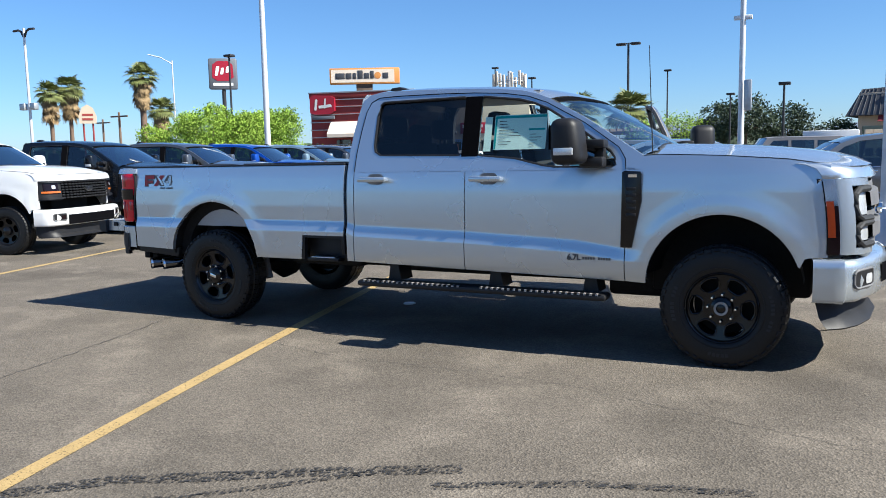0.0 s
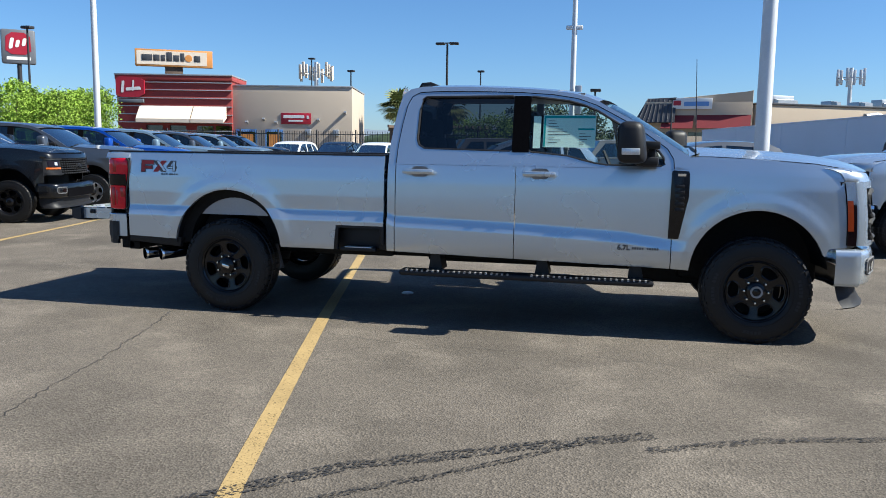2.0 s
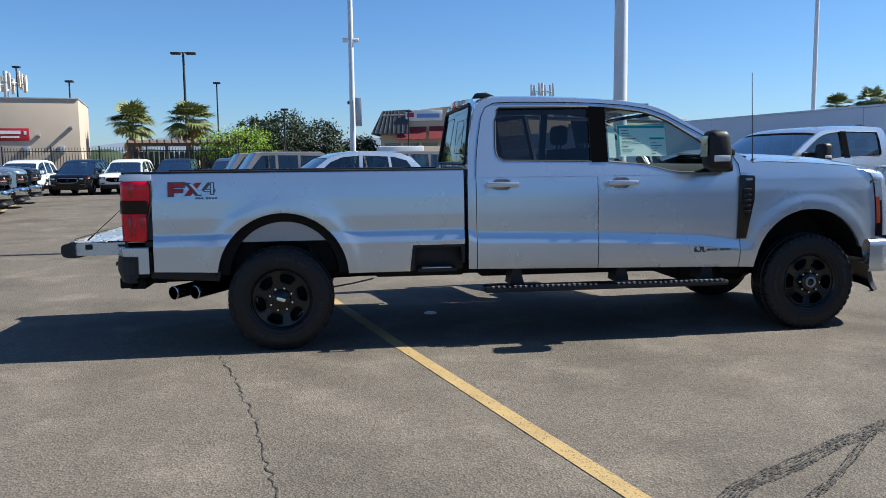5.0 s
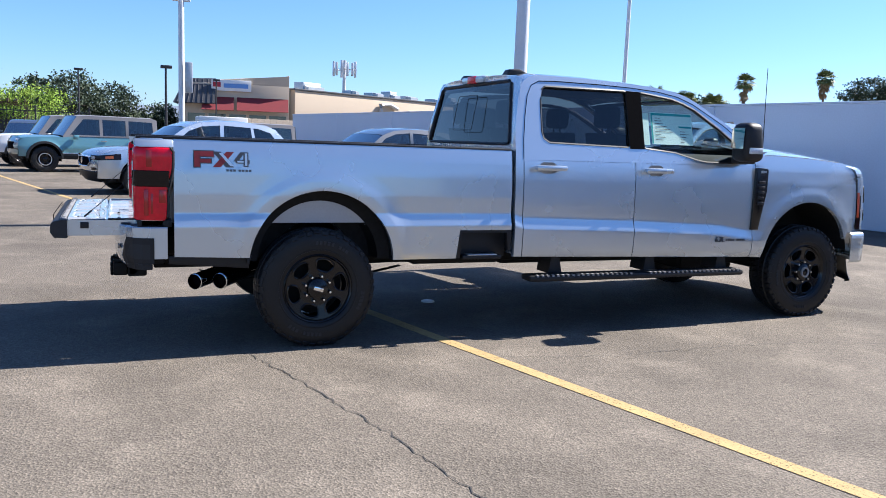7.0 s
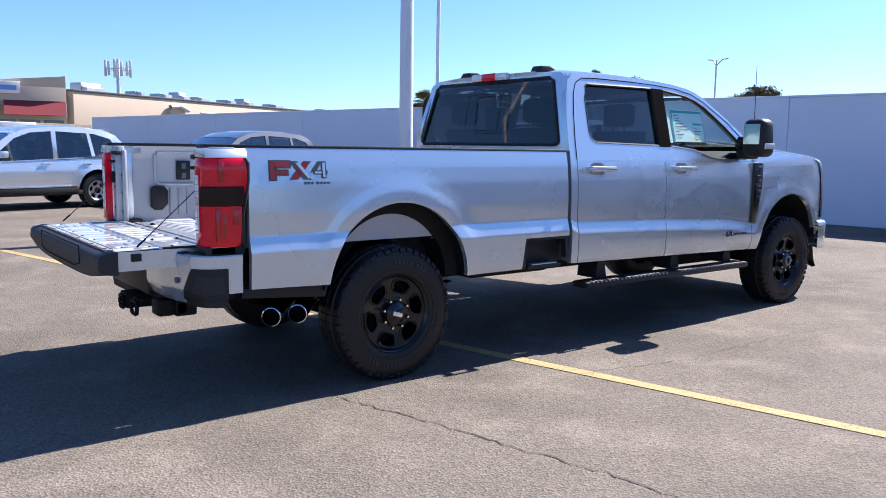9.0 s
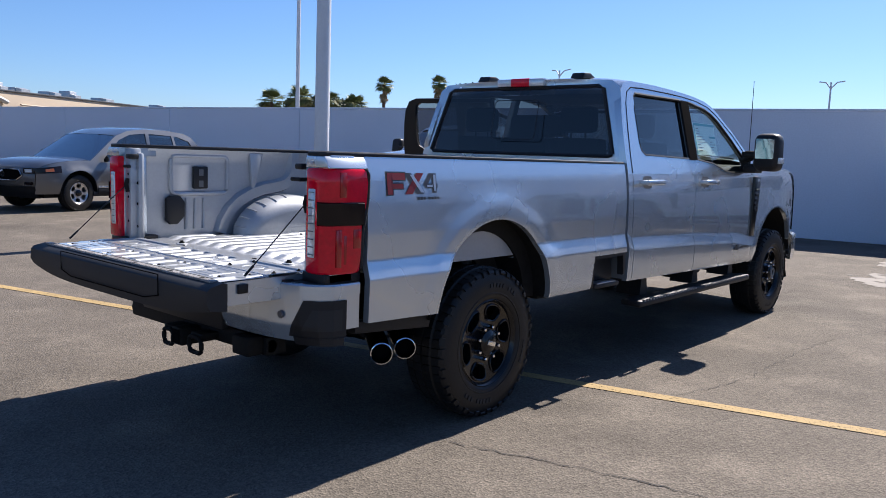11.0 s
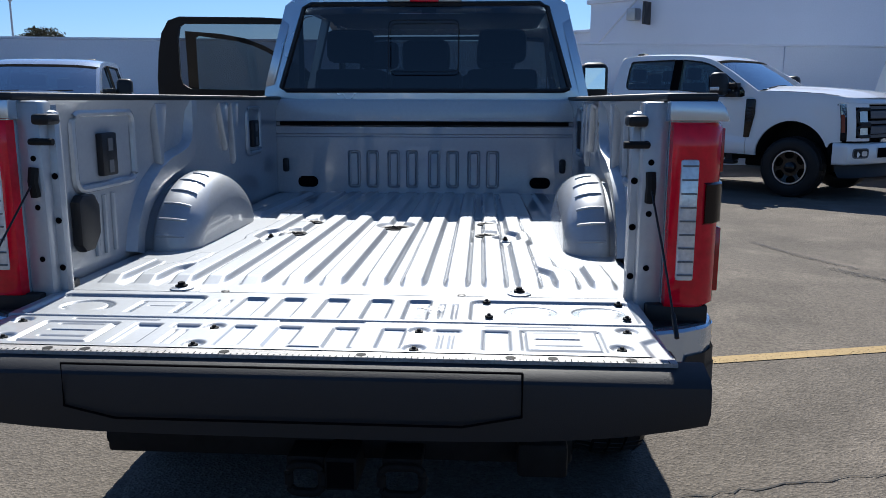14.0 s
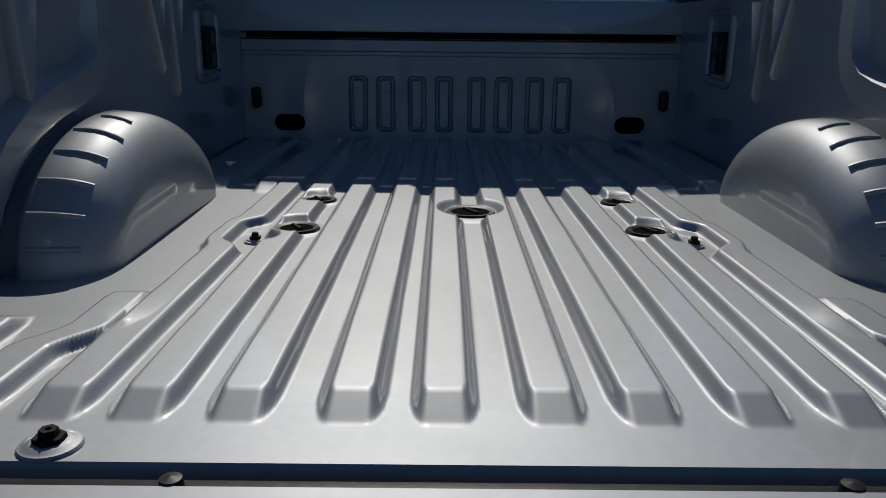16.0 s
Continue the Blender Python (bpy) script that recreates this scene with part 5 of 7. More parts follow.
        gate = part("tailgate", g, skin, T, "lowered silver tailgate with pressed inner panel")
        # black strip added to darken the gap between bed floor and tailgate
        part("gap_shade_strip", box(B(), -1.084, -1.053, -0.78, 0.78, 0.84, 0.870, 0.004), RUBBER, gate)
        us, vs = np.arange(-1.573, -1.086, 0.004), np.arange(-0.784, 0.7841, 0.004)
        uu, vv = np.meshgrid(us, vs, indexing="ij")
        part("gate_inner_panel", pressed_sheet(us, vs, gate_depth(uu, vv), lambda u, v, q: (u, v, zt + 0.012 - q)), coat, gate, angle=70)
        for s in (-1, 1):
            for x, y in ((-1.408, 0.24), (-1.54, 0.241), (-1.385, 0.717), (-1.515, 0.685)) + (((-1.128, 0.393), (-1.27, 0.40), (-1.13, 0.735), (-1.27, 0.735)) if s < 0 else ()):
                z0 = zt + (0.004 if x < -1.33 else 0.006)
                part("gate_screw", lathe(B(), [(0.011, z0), (0.010, z0 + 0.005), (0.005, z0 + 0.005), (0.004, z0 + 0.010), (0, z0 + 0.010)], (x, s * y, 0), "z", 10), CHASSIS, gate)
            part("gate_stop", lathe(B(), [(0.013, zt), (0.011, zt + 0.014), (0, zt + 0.016)], (-1.078, s * 0.325, 0), "z", 12), RUBBER, gate)
            part("hinge_block", box(B(), -1.115, -1.075, *sorted((s * 0.785, s * 0.835)), 0.825, 0.868, 0.006), PLASTIC, gate)
            # cable from the post to the gate
            b = tube(B(), [(-1.15, s * 0.80, 1.19), (-1.30, s * 0.806, 1.055), (-1.47, s * 0.808, 0.90)], 0.0028, 6)
            part("gate_cable", b, RUBBER, gate, "black steel gate cable")
            part("cable_boot", tube(B(), [(-1.43, s * 0.808, 0.936), (-1.475, s * 0.808, 0.896)], 0.0055, 8), RUBBER, gate)
            part("cable_eye", tube(B(), [(-1.142, s * 0.80, 1.15), (-1.152, s * 0.80, 1.19), (-1.142, s * 0.80, 1.225)], 0.013, 8), CHASSIS, gate)
            part("latch", box(B(), -1.26, -1.20, *sorted((s * 0.775, s * 0.79)), 0.80, 0.855, 0.004), PLASTIC, gate)
            part("latch", box(B(), -1.50, -1.45, *sorted((s * 0.79, s * 0.803)), 0.82, 0.86, 0.004), PLASTIC, gate)
        b = B()
        rows = []
        for y in np.linspace(-0.835, 0.835, 25):
            dip = 0.05 * (1 - (y / 0.835) ** 4)
            rows.append([(x, y, z) for x, z in ((-1.575, zt - 0.11), (-1.575, zt + 0.004), (-1.595, zt + 0.008), (-1.655, zt - 0.006), (-1.668, zt - 0.02), (-1.672, zt - 0.07), (-1.655, zt - 0.10 - dip), (-1.60, zt - 0.11 - dip * 0.6))])
        sheet(b, rows)
        for s in (0, -1):
            b.faces.new([v for v in b.verts if abs(v.co.y - (0.835 if s else -0.835)) < 1e-4][:8])
        trim = part("gate_trim", b, GATE_TRIM, gate, "textured black plastic tailgate top trim")
        b = B()
        loop = [(-0.468, zt + 0.005), (0.465, zt + 0.005), (0.465, zt - 0.085), (0.36, zt - 0.109), (-0.35, zt - 0.109), (-0.468, zt - 0.085)]
        tube(b, [(-1.673, y, z) for y, z in loop] + [(-1.673, loop[0][0], loop[0][1])], 0.0028, 5)
        part("step_joint", b, DARK, trim)
        b = box(B(), -1.616, -1.582, -0.78, 0.78, zt + 0.004, zt + 0.0125)
        part("scale_strip", b, DULL_METAL, trim, "dull metal ruler strip")
        tick = {}
        for k in range(118):
            long_ = 0.014 if k % 5 == 0 else 0.007
            if long_ not in tick:
                tick[long_] = part("ruler_mark", box(B(), -1.615, -1.615 + long_, 0, 0.0022, zt + 0.0126, zt + 0.0132), CHASSIS, trim)
                o = tick[long_]
            else:
                o = new("ruler_mark", tick[long_].data)
                o.parent = trim
            o.location.y = -0.765 + 0.013 * k
        for y in (-0.69, -0.532, -0.446, -0.138, 0.151, 0.451, 0.533, 0.70):
            part("strip_screw", disc(B(), (-1.600, y, zt + 0.0135), 0.011, "z", 12), CHASSIS, trim)
    else:
        g = B()
        prism(g, [(-1.15, 0.87), (-1.165, 1.30), (-1.185, 1.40), (-1.12, 1.41), (-1.10, 0.87)], "y", -0.80, 0.80, 0.01)
        gate = part("tailgate", g, coat, T)
        part("gate_handle", box(B(), -1.18, -1.15, -0.12, 0.12, 1.18, 1.25, 0.01), PLASTIC, gate)
    # rear bumper, hitch, exhaust
    plan = [(-1.30, 0.0), (-1.30, 0.60), (-1.285, 0.72), (-1.265, 0.80), (-1.235, 0.88), (-1.19, 0.945), (-1.135, 0.978), (-1.06, 0.988), (-0.985, 0.988)]
    run = [0.0]
    for p, q in zip(plan, plan[1:]):
        run.append(run[-1] + math.hypot(q[0] - p[0], q[1] - p[1]))
    px, py = [p[0] for p in plan], [p[1] for p in plan]
    def shell(s, a, b_, z0, z1, sink=0.0, lean=0.0, name_rows=(0.0, 1.0), n=70):
        """A strip of the bumper's face between two runs along it, sunk by a little; lean slants its first edge."""
        rows = []
        for k in name_rows:
            z = z0 + (z1 - z0) * k
            rows.append([])
            for u in np.linspace(a + lean * (1 - k), b_, n):
                x, y = interp(u, run, px), interp(u, run, py)
                side = interp(u, (run[4], run[6]), (0, 1))
                back = 0.03 * max(0, (0.66 - z) / 0.08)
                rows[-1].append((x + (sink + back) * (1 - side), s * (y - sink * side), z))
        return sheet(B(), rows)
    b = B()
    box(b, -1.25, -1.0, -0.78, 0.78, 0.60, 0.80, 0.01)
    box(b, -1.16, -1.0, -0.92, 0.92, 0.60, 0.80, 0.01)
    bumper = part("rear_bumper", b, CHASSIS, T)
    FINE = tuple(k / 14 for k in range(15))
    pocket, wrap = run[3] + 0.04, run[7]
    for s in (-1, 1):
        b = shell(s, 0.30, run[8], 0.795, 0.838)
        bmesh.ops.solidify(b, geom=b.faces[:], thickness=0.012)
        sheet(b, [[(interp(u, run, px) + q * (1 if interp(u, run, py) < 0.95 else 0.2), s * (interp(u, run, py) - (q * 0.6 if interp(u, run, py) > 0.95 else 0)), z) for u in np.linspace(0.55, run[8], 16)] for q, z in ((0, 0.838), (0.008, 0.845), (0.03, 0.846))])
        part("bumper_top", b, skin, bumper)
        part("bumper_face", shell(s, 0.37, pocket + 0.05, 0.585, 0.797, 0.002, 0.0, FINE), skin, bumper)
        part("bumper_side", shell(s, pocket + 0.02, run[8], 0.64, 0.797, 0.004, 0.0, FINE), skin, bumper)
        part("corner_step", shell(s, pocket + 0.06, wrap - 0.006, 0.608, 0.775, -0.004, -0.085, FINE), PLASTIC, bumper, "black plastic corner step")
        part("step_frame", shell(s, pocket + 0.10, wrap - 0.03, 0.64, 0.735, -0.007, -0.05, FINE), GATE_TRIM, bumper)
        part("park_sensor", lathe(B(), [(0.017, 0.004), (0.016, -0.004), (0, -0.004)], (interp(run[3] - 0.03, run, px) - 0.002, s * 0.79, 0.705), "x", 14), GREY_PLASTIC, bumper)
        b = shell(s, pocket + 0.0, run[7] - 0.02, 0.572, 0.608, -0.008)
        bmesh.ops.solidify(b, geom=b.faces[:], thickness=0.035)
        part("bumper_foot", b, PLASTIC, bumper)
    pad = [(x + 0.028, y - 0.02) for x, y in plan[1:7]] + [(-1.0, 0.95)]
    part("bumper_step", prism(B(), [(x, -y) for x, y in pad[::-1]] + pad, "z", 0.825, 0.8475, 0.003), PLASTIC, bumper, "black plastic bumper step pad")
    part("plate_recess", box(B(), -1.29, -1.22, -0.37, 0.37, 0.56, 0.80, 0.01), PLASTIC, bumper)
    part("chrome_edge", box(B(), -1.304, -1.285, -0.36, 0.36, 0.80, 0.806), ALLOY, bumper)
    b = B()
    box(b, -1.22, -1.10, -0.62, 0.62, 0.47, 0.56, 0.012)
    hitch = part("tow_hitch", b, CHASSIS, T, "black steel receiver hitch")
    part("receiver", box(B(), -1.33, -1.05, -0.075, 0.008, 0.435, 0.525, 0.008), CHASSIS, hitch)
    for y0, y1 in ((0.015, 0.10), (-0.24, -0.135)):
        loop = [(-1.32, y, z) for y, z in rounded(y0, y1, 0.425, 0.50, 0.024, 3)]
        part("chain_loop", tube(B(), loop + loop[:1], 0.012, 8, cap=False), CHASSIS, hitch)
    for y in (0.057, -0.187):
        part("loop_bracket", box(B(), -1.315, -1.15, y - 0.05, y + 0.05, 0.49, 0.52, 0.006), CHASSIS, hitch)
    part("cross_tube", tube(B(), [(-1.19, -0.62, 0.515), (-1.19, 0.62, 0.515)], 0.03, 12), CHASSIS, hitch)
    part("plug_bracket", box(B(), -1.31, -1.22, -0.60, -0.475, 0.475, 0.565, 0.012), CHASSIS, hitch)
    # black sheet over the solid end, as the shaded inside of the receiver
    b = B()
    sheet(b, [[(-1.334, -0.068, z), (-1.334, 0.0, z)] for z in (0.445, 0.515)])
    part("mouth_shade", b, DARK, hitch)
    for s in (-1, 1):
        b = prism(B(), [(-0.98, 0.655), (-0.45, 0.645), (-0.47, 0.56), (-0.98, 0.60)], "y", s * 0.90, s * 0.955, 0.01)
        part("lower_valance", b, PLASTIC, T)
    if hero:
        for x in (-0.66, -0.82):
            b = B()
            p0, p1 = Vector((x + 0.26, -0.64, 0.51)), Vector((x, -0.97, 0.485))
            tube(b, [p0, p1], 0.051, 20, cap=False)
            tube(b, [p1, p1 + (p0 - p1).normalized() * 0.16], 0.044, 20, cap=False)
            tip = part("exhaust_tip", b, DARK_CHROME, T, "dark chrome twin exhaust tip")
            d = (p1 - p0).normalized()
            b = lathe(B(), [(0.047, -0.012), (0.049, 0.0), (0.0535, -0.002), (0.0535, -0.02)], (0, 0, 0), "x", 24)
            bmesh.ops.transform(b, matrix=Matrix.Translation(p1) @ d.to_track_quat("X", "Z").to_matrix().to_4x4(), verts=b.verts)
            part("rolled_lip", b, CHROME, tip)
            # black disc set inside the tip as the pipe's inner shade
            b = disc(B(), (0, 0, 0), 0.0465, "x", 16)
            bmesh.ops.transform(b, matrix=Matrix.Translation(p1 - d * 0.05) @ d.to_track_quat("X", "Z").to_matrix().to_4x4(), verts=b.verts)
            part("bore_shade", b, DARK, tip)
        b = tube(B(), [(0.9, -0.45, 0.55), (-0.2, -0.45, 0.52), (-0.45, -0.52, 0.52), (-0.6, -0.62, 0.51)], 0.045, 10)
        part("exhaust_pipe", b, CHASSIS, T)
    # step behind the cab, filler side
    if hero:
        for s in (-1, 1):
            b = B()
            box(b, 1.03, 1.468, *sorted((s * 0.84, s * 0.90)), 0.60, 0.82, 0.01)
            prism(b, [(1.02, 0.605), (1.06, 0.605), (1.06, 0.80), (1.44, 0.80), (1.44, 0.66), (1.47, 0.66), (1.47, 0.835), (1.04, 0.835), (1.02, 0.815)], "y", s * 0.955, s * 1.0, 0.006)
            box(b, 1.08, 1.40, *sorted((s * 0.90, s * 1.0)), 0.595, 0.625, 0.008)
            st = part("side_step", b, PLASTIC, T, "black plastic bed side step")
            part("step_tread", box(B(), 1.12, 1.36, *sorted((s * 0.93, s * 0.995)), 0.622, 0.632, 0.003), ALLOY, st)


# ---- ground ----
g = B()
sheet(g, [[(x, y, 0.0) for x in (-1800, -60, -20, 0, 20, 60, 1800)] for y in (-1800, -60, -20, 0, 20, 60, 1800)])
ground = tagged(part("ground", g, ASPHALT), "weathered grey-brown asphalt car park", "ground", kind="structure")


def ribbon(pts, w, z=0.004, jag=0.0, seed=1, step=0.12):
    """A flat strip along a line on the ground, with an uneven course if jag is set."""
    rnd = random.Random(seed)
    line = []
    for a, b in zip(pts, pts[1:]):
        a, b = Vector((*a, z)), Vector((*b, z))
        n = max(1, int((b - a).length / step))
        line += [a.lerp(b, i / n) for i in range(n)]
    line.append(Vector((*pts[-1], z)))
    rows = []
    for i, p in enumerate(line):
        d = (line[min(i + 1, len(line) - 1)] - line[max(i - 1, 0)]).normalized()
        nrm = Vector((-d.y, d.x, 0))
        q = p + nrm * rnd.uniform(-jag, jag)
        ww = w * (rnd.uniform(0.35, 1.2) if jag else 1)
        rows.append([q - nrm * ww / 2, q + nrm * ww / 2])
    return sheet(B(), rows)


def mark(name, pts, w, m, label, z=0.004, jag=0.0, seed=1):
    return tagged(part(name, ribbon(pts, w, z, jag, seed), m), label, "road marking" if m is YELLOW else "ground mark", kind="structure")


mark("parking_line", [(3.3, -9.5), (1.80, -4.33), (0.93, -1.0), (0.17, 2.1), (-1.0, 6.8), (-2.1, 11.6), (-4.3, 19.5), (-6.6, 28)], 0.105, YELLOW, "worn yellow painted parking line")
mark("parking_line", [(-3.6, -4.4), (-5.0, 0.27), (-5.8, 3.0), (-6.3, 5.3), (-9.2, 16), (-12.0, 26)], 0.105, YELLOW, "worn yellow painted parking line")
for k, (pts, w) in enumerate((
        ([(-0.48, -1.07), (-0.29, -1.73), (-0.16, -2.27), (-0.04, -2.70), (0.02, -3.07), (0.10, -3.5), (0.3, -4.4)], 0.016),
        ([(1.04, -1.55), (1.92, -1.74), (2.95, -1.72), (3.71, -1.78), (5.4, -2.3)], 0.008),
        ([(-9.5, 7.5), (-6.0, 8.2), (-1.2, 9.4), (3.0, 10.2)], 0.02))):
    tagged(part("crack", ribbon(pts, w * 0.55, 0.004, 0.018, 50 + k, 0.045), CRACK), "thin dark crack in the asphalt", "ground mark", kind="structure")
for k, (pts, w) in enumerate((
        ([(1.30, -5.0), (1.67, -4.59), (1.97, -4.29), (2.23, -4.04), (2.65, -3.81), (2.97, -3.61), (3.64, -3.27)], 0.11),
        ([(2.0, -4.62), (2.37, -4.27), (2.66, -4.05), (2.96, -3.78), (3.3, -3.46)], 0.05),
        ([(3.6, -3.5), (4.2, -3.2), (4.9, -3.0)], 0.07))):
    for q in range(6):
        o = (q - 2.5) / 6 * w
        tagged(part("skid_mark", ribbon([(x + 0.5 * o, y - 0.85 * o) for x, y in pts], w / 6.5, 0.005 + 0.001 * k, 0.004, 60 + 9 * k + q, 0.06), SKID), "dark broken tyre skid mark on the asphalt", "ground mark", kind="structure")
for k, (px, py, rx, ry) in enumerate(((8.15, -1.25, 0.75, 0.42), (10.3, -1.0, 0.55, 0.3))):
    loop = []
    for i in range(40):
        a = math.tau * i / 40
        q = 1 + 0.35 * noise.noise((3 * math.cos(a), 3 * math.sin(a), 5.0 + k))
        loop.append((px + rx * q * math.cos(a), py + ry * q * math.sin(a)))
    tagged(part("concrete_patch", outline(B(), [loop], lambda u, v: (u, v, 0.004)), SMEAR), "pale smeared patch on the asphalt", "ground mark", kind="structure")


crate = thing("small_box", (14.1, -0.85, 0), "small pale cardboard box on the ground by the wall", "box", turn=12)
part("carton", box(B(), -0.16, 0.16, -0.12, 0.12, 0.0, 0.22, 0.008), PALE_TRIM, crate)
for s in (-1, 1):
    part("flap", prism(B(), [(s * 0.12, 0.22), (s * 0.20, 0.27), (s * 0.20, 0.275), (s * 0.12, 0.226)], "x", -0.155, 0.155), PALE_TRIM, crate)


# ---- the silver truck ----
hero = pickup((0, 0, 0), 0, SILVER, "silver crew-cab heavy-duty pickup with lowered tailgate and open far doors", hero=True, open_gate=True)
# badges: plain shapes in their colours
for s in (-1, 1):
    def slab(x0, x1, z0, z1, m, lean=0.0, y=0.0):
        def yy(x, z):
            return s * (half(x, z) + 0.003 + y)
        b = outline(B(), [[(x0, z0), (x1, z0), (x1 + lean, z1), (x0 + lean, z1)]], lambda x, z: (x, yy(x, z), z))
        return part("badge_piece", b, m, hero)
    f = -s                                    # reads forwards on either side
    for a, b_, z0, z1, lean in ((-0.82, -0.785, 1.235, 1.335, 0.0), (-0.785, -0.70, 1.302, 1.335, 0.0), (-0.785, -0.715, 1.262, 1.285, 0.0)):
        slab(a - 0.006, b_ + 0.006, z0 - 0.006, z1 + 0.006, BADGE_GREY, lean)
        slab(a, b_, z0, z1, BADGE_RED, lean, 0.002)
    slab(-0.705, -0.655, 1.235, 1.335, BADGE_RED, 0.085, 0.002)
    slab(-0.622, -0.572, 1.235, 1.335, BADGE_GREY, -0.085, 0.001)
    slab(-0.56, -0.47, 1.262, 1.285, BADGE_GREY)
    slab(-0.51, -0.478, 1.24, 1.335, BADGE_GREY)
    slab(-0.575, -0.545, 1.275, 1.335, BADGE_GREY, 0.045)
    slab(-0.596 - 0.0, -0.572 + 0.0, 1.243, 1.327, ALLOY, -0.072, 0.003)
    slab(-0.502, -0.486, 1.248, 1.328, ALLOY, 0, 0.003)
    slab(-0.55, -0.51, 1.268, 1.279, ALLOY, 0, 0.003)
    for k in range(7):
        slab(-0.62 + 0.022 * k + (0.012 if k > 2 else 0), -0.605 + 0.022 * k + (0.012 if k > 2 else 0), 1.208, 1.222, BADGE_GREY)
    face_y = half(3.455, 0.72) + 0.005
    number = bpy.data.curves.new("badge_number", "FONT")
    number.body, number.size, number.extrude, number.align_x = "6.7L", 0.058, 0.002, "CENTER"
    number.offset = 0.0018
    drawn = new("badge_number", number)
    sign = new("badge_number", bpy.data.meshes.new_from_object(drawn))
    bpy.data.objects.remove(drawn)
    sign.data.materials.append(BADGE_GREY)
    sign.parent = hero
    taper = math.degrees(math.atan((half(3.51, 0.72) - half(3.40, 0.72)) / 0.11))
    sign.matrix_basis = pose(3.455, s * face_y, 0.700, 90, 0, -taper if s < 0 else 180 + taper)
    for k in range(11):
        if k != 5:
            slab(3.52 + 0.019 * k, 3.534 + 0.019 * k, 0.706, 0.724, BADGE_GREY)
# price sheet in the front door window
def stick(x0, x1, z0, z1, m, out=0.0):
    b = outline(B(), [[(x0, z0), (x1, z0), (x1, z1), (x0, z1)]], lambda x, z: (x, -(half(x, z) - 0.036 + out), z))
    return part("sheet_part", b, m)
st = stick(2.78, 3.20, 1.50, 1.76, PAPER)
st.name = "price_sheet"
tagged(st, "printed white and teal price sheet in the door window", "sticker")
rnd = random.Random(4)
def ink(x0, x1, z0, z1, m=TEAL_INK):
    o = stick(x0, x1, z0, z1, m, 0.002)
    o.name, o.parent = "printed_bar", st
ink(2.785, 2.80, 1.505, 1.755)
ink(2.80, 3.195, 1.735, 1.755)
ink(3.06, 3.19, 1.64, 1.655)
for k in range(9):
    ink(2.82, 2.86 + rnd.random() * 0.15, 1.535 + 0.022 * k, 1.540 + 0.022 * k, BADGE_GREY)
    if k < 5:
        ink(3.07, 3.10 + rnd.random() * 0.08, 1.52 + 0.022 * k, 1.525 + 0.022 * k, BADGE_GREY)
ink(2.70, 2.76, 1.49, 1.75, PAPER)
scrap = sheet(B(), [[(-1.27 + 0.009 * i + 0.006 * noise.noise((i, j, 2.0)), -0.285 + 0.009 * j + 0.008 * noise.noise((i * 0.7, j * 0.7, 5.0)), 0.886 + 0.012 * abs(noise.noise((i * 0.6, j * 0.6, 8.0)))) for j in range(9 - i // 3)] + [(-1.27 + 0.009 * i, -0.285 + 0.009 * (8 - i // 3) + 0.004, 0.886)] * (i // 3) for i in range(8)])
tagged(part("film_scrap", scrap, FILM, angle=20), "torn crumpled clear film on the lowered tailgate", "plastic film")
# small flat pale disc on the ground under the truck
lid = lathe(B(), [(0.062, 0.0), (0.06, 0.008), (0.05, 0.012), (0.0, 0.013)], (1.33, 0.31, 0.004), "z", 20)
tagged(part("pale_disc", lid, SIGN_WHITE), "flat pale disc on the asphalt", "lid")


# ---- vehicles round about ----
F150 = dict(style="light", scale=0.96, cut=0.79, group="parked pickups nose to the aisle")
ROW = 15.5
for (x, y), coat, rim, text, low in (
        ((-10.62, 1.67), WHITE, RIM_BLACK, "white pickup with black mesh grille parked in a row", None),
        ((-11.15, 4.98), BLACK_PAINT, RIM_BLACK, "black pickup with black wheels and black bumper", None),
        ((-11.85, 8.28), GREY_PAINT, ALLOY, "dark grey pickup in the parked row", CHROME),
        ((-12.55, 11.58), BLUE_PAINT, RIM_BLACK, "bright blue pickup in the parked row", None),
        ((-13.25, 14.88), STEEL_PAINT, ALLOY, "pale steel-blue pickup in the parked row", CHROME),
        ((-13.95, 18.18), GREY_PAINT, ALLOY, "dark grey pickup in the parked row", CHROME),
        ((-14.65, 21.48), STEEL_PAINT, ALLOY, "pale steel-blue pickup in the parked row", CHROME),
        ((-15.35, 24.78), BLACK_PAINT, ALLOY, "black pickup in the parked row", CHROME)):
    pickup((x, y, 0), ROW, coat, text, rim=rim, lower=low, **F150)
pickup((10.72, 6.9, 0), 180 + ROW, SILVER, "silver pickup parked backed to the white wall", style="light", scale=1.0, cut=0.79, rim=ALLOY, lower=CHROME)
TREMOR = dict(cut=0.41, rim=RIM_BLACK, scale=1.07, group="white heavy-duty pickups by the wall")
for x, y in ((12.55, -2.3), (13.0, -6.9)):
    tr_ = pickup((x, y, 0), 226.6, WHITE, "white crew-cab heavy-duty pickup parked at a slant by the wall", **TREMOR)
    for s in (-1, 1):
        for wx in (0, WB - 0.41):
            part("rim_ring", lathe(B(), [(0.232, s * 0.985), (0.232, s * 0.992), (0.215, s * 0.992), (0.215, s * 0.985)], (wx, 0, HUB), "y", 32), ALLOY, tr_)
        for k in range(6):
            part("lettering", box(B(), -0.84 + 0.062 * k, -0.79 + 0.062 * k, *sorted((s * 0.98, s * 0.992)), 1.24, 1.275), BADGE_GREY, tr_)


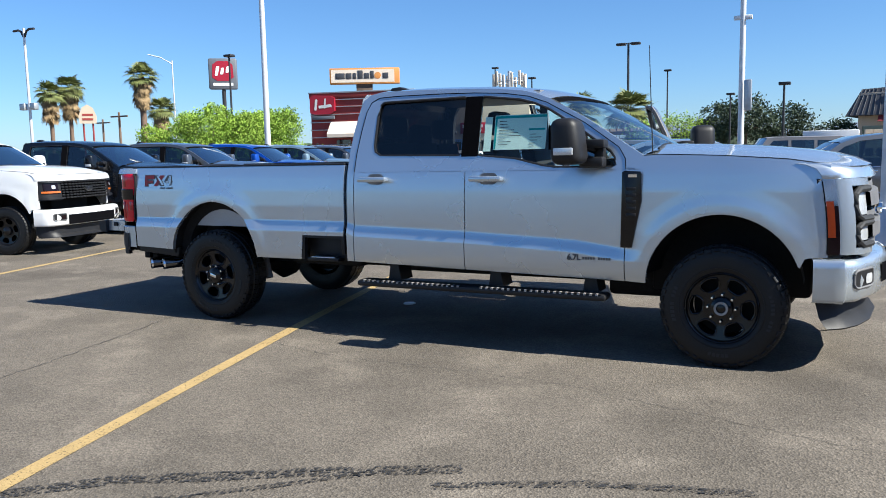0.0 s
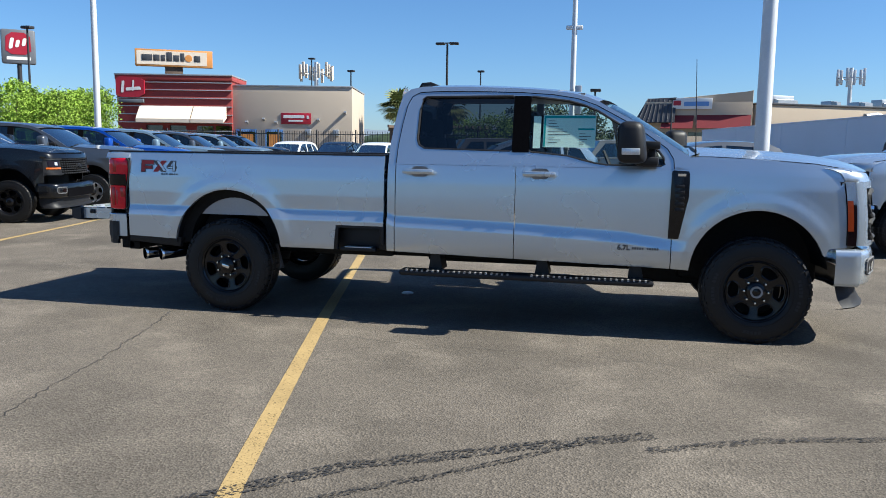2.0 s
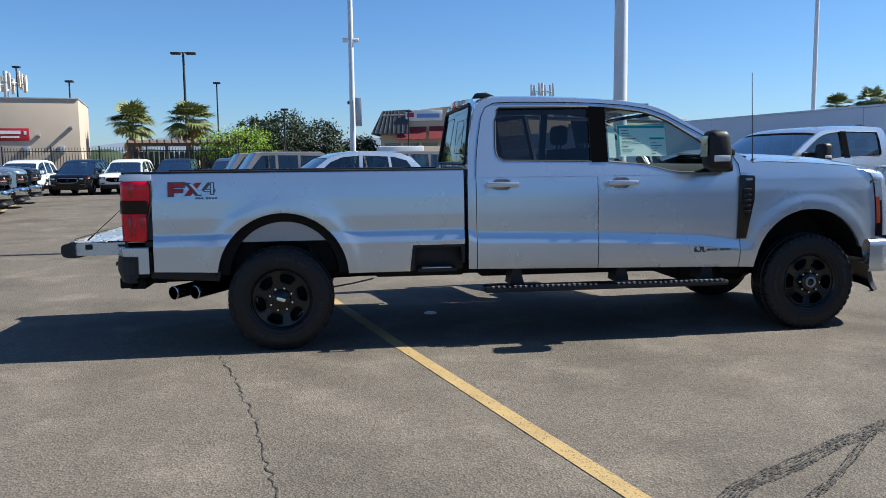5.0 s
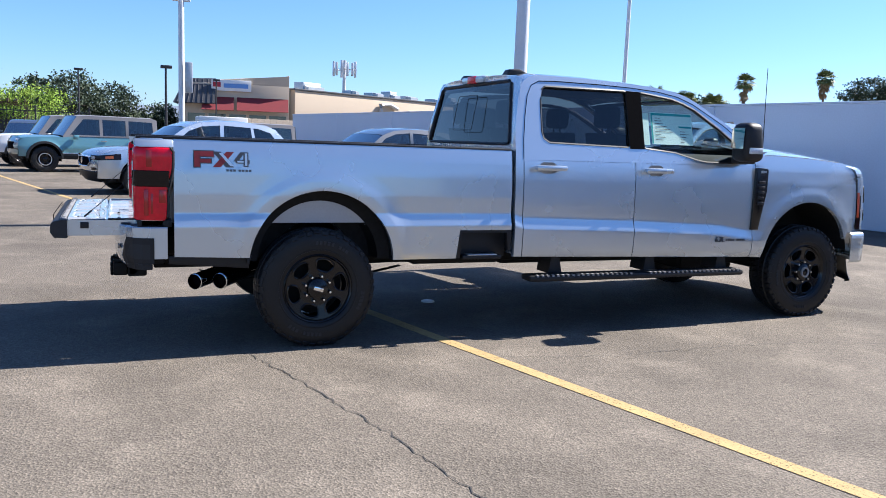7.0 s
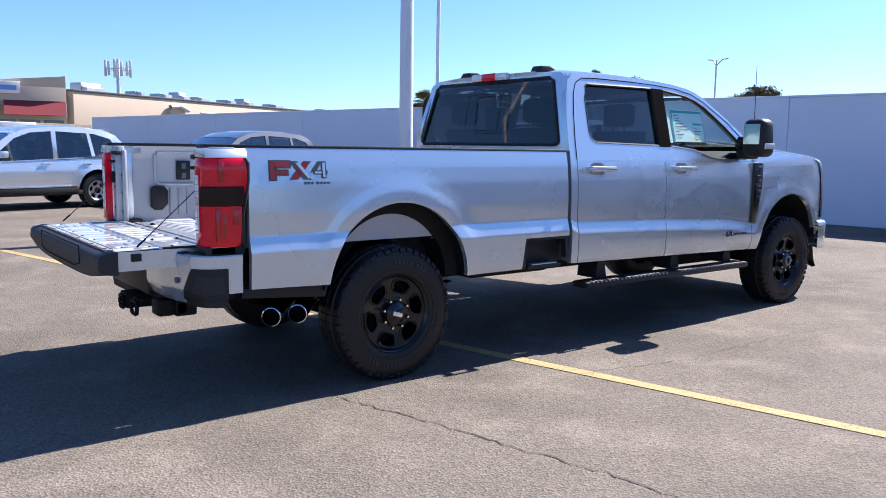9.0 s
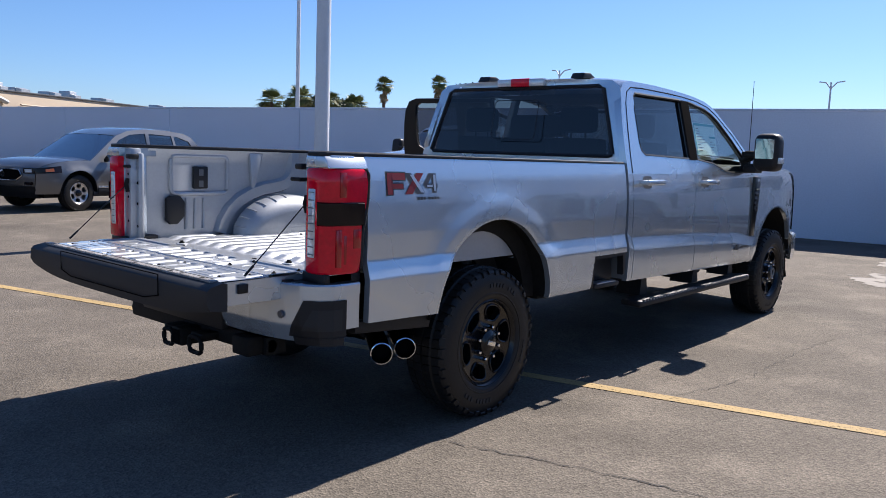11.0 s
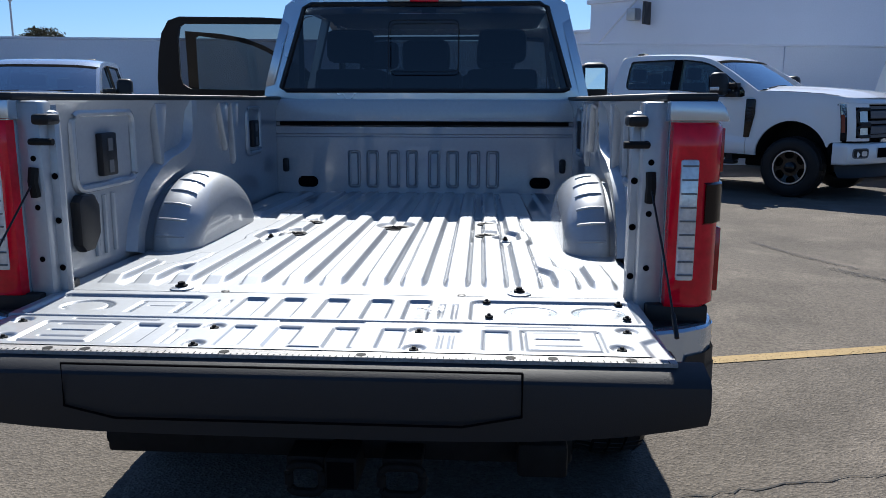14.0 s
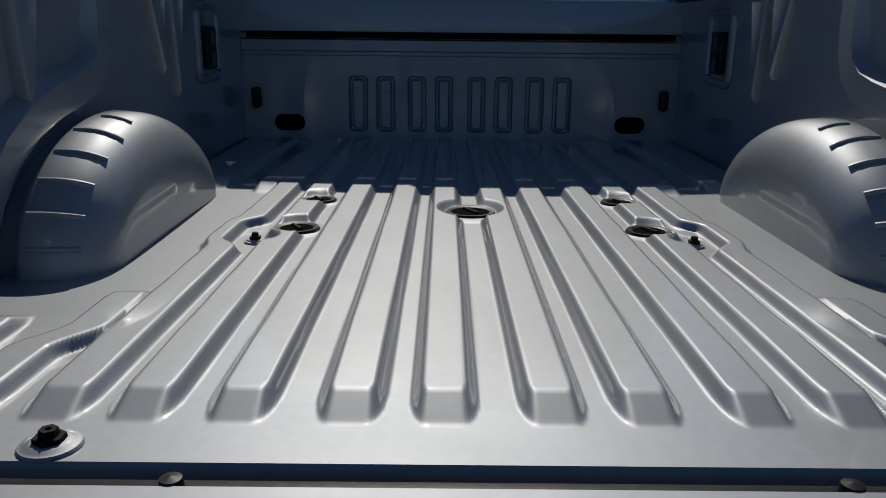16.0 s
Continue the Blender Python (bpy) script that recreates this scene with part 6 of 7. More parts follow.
def suv(at, turn, coat, label, boxy=False, group="", rim=None):
    """A five-door car. x runs forward from the rear axle; boxy: upright, with big tyres and flares."""
    T = thing("suv", at, label, "car", group, turn=turn)
    wb = 2.95 if boxy else 2.85
    R = 0.42 if boxy else 0.37
    hw = 0.965
    arch = [(0.0, R + 0.02, R + 0.07), (wb, R + 0.02, R + 0.07)]
    if boxy:
        belt = lambda x: 1.16
        low = 0.50
        hood = ((2.35, 1.18), (2.6, 1.20), (3.3, 1.17), (3.62, 1.13), (3.70, 1.0))
        top = [(-0.66, 1.16), (-0.64, 1.80), (-0.5, 1.85), (1.7, 1.86), (1.95, 1.83), (2.40, 1.18)]
        wins = [[(-0.50, 1.22), (-0.48, 1.72), (0.32, 1.74), (0.32, 1.22)], [(0.42, 1.22), (0.42, 1.74), (1.16, 1.75), (1.16, 1.22)], [(1.26, 1.22), (1.26, 1.75), (1.75, 1.74), (2.18, 1.22)]]
        rear, nose = -0.72, 3.70
    else:
        belt = lambda x: interp(x, (-0.9, 2.2), (1.10, 0.98))
        low = 0.36
        hood = ((2.30, 1.03), (2.6, 1.085), (3.1, 1.065), (3.42, 1.02), (3.60, 0.965), (3.70, 0.88))
        top = [(-0.92, 1.10), (-0.85, 1.28), (-0.55, 1.58), (-0.3, 1.68), (0.3, 1.735), (0.9, 1.735), (1.4, 1.68), (1.75, 1.56), (2.55, 1.02)]
        wins = [[(-0.60, 1.20), (-0.40, 1.50), (-0.05, 1.60), (0.05, 1.60), (0.02, 1.12)], [(0.10, 1.11), (0.12, 1.61), (0.80, 1.64), (0.86, 1.07)], [(0.95, 1.06), (0.90, 1.64), (1.35, 1.60), (1.68, 1.48), (2.2, 1.06), (2.2, 1.0)]]
        rear, nose = -0.98, 3.72
    def w(x, z):
        q = hw * interp(z, (low, low + 0.15, 0.8, belt(x), 1.75), (0.95, 0.985, 1.0, 0.965, 0.73 if not boxy else 0.87))
        q *= interp(x, (rear, rear + 0.12, rear + 0.5, nose - 0.6, nose - 0.3, nose - 0.12, nose), (0.80, 0.93, 1.0, 1.0, 0.965, 0.91, 0.82) if not boxy else (0.94, 0.98, 1.0, 1.0, 0.985, 0.965, 0.93))
        for ax, az, r in arch:
            q += interp(math.hypot(x - ax, max(0, z - az)), (r, r + 0.05, r + 0.08), (0.02, 0.018, 0.0)) * (1.8 if boxy else 1)
        return q
    topz = lambda x: interp(x, (rear, rear + 0.05), (belt(x) - 0.03, belt(x))) if x < hood[0][0] else min(belt(x) + 0.05, interp(x, [h[0] for h in hood], [h[1] - 0.05 for h in hood]))
    for s in (-1, 1):
        xs = set(np.linspace(rear, nose, 34)) | {ax + r * math.cos(math.pi * k / 18) for ax, az, r in arch for k in range(19)}
        rows = []
        for x in sorted(xs):
            lo = low
            for ax, az, r in arch:
                if abs(x - ax) < r:
                    lo = max(lo, az + math.sqrt(r * r - (x - ax) ** 2))
            rows.append([(x, s * w(x, z), z) for z in (min(max(z, lo), topz(x)) for z in (low, low + 0.07, 0.55, 0.62, 0.7, 0.78, 0.84, 0.9, 0.97, 1.05, 1.12, 1.2))])
        part("body_side", sheet(B(), rows), coat, T)
        part("door_cladding", box(B(), R + 0.08, wb - R - 0.08, *sorted((s * (hw - 0.03), s * (hw + 0.008))), low - 0.02, low + 0.10, 0.012), PLASTIC, T)
        part("bright_strip", box(B(), R + 0.12, wb - R - 0.1, *sorted((s * (hw - 0.03), s * (hw + 0.013))), low + 0.105, low + 0.13, 0.004), CHROME, T)
        part("window_trim", tube(B(), [(x, s * (w(min(x, 2.3), belt(x)) + 0.004), belt(x) + 0.012) for x in np.linspace(top[0][0] + 0.3, 2.0, 9)], 0.009, 6), CHROME if not boxy else PLASTIC, T)
        part("sill", box(B(), 0.35, wb - 0.35, *sorted((s * 0.86, s * 0.955)), low - 0.06, low + 0.03, 0.01), PLASTIC, T)
        fr = outline(B(), [top + [(top[-1][0], belt(2) - 0.05), (top[0][0], belt(0) - 0.02)]] + wins, lambda x, z: (x, s * w(min(x, 2.3), z), z))
        lip(fr, (0, -s * 0.04, 0))
        part("cabin_side", fr, HARDTOP if boxy else coat, T)
        for loop in wins:
            o = part("side_window", outline(B(), [loop], lambda x, z: (x, s * (w(min(x, 2.3), z) - 0.015), z)), FAR_GLASS, T)
            o.visible_shadow = False
        for ax, az, r in arch:
            part("wheel_liner", lathe(B(), [(r + 0.01, s * 0.93), (r, s * 0.6), (0.1, s * 0.58)], (ax, 0, az), "y", 16, -10, 190), CHASSIS, T)
            o = wheel(T, ax, s * 0.83, s, rim or (RIM_BLACK if boxy else ALLOY), False)
            if boxy:
                part("fender_flare", lathe(B(), [(r - 0.005, s * 0.93), (r - 0.005, s * 1.02), (r + 0.06, s * 1.015), (r + 0.075, s * 0.95)], (ax, 0, az), "y", 16, 0, 180), PLASTIC, T)
                part("rim_ring", lathe(B(), [(0.20, s * 0.975), (0.20, s * 0.985), (0.175, s * 0.985), (0.175, s * 0.975)], (ax, 0, R), "y", 24), ALLOY, T)
            o.location.z = R
            o.scale = (R / 0.415, 0.85, R / 0.415)
        part("door_mirror", box(B(), 1.95, 2.12, *sorted((s * 0.97, s * 1.14)), 1.08, 1.22, 0.03), coat, T)
        b = B()
        for hx in (0.15, 1.05):
            box(b, hx, hx + 0.2, *sorted((s * 0.955, s * 0.985)), 0.93 if not boxy else 1.03, 0.965 if not boxy else 1.065, 0.008)
        part("door_handle", b, CHROME, T)
        zl = 0.78 if not boxy else 0.95
        if boxy:
            part("headlamp", prism(B(), [(nose - 0.05, zl - 0.1), (nose + 0.01, zl - 0.1), (nose + 0.01, zl + 0.1), (nose - 0.05, zl + 0.1)], "y", s * 0.55, s * 0.80, 0.01), CLEAR_LENS, T)
        else:
            def cheek(xs, us_, z0, z1, out, rise=0.0):
                """A patch that wraps the front corner: along the side, then along the nose."""
                rows = []
                for k in (0.0, 0.5, 1.0):
                    row = []
                    for i, x in enumerate(xs):
                        z = z0 + (z1 - z0) * k + rise * (1 - i / max(1, len(xs) - 1)) * (0.4 + 0.6 * k)
                        row.append((x, s * (w(x, z) + out), z))
                    for u in us_:
                        z = z0 + (z1 - z0) * k - 0.02 * (1 - u)
                        row.append((nose - 0.03 + 0.09 * (1 - u * u) + 0.045 + out, s * u * w(nose, z), z))
                    rows.append(row)
                return sheet(B(), rows)
            lamp = part("headlamp", cheek(np.linspace(nose - 0.46, nose - 0.02, 7), (0.97, 0.88, 0.76, 0.66), 0.765, 0.87, 0.008, 0.05), DARK_LENS, T)
            part("lamp_lens", cheek((), (0.93, 0.86, 0.78, 0.72), 0.785, 0.845, 0.014), CLEAR_LENS, lamp)
            part("amber_lens", cheek(np.linspace(nose - 0.30, nose - 0.14, 3), (), 0.80, 0.85, 0.012, 0.02), AMBER, lamp)
            part("fog_lamp", cheek((), (0.95, 0.88, 0.80, 0.70), 0.545, 0.60, 0.010), DARK_LENS, T)
            part("bright_strip", cheek((), (0.96, 0.88, 0.80, 0.68), 0.525, 0.54, 0.014), CHROME, T)
        part("tail_lamp", box(B(), rear - 0.02, rear + 0.18, *sorted((s * 0.62, s * 0.86)), belt(0) - 0.16, belt(0) - 0.02, 0.02), RED_LENS, T)
    us = np.linspace(-1, 1, 11)
    part("bonnet", sheet(B(), [[(x + 0.06 * (1 - u * u) * interp(x, (2.4, nose), (0, 1)), u * w(x, z - 0.06) * 0.97, z - 0.05 * u ** 4) for u in us] for x, z in hood]), coat, T)
    zn = hood[-1][1]
    part("front_face", sheet(B(), [[(nose - 0.03 + 0.09 * (1 - u * u) + q, u * w(nose, z), z) for u in us] for z, q in ((zn, 0.0), (zn - 0.04, 0.03), (zn - 0.15, 0.045), (0.6, 0.05), (low, -0.02), (low - 0.08, -0.1))]), coat, T)
    gw = 0.50 if not boxy else 0.72
    gx = lambda u, o: nose - 0.03 + 0.09 * (1 - (u * gw / 0.79) ** 2) + 0.05 + o
    part("grille", sheet(B(), [[(gx(u, 0.008), u * gw * q, z) for u in us] for z, q in ((0.62 if not boxy else 0.80, 0.72), (0.72, 1.0), (zn - 0.05, 0.86))]), DARK, T)
    if not boxy:
        loop = [(gx(u, 0.012), u * gw, z) for u, z in ((-0.72, 0.62), (-1.0, 0.72), (-0.86, zn - 0.05), (0.0, zn - 0.045), (0.86, zn - 0.05), (1.0, 0.72), (0.72, 0.62), (0.0, 0.615))]
        part("grille_frame", tube(B(), loop + loop[:1], 0.012, 6, cap=False), CHROME, T)
        part("grille_emblem", lathe(B(), [(0.0, 0.0), (0.075, 0.0), (0.075, -0.02)], (gx(0, 0.03), 0, 0.74), "x", 20), CHROME, T)
    part("lower_front", sheet(B(), [[(nose - 0.03 + 0.09 * (1 - u * u) + q, u * (w(nose, z) + 0.012), z) for u in us] for z, q in ((0.50 if not boxy else 0.74, 0.052), (low + 0.03, 0.012), (low - 0.085, -0.085))]), PLASTIC, T)
    ri = [q for q in top if q[1] > 1.5] if not boxy else top[1:5]
    part("roof", sheet(B(), [[(x, u * w(min(x, 2.3), z), z + 0.03 * (1 - u ** 4)) for u in us] for x, z in ri]), HARDTOP if boxy else coat, T)
    x0, z0 = ri[-1]
    o = part("windscreen", sheet(B(), [[(x0 + (top[-1][0] - x0) * k + 0.06 * (1 - u * u), u * (w(2.2, z0 + (top[-1][1] - z0) * k) - 0.03), z0 + (top[-1][1] - z0) * k + 0.03 * (1 - u ** 4)) for u in us] for k in (0.02, 0.5, 1.0)]), FAR_SCREEN, T)
    o.visible_shadow = False
    x1, z1 = ri[0]
    part("rear_window", sheet(B(), [[(x1 + (top[0][0] - x1) * k - 0.03, u * (w(0, z1 + (top[0][1] - z1) * k) - 0.04), z1 + (top[0][1] - z1) * k) for u in us] for k in (0.0, 1.0)]), FAR_GLASS, T)
    part("tail_face", sheet(B(), [[(rear - 0.03 * (1 - u * u), u * w(rear, z) , z) for u in us] for z in (belt(0), 0.8, 0.6, low)]), coat, T)
    c = B()
    box(c, rear + 0.1, nose - 0.2, -0.75, 0.75, low - 0.08, low + 0.06)
    part("underbody", c, CHASSIS, T)
    for x, ys in ((1.15, (-0.4, 0.4)), (0.25, (-0.4, 0.4))):
        for y in ys:
            b = B()
            seat(b, x, y, 0.5, 0.5)
            headrest(b, x - 0.32, y, 1.25)
            part("seat", b, SEAT, T)
    part("dashboard", box(B(), 1.75, 2.2, -0.8, 0.8, 0.75, 0.98, 0.03), SEAT, T)
    if boxy:
        part("spare_wheel_cover", lathe(B(), [(0.0, -0.12), (0.36, -0.10), (0.38, 0.0), (0.36, 0.08)], (rear - 0.05, 0, 0.95), "x", 24), RUBBER, T)
    return T


cR, sR = math.cos(radians(180 + ROW)), math.sin(radians(180 + ROW))
def by_front_left(x, y, wb):
    """The rear axle's place for a car that faces the aisle, from its front left wheel."""
    return (x - (wb * cR - 0.85 * sR), y - (wb * sR + 0.85 * cR), 0)


suv(by_front_left(-0.8, 13.0, 2.85), 180 + ROW, SILVER, "silver crossover with bright alloy wheels")
suv(by_front_left(3.95, 12.7, 2.85), 180 + ROW, GUNMETAL, "grey metallic crossover parked near the white wall")
suv(by_front_left(-3.4, 22.3, 2.95), 180 + ROW, TEAL_PAINT, "teal boxy off-roader with black tyres", boxy=True)
suv(by_front_left(-4.4, 25.9, 2.95), 180 + ROW, WHITE, "white boxy off-roader in the row", boxy=True)
suv(by_front_left(1.6, 23.2, 2.95), 180 + ROW, GREY_PAINT, "grey boxy off-roader in the row", boxy=True)
for x, y, c, t in ((-14.9, 34.5, WHITE, "white"), (-12.4, 35.3, BLACK_PAINT, "black"), (-10.3, 35.9, WHITE, "white"), (-7.9, 36.3, BLACK_PAINT, "black"), (-5.2, 36.8, GREY_PAINT, "dark grey")):
    suv((x, y + 1.6, 0), 270, c, t + " crossover parked along the iron fence", group="cars along the fence")


# ---- walls and fence ----
def wall_at(y):
    return 13.8 - 0.18 * y


TILT_W = math.degrees(math.atan2(1, -0.18))
W = thing("boundary_wall", (wall_at(-12), -12, 0), "long white painted block wall with vertical joints", "wall", kind="structure", turn=TILT_W)
n, length = 9, 5.4
for k in range(n):
    part("wall_panel", box(B(), k * length + 0.008, (k + 1) * length - 0.008, -0.2, 0.0, 0.0, 2.55, 0.006, 1), STUCCO_WHITE, W)
    part("wall_cap", box(B(), k * length, (k + 1) * length, -0.22, 0.02, 2.553, 2.60, 0.008, 1), STUCCO_WHITE, W)
part("wall_core", box(B(), 0.1, n * length - 0.1, -0.17, -0.03, 0.0, 2.5), STUCCO_WHITE, W)
W2 = thing("block_wall", (5.6, 42.0, 0), "low tan block wall beyond the car park", "wall", kind="structure", turn=12)
for r in range(6):
    for k in range(16):
        part("block", box(B(), k * 0.4 + (0.2 if r % 2 else 0), k * 0.4 + 0.39 + (0.2 if r % 2 else 0), 0, 0.2, r * 0.4 + 0.004, r * 0.4 + 0.392, 0.006, 1), STUCCO_TAN, W2)
tr = thing("box_trailer", (2.9, 38.8, 0), "plain white box trailer beside the tan wall", "trailer")
part("trailer_body", box(B(), 0, 2.6, 0, 2.2, 0.55, 2.35, 0.05), SIGN_WHITE, tr)
for x in (0.6, 2.0):
    o = wheel(tr, x, -0.02 + 0.1, -1, ALLOY, False)
F = thing("iron_fence", (-30, 38.5, 0), "black iron picket fence behind the parked cars", "fence", turn=2)
post = box(B(), -0.04, 0.04, -0.04, 0.04, 0, 2.5, 0.006, 1)
first = part("fence_post", post, POLE_DARK, F)
for k in range(1, 12):
    o = new("fence_post", first.data)
    o.parent, o.location = F, (k * 2.5, 0, 0)
pick = box(B(), -0.012, 0.012, -0.012, 0.012, 0.1, 2.42)
first = part("picket", pick, POLE_DARK, F)
for k in range(1, 176):
    if (k % 16):
        o = new("picket", first.data)
        o.parent, o.location = F, (k * 0.156, 0, 0)
for z in (0.3, 2.2):
    part("fence_rail", box(B(), 0, 27.5, -0.02, 0.02, z, z + 0.045), POLE_DARK, F)


# ---- buildings ----
J = thing("restaurant", (-36.62, 50.37, 0), "maroon panelled restaurant with cream awnings and metal bands", "building", turn=14)
part("wall", box(B(), 0, 9.2, 0, 5, 0, 6.6, 0.02), BRICK_RED, J)
part("parapet", box(B(), -0.1, 9.3, -0.12, 5.1, 6.6, 6.98, 0.03), BRICK_RED, J)
part("coping", box(B(), -0.14, 9.34, -0.16, 5.14, 6.98, 7.1, 0.02), GALV, J)
for z in (2.55, 3.2, 3.85, 4.5, 5.15, 5.8, 6.4):
    part("metal_band", box(B(), -0.06, 9.26, -0.10, -0.002, z, z + 0.07, 0.01), GALV, J)
b = outline(B(), [[(0.05, 5.35), (0.5, 5.2), (1.85, 5.2), (2.28, 5.5), (2.3, 6.55), (1.95, 6.75), (0.4, 6.85), (0.05, 6.65)]], lambda u, v: (u, -0.32, v))
lip(b, (0, 0.3, 0))
lg = part("logo_panel", b, SIGN_RED, J, "red eight-sided sign panel")
part("logo_plate", box(B(), 0.2, 2.2, -0.3, -0.02, 4.78, 5.08, 0.03), SIGN_DARK, lg)
part("logo_stroke", outline(B(), [rounded(0.85, 2.05, 5.85, 6.1, 0.1)], lambda u, v: (u, -0.34, v + 0.14 * math.sin(u * 5))), SIGN_WHITE, lg)
part("logo_stroke", outline(B(), [rounded(0.5, 0.72, 5.55, 6.5, 0.1)], lambda u, v: (u + 0.12 * (v - 6), -0.342, v)), SIGN_WHITE, lg)
part("logo_stroke", outline(B(), [rounded(1.35, 1.5, 5.7, 6.55, 0.07)], lambda u, v: (u + 0.1 * (v - 6), -0.344, v)), SIGN_WHITE, lg)
for x0, x1 in ((1.85, 6.1), (6.18, 8.8)):
    b = sheet(B(), [[(x, y, z) for x in (x0, x1)] for y, z in ((-0.14, 4.55), (-1.2, 3.5), (-1.2, 3.22))])
    aw = part("awning", thick(b, 0.03), AWNING, J, "cream canvas awning")
    for x in (x0 + 0.02, x1 - 0.02):
        part("awning_cheek", prism(B(), [(-0.14, 4.5), (-1.18, 3.47), (-1.18, 3.24), (-0.14, 3.6)], "x", x - 0.015, x + 0.015), AWNING, aw)
for x in (2.3, 4.2, 6.4, 7.9):
    part("window", box(B(), x, x + 1.3, -0.05, 0.02, 0.9, 3.0), FAR_GLASS, J)
M = thing("market_building", (-27.95, 52.95, 0), "plain beige stucco shop building with flat roof", "building", turn=12)
part("wall", box(B(), 0, 9.9, 0, 9.0, 0, 6.25, 0.02), STUCCO_BEIGE, M)
part("parapet_cap", box(B(), -0.05, 9.95, -0.05, 9.05, 6.25, 6.37, 0.01), GALV, M)
bn = part("banner", box(B(), 4.1, 6.55, -0.06, -0.01, 3.25, 4.15, 0.01), SIGN_RED, M, "red banner with pale writing")
for k, (a, b_) in enumerate(((4.3, 6.0), (4.7, 5.9), (6.2, 6.38))):
    part("writing_bar", box(B(), a, b_, -0.075, -0.062, (3.74, 3.46, 3.7)[k], (3.98, 3.58, 3.95)[k]), SIGN_WHITE, bn)
for x, w_ in ((0.5, 1.5), (2.9, 1.25)):
    w = part("window", box(B(), x, x + w_, -0.06, 0.0, 0.9, 2.6), FAR_GLASS, M)
    part("window_frame", box(B(), x - 0.1, x + w_ + 0.1, -0.1, -0.03, 2.6, 2.8), SIGN_BLUE, w)
    for a in (x - 0.1, x + w_):
        part("window_frame", box(B(), a, a + 0.1, -0.1, -0.03, 0.9, 2.6), SIGN_BLUE, w)
    part("window_poster", box(B(), x + 0.2, x + w_ - 0.2, -0.08, -0.062, 1.0, 2.4), SIGN_ORANGE, w)
for x, z in ((1.2, 3.35), (2.6, 3.6), (3.6, 3.35), (7.05, 3.6), (9.25, 4.2)):
    part("wall_lamp", prism(B(), [(-0.3, z + 0.02), (0, z - 0.1), (0, z + 0.12), (-0.26, z + 0.14)], "x", x, x + 0.2), GALV, M)
for x in (6.1, 8.4):
    part("meter_box", box(B(), x, x + 0.45, -0.35, 0.0, 2.35, 2.85, 0.03), GALV, M)
S1 = thing("roof_sign", (-41.0, 59.6, 0), "tall orange and cream shop sign on a brown post", "sign", turn=28)
part("sign_post", box(B(), 2.6, 4.2, 0.2, 0.5, 0, 8.8, 0.02), WOOD, S1)
bd = part("sign_board", box(B(), 0, 6.9, 0, 0.7, 8.7, 10.25, 0.04), SIGN_ORANGE, S1)
part("sign_face", box(B(), 0.15, 6.4, -0.02, 0.0, 8.85, 10.1), AWNING, bd)
for k, (w_, h) in enumerate(((0.9, 0.55), (0.55, 0.55), (0.35, 0.55), (0.5, 0.8), (0.5, 0.55), (0.35, 0.75))):
    x = 0.6 + sum((1.02, 0.68, 0.48, 0.62, 0.62, 0.5)[:k])
    part("sign_stroke", box(B(), x, x + w_, -0.05, -0.022, 9.2, 9.2 + h, 0.03), BADGE_GREY, bd)
part("sign_fruit", lathe(B(), [(0.0, -0.03), (0.33, -0.02), (0.33, 0.02)], (4.75, -0.03, 9.5), "y", 18), SIGN_ORANGE, bd)
part("sign_stroke", box(B(), 5.25, 5.8, -0.05, -0.022, 9.2, 9.75, 0.03), BADGE_GREY, bd)
S2 = thing("pole_sign", (-35.3, 38.2, 0), "pole sign with red badge on a grey panel", "sign", turn=38)
part("sign_pole", lathe(B(), [(0.16, 0), (0.14, 6.6)], (0, 0.2, 0), "z", 12), POLE_DARK, S2)
bd = part("sign_box", box(B(), -1.0, 1.0, -0.05, 0.4, 6.55, 8.75, 0.12), SIGN_DARK, S2)
b = outline(B(), [[(-0.75, 7.4), (-0.4, 7.15), (0.4, 7.15), (0.75, 7.4), (0.7, 8.3), (0.35, 8.55), (-0.35, 8.55), (-0.7, 8.3)]], lambda u, v: (u, -0.07, v))
part("sign_badge", b, SIGN_RED, bd)
for k in range(3):
    part("sign_stroke", outline(B(), [rounded(-0.5 + 0.36 * k, -0.28 + 0.36 * k, 7.5 + 0.1 * k, 8.2 - 0.12 * (k % 2), 0.09)], lambda u, v: (u + 0.2 * (v - 7.85), -0.085, v)), SIGN_WHITE, bd)
part("writing_bar", box(B(), -0.7, 0.7, -0.07, -0.055, 6.8, 7.0), SIGN_WHITE, bd)
S3 = thing("round_top_sign", (-49.1, 37.7, 0), "small cream sign with rounded top on two posts", "sign", turn=48)
b = outline(B(), [[(-0.62, 4.6), (0.62, 4.6), (0.66, 5.2), (0.4, 5.85), (0.0, 6.1), (-0.4, 5.85), (-0.66, 5.2)]], lambda u, v: (u, 0, v))
bd = part("sign_board", thick(b, 0.15), STUCCO_TAN, S3)
for u in (-0.35, 0.35):
    part("sign_pole", lathe(B(), [(0.07, 0), (0.07, 4.7)], (u, 0.06, 0), "z", 10), BRICK_RED, S3)
for k in range(2):
    part("writing_bar", box(B(), -0.4, 0.4, -0.17, -0.155, 4.85 + 0.35 * k, 5.02 + 0.35 * k), BRICK_RED, bd)
C = thing("strip_mall", (5.6, 85.2, 0), "tan strip mall with slate mansard corner and maroon awnings", "building", turn=-9)
C.matrix_basis = C.matrix_basis @ Matrix.Diagonal((1.08, 1.3, 1.32, 1))
part("wall", box(B(), 0, 10.4, 0, 10, 0, 5.2, 0.02), STUCCO_TAN, C)
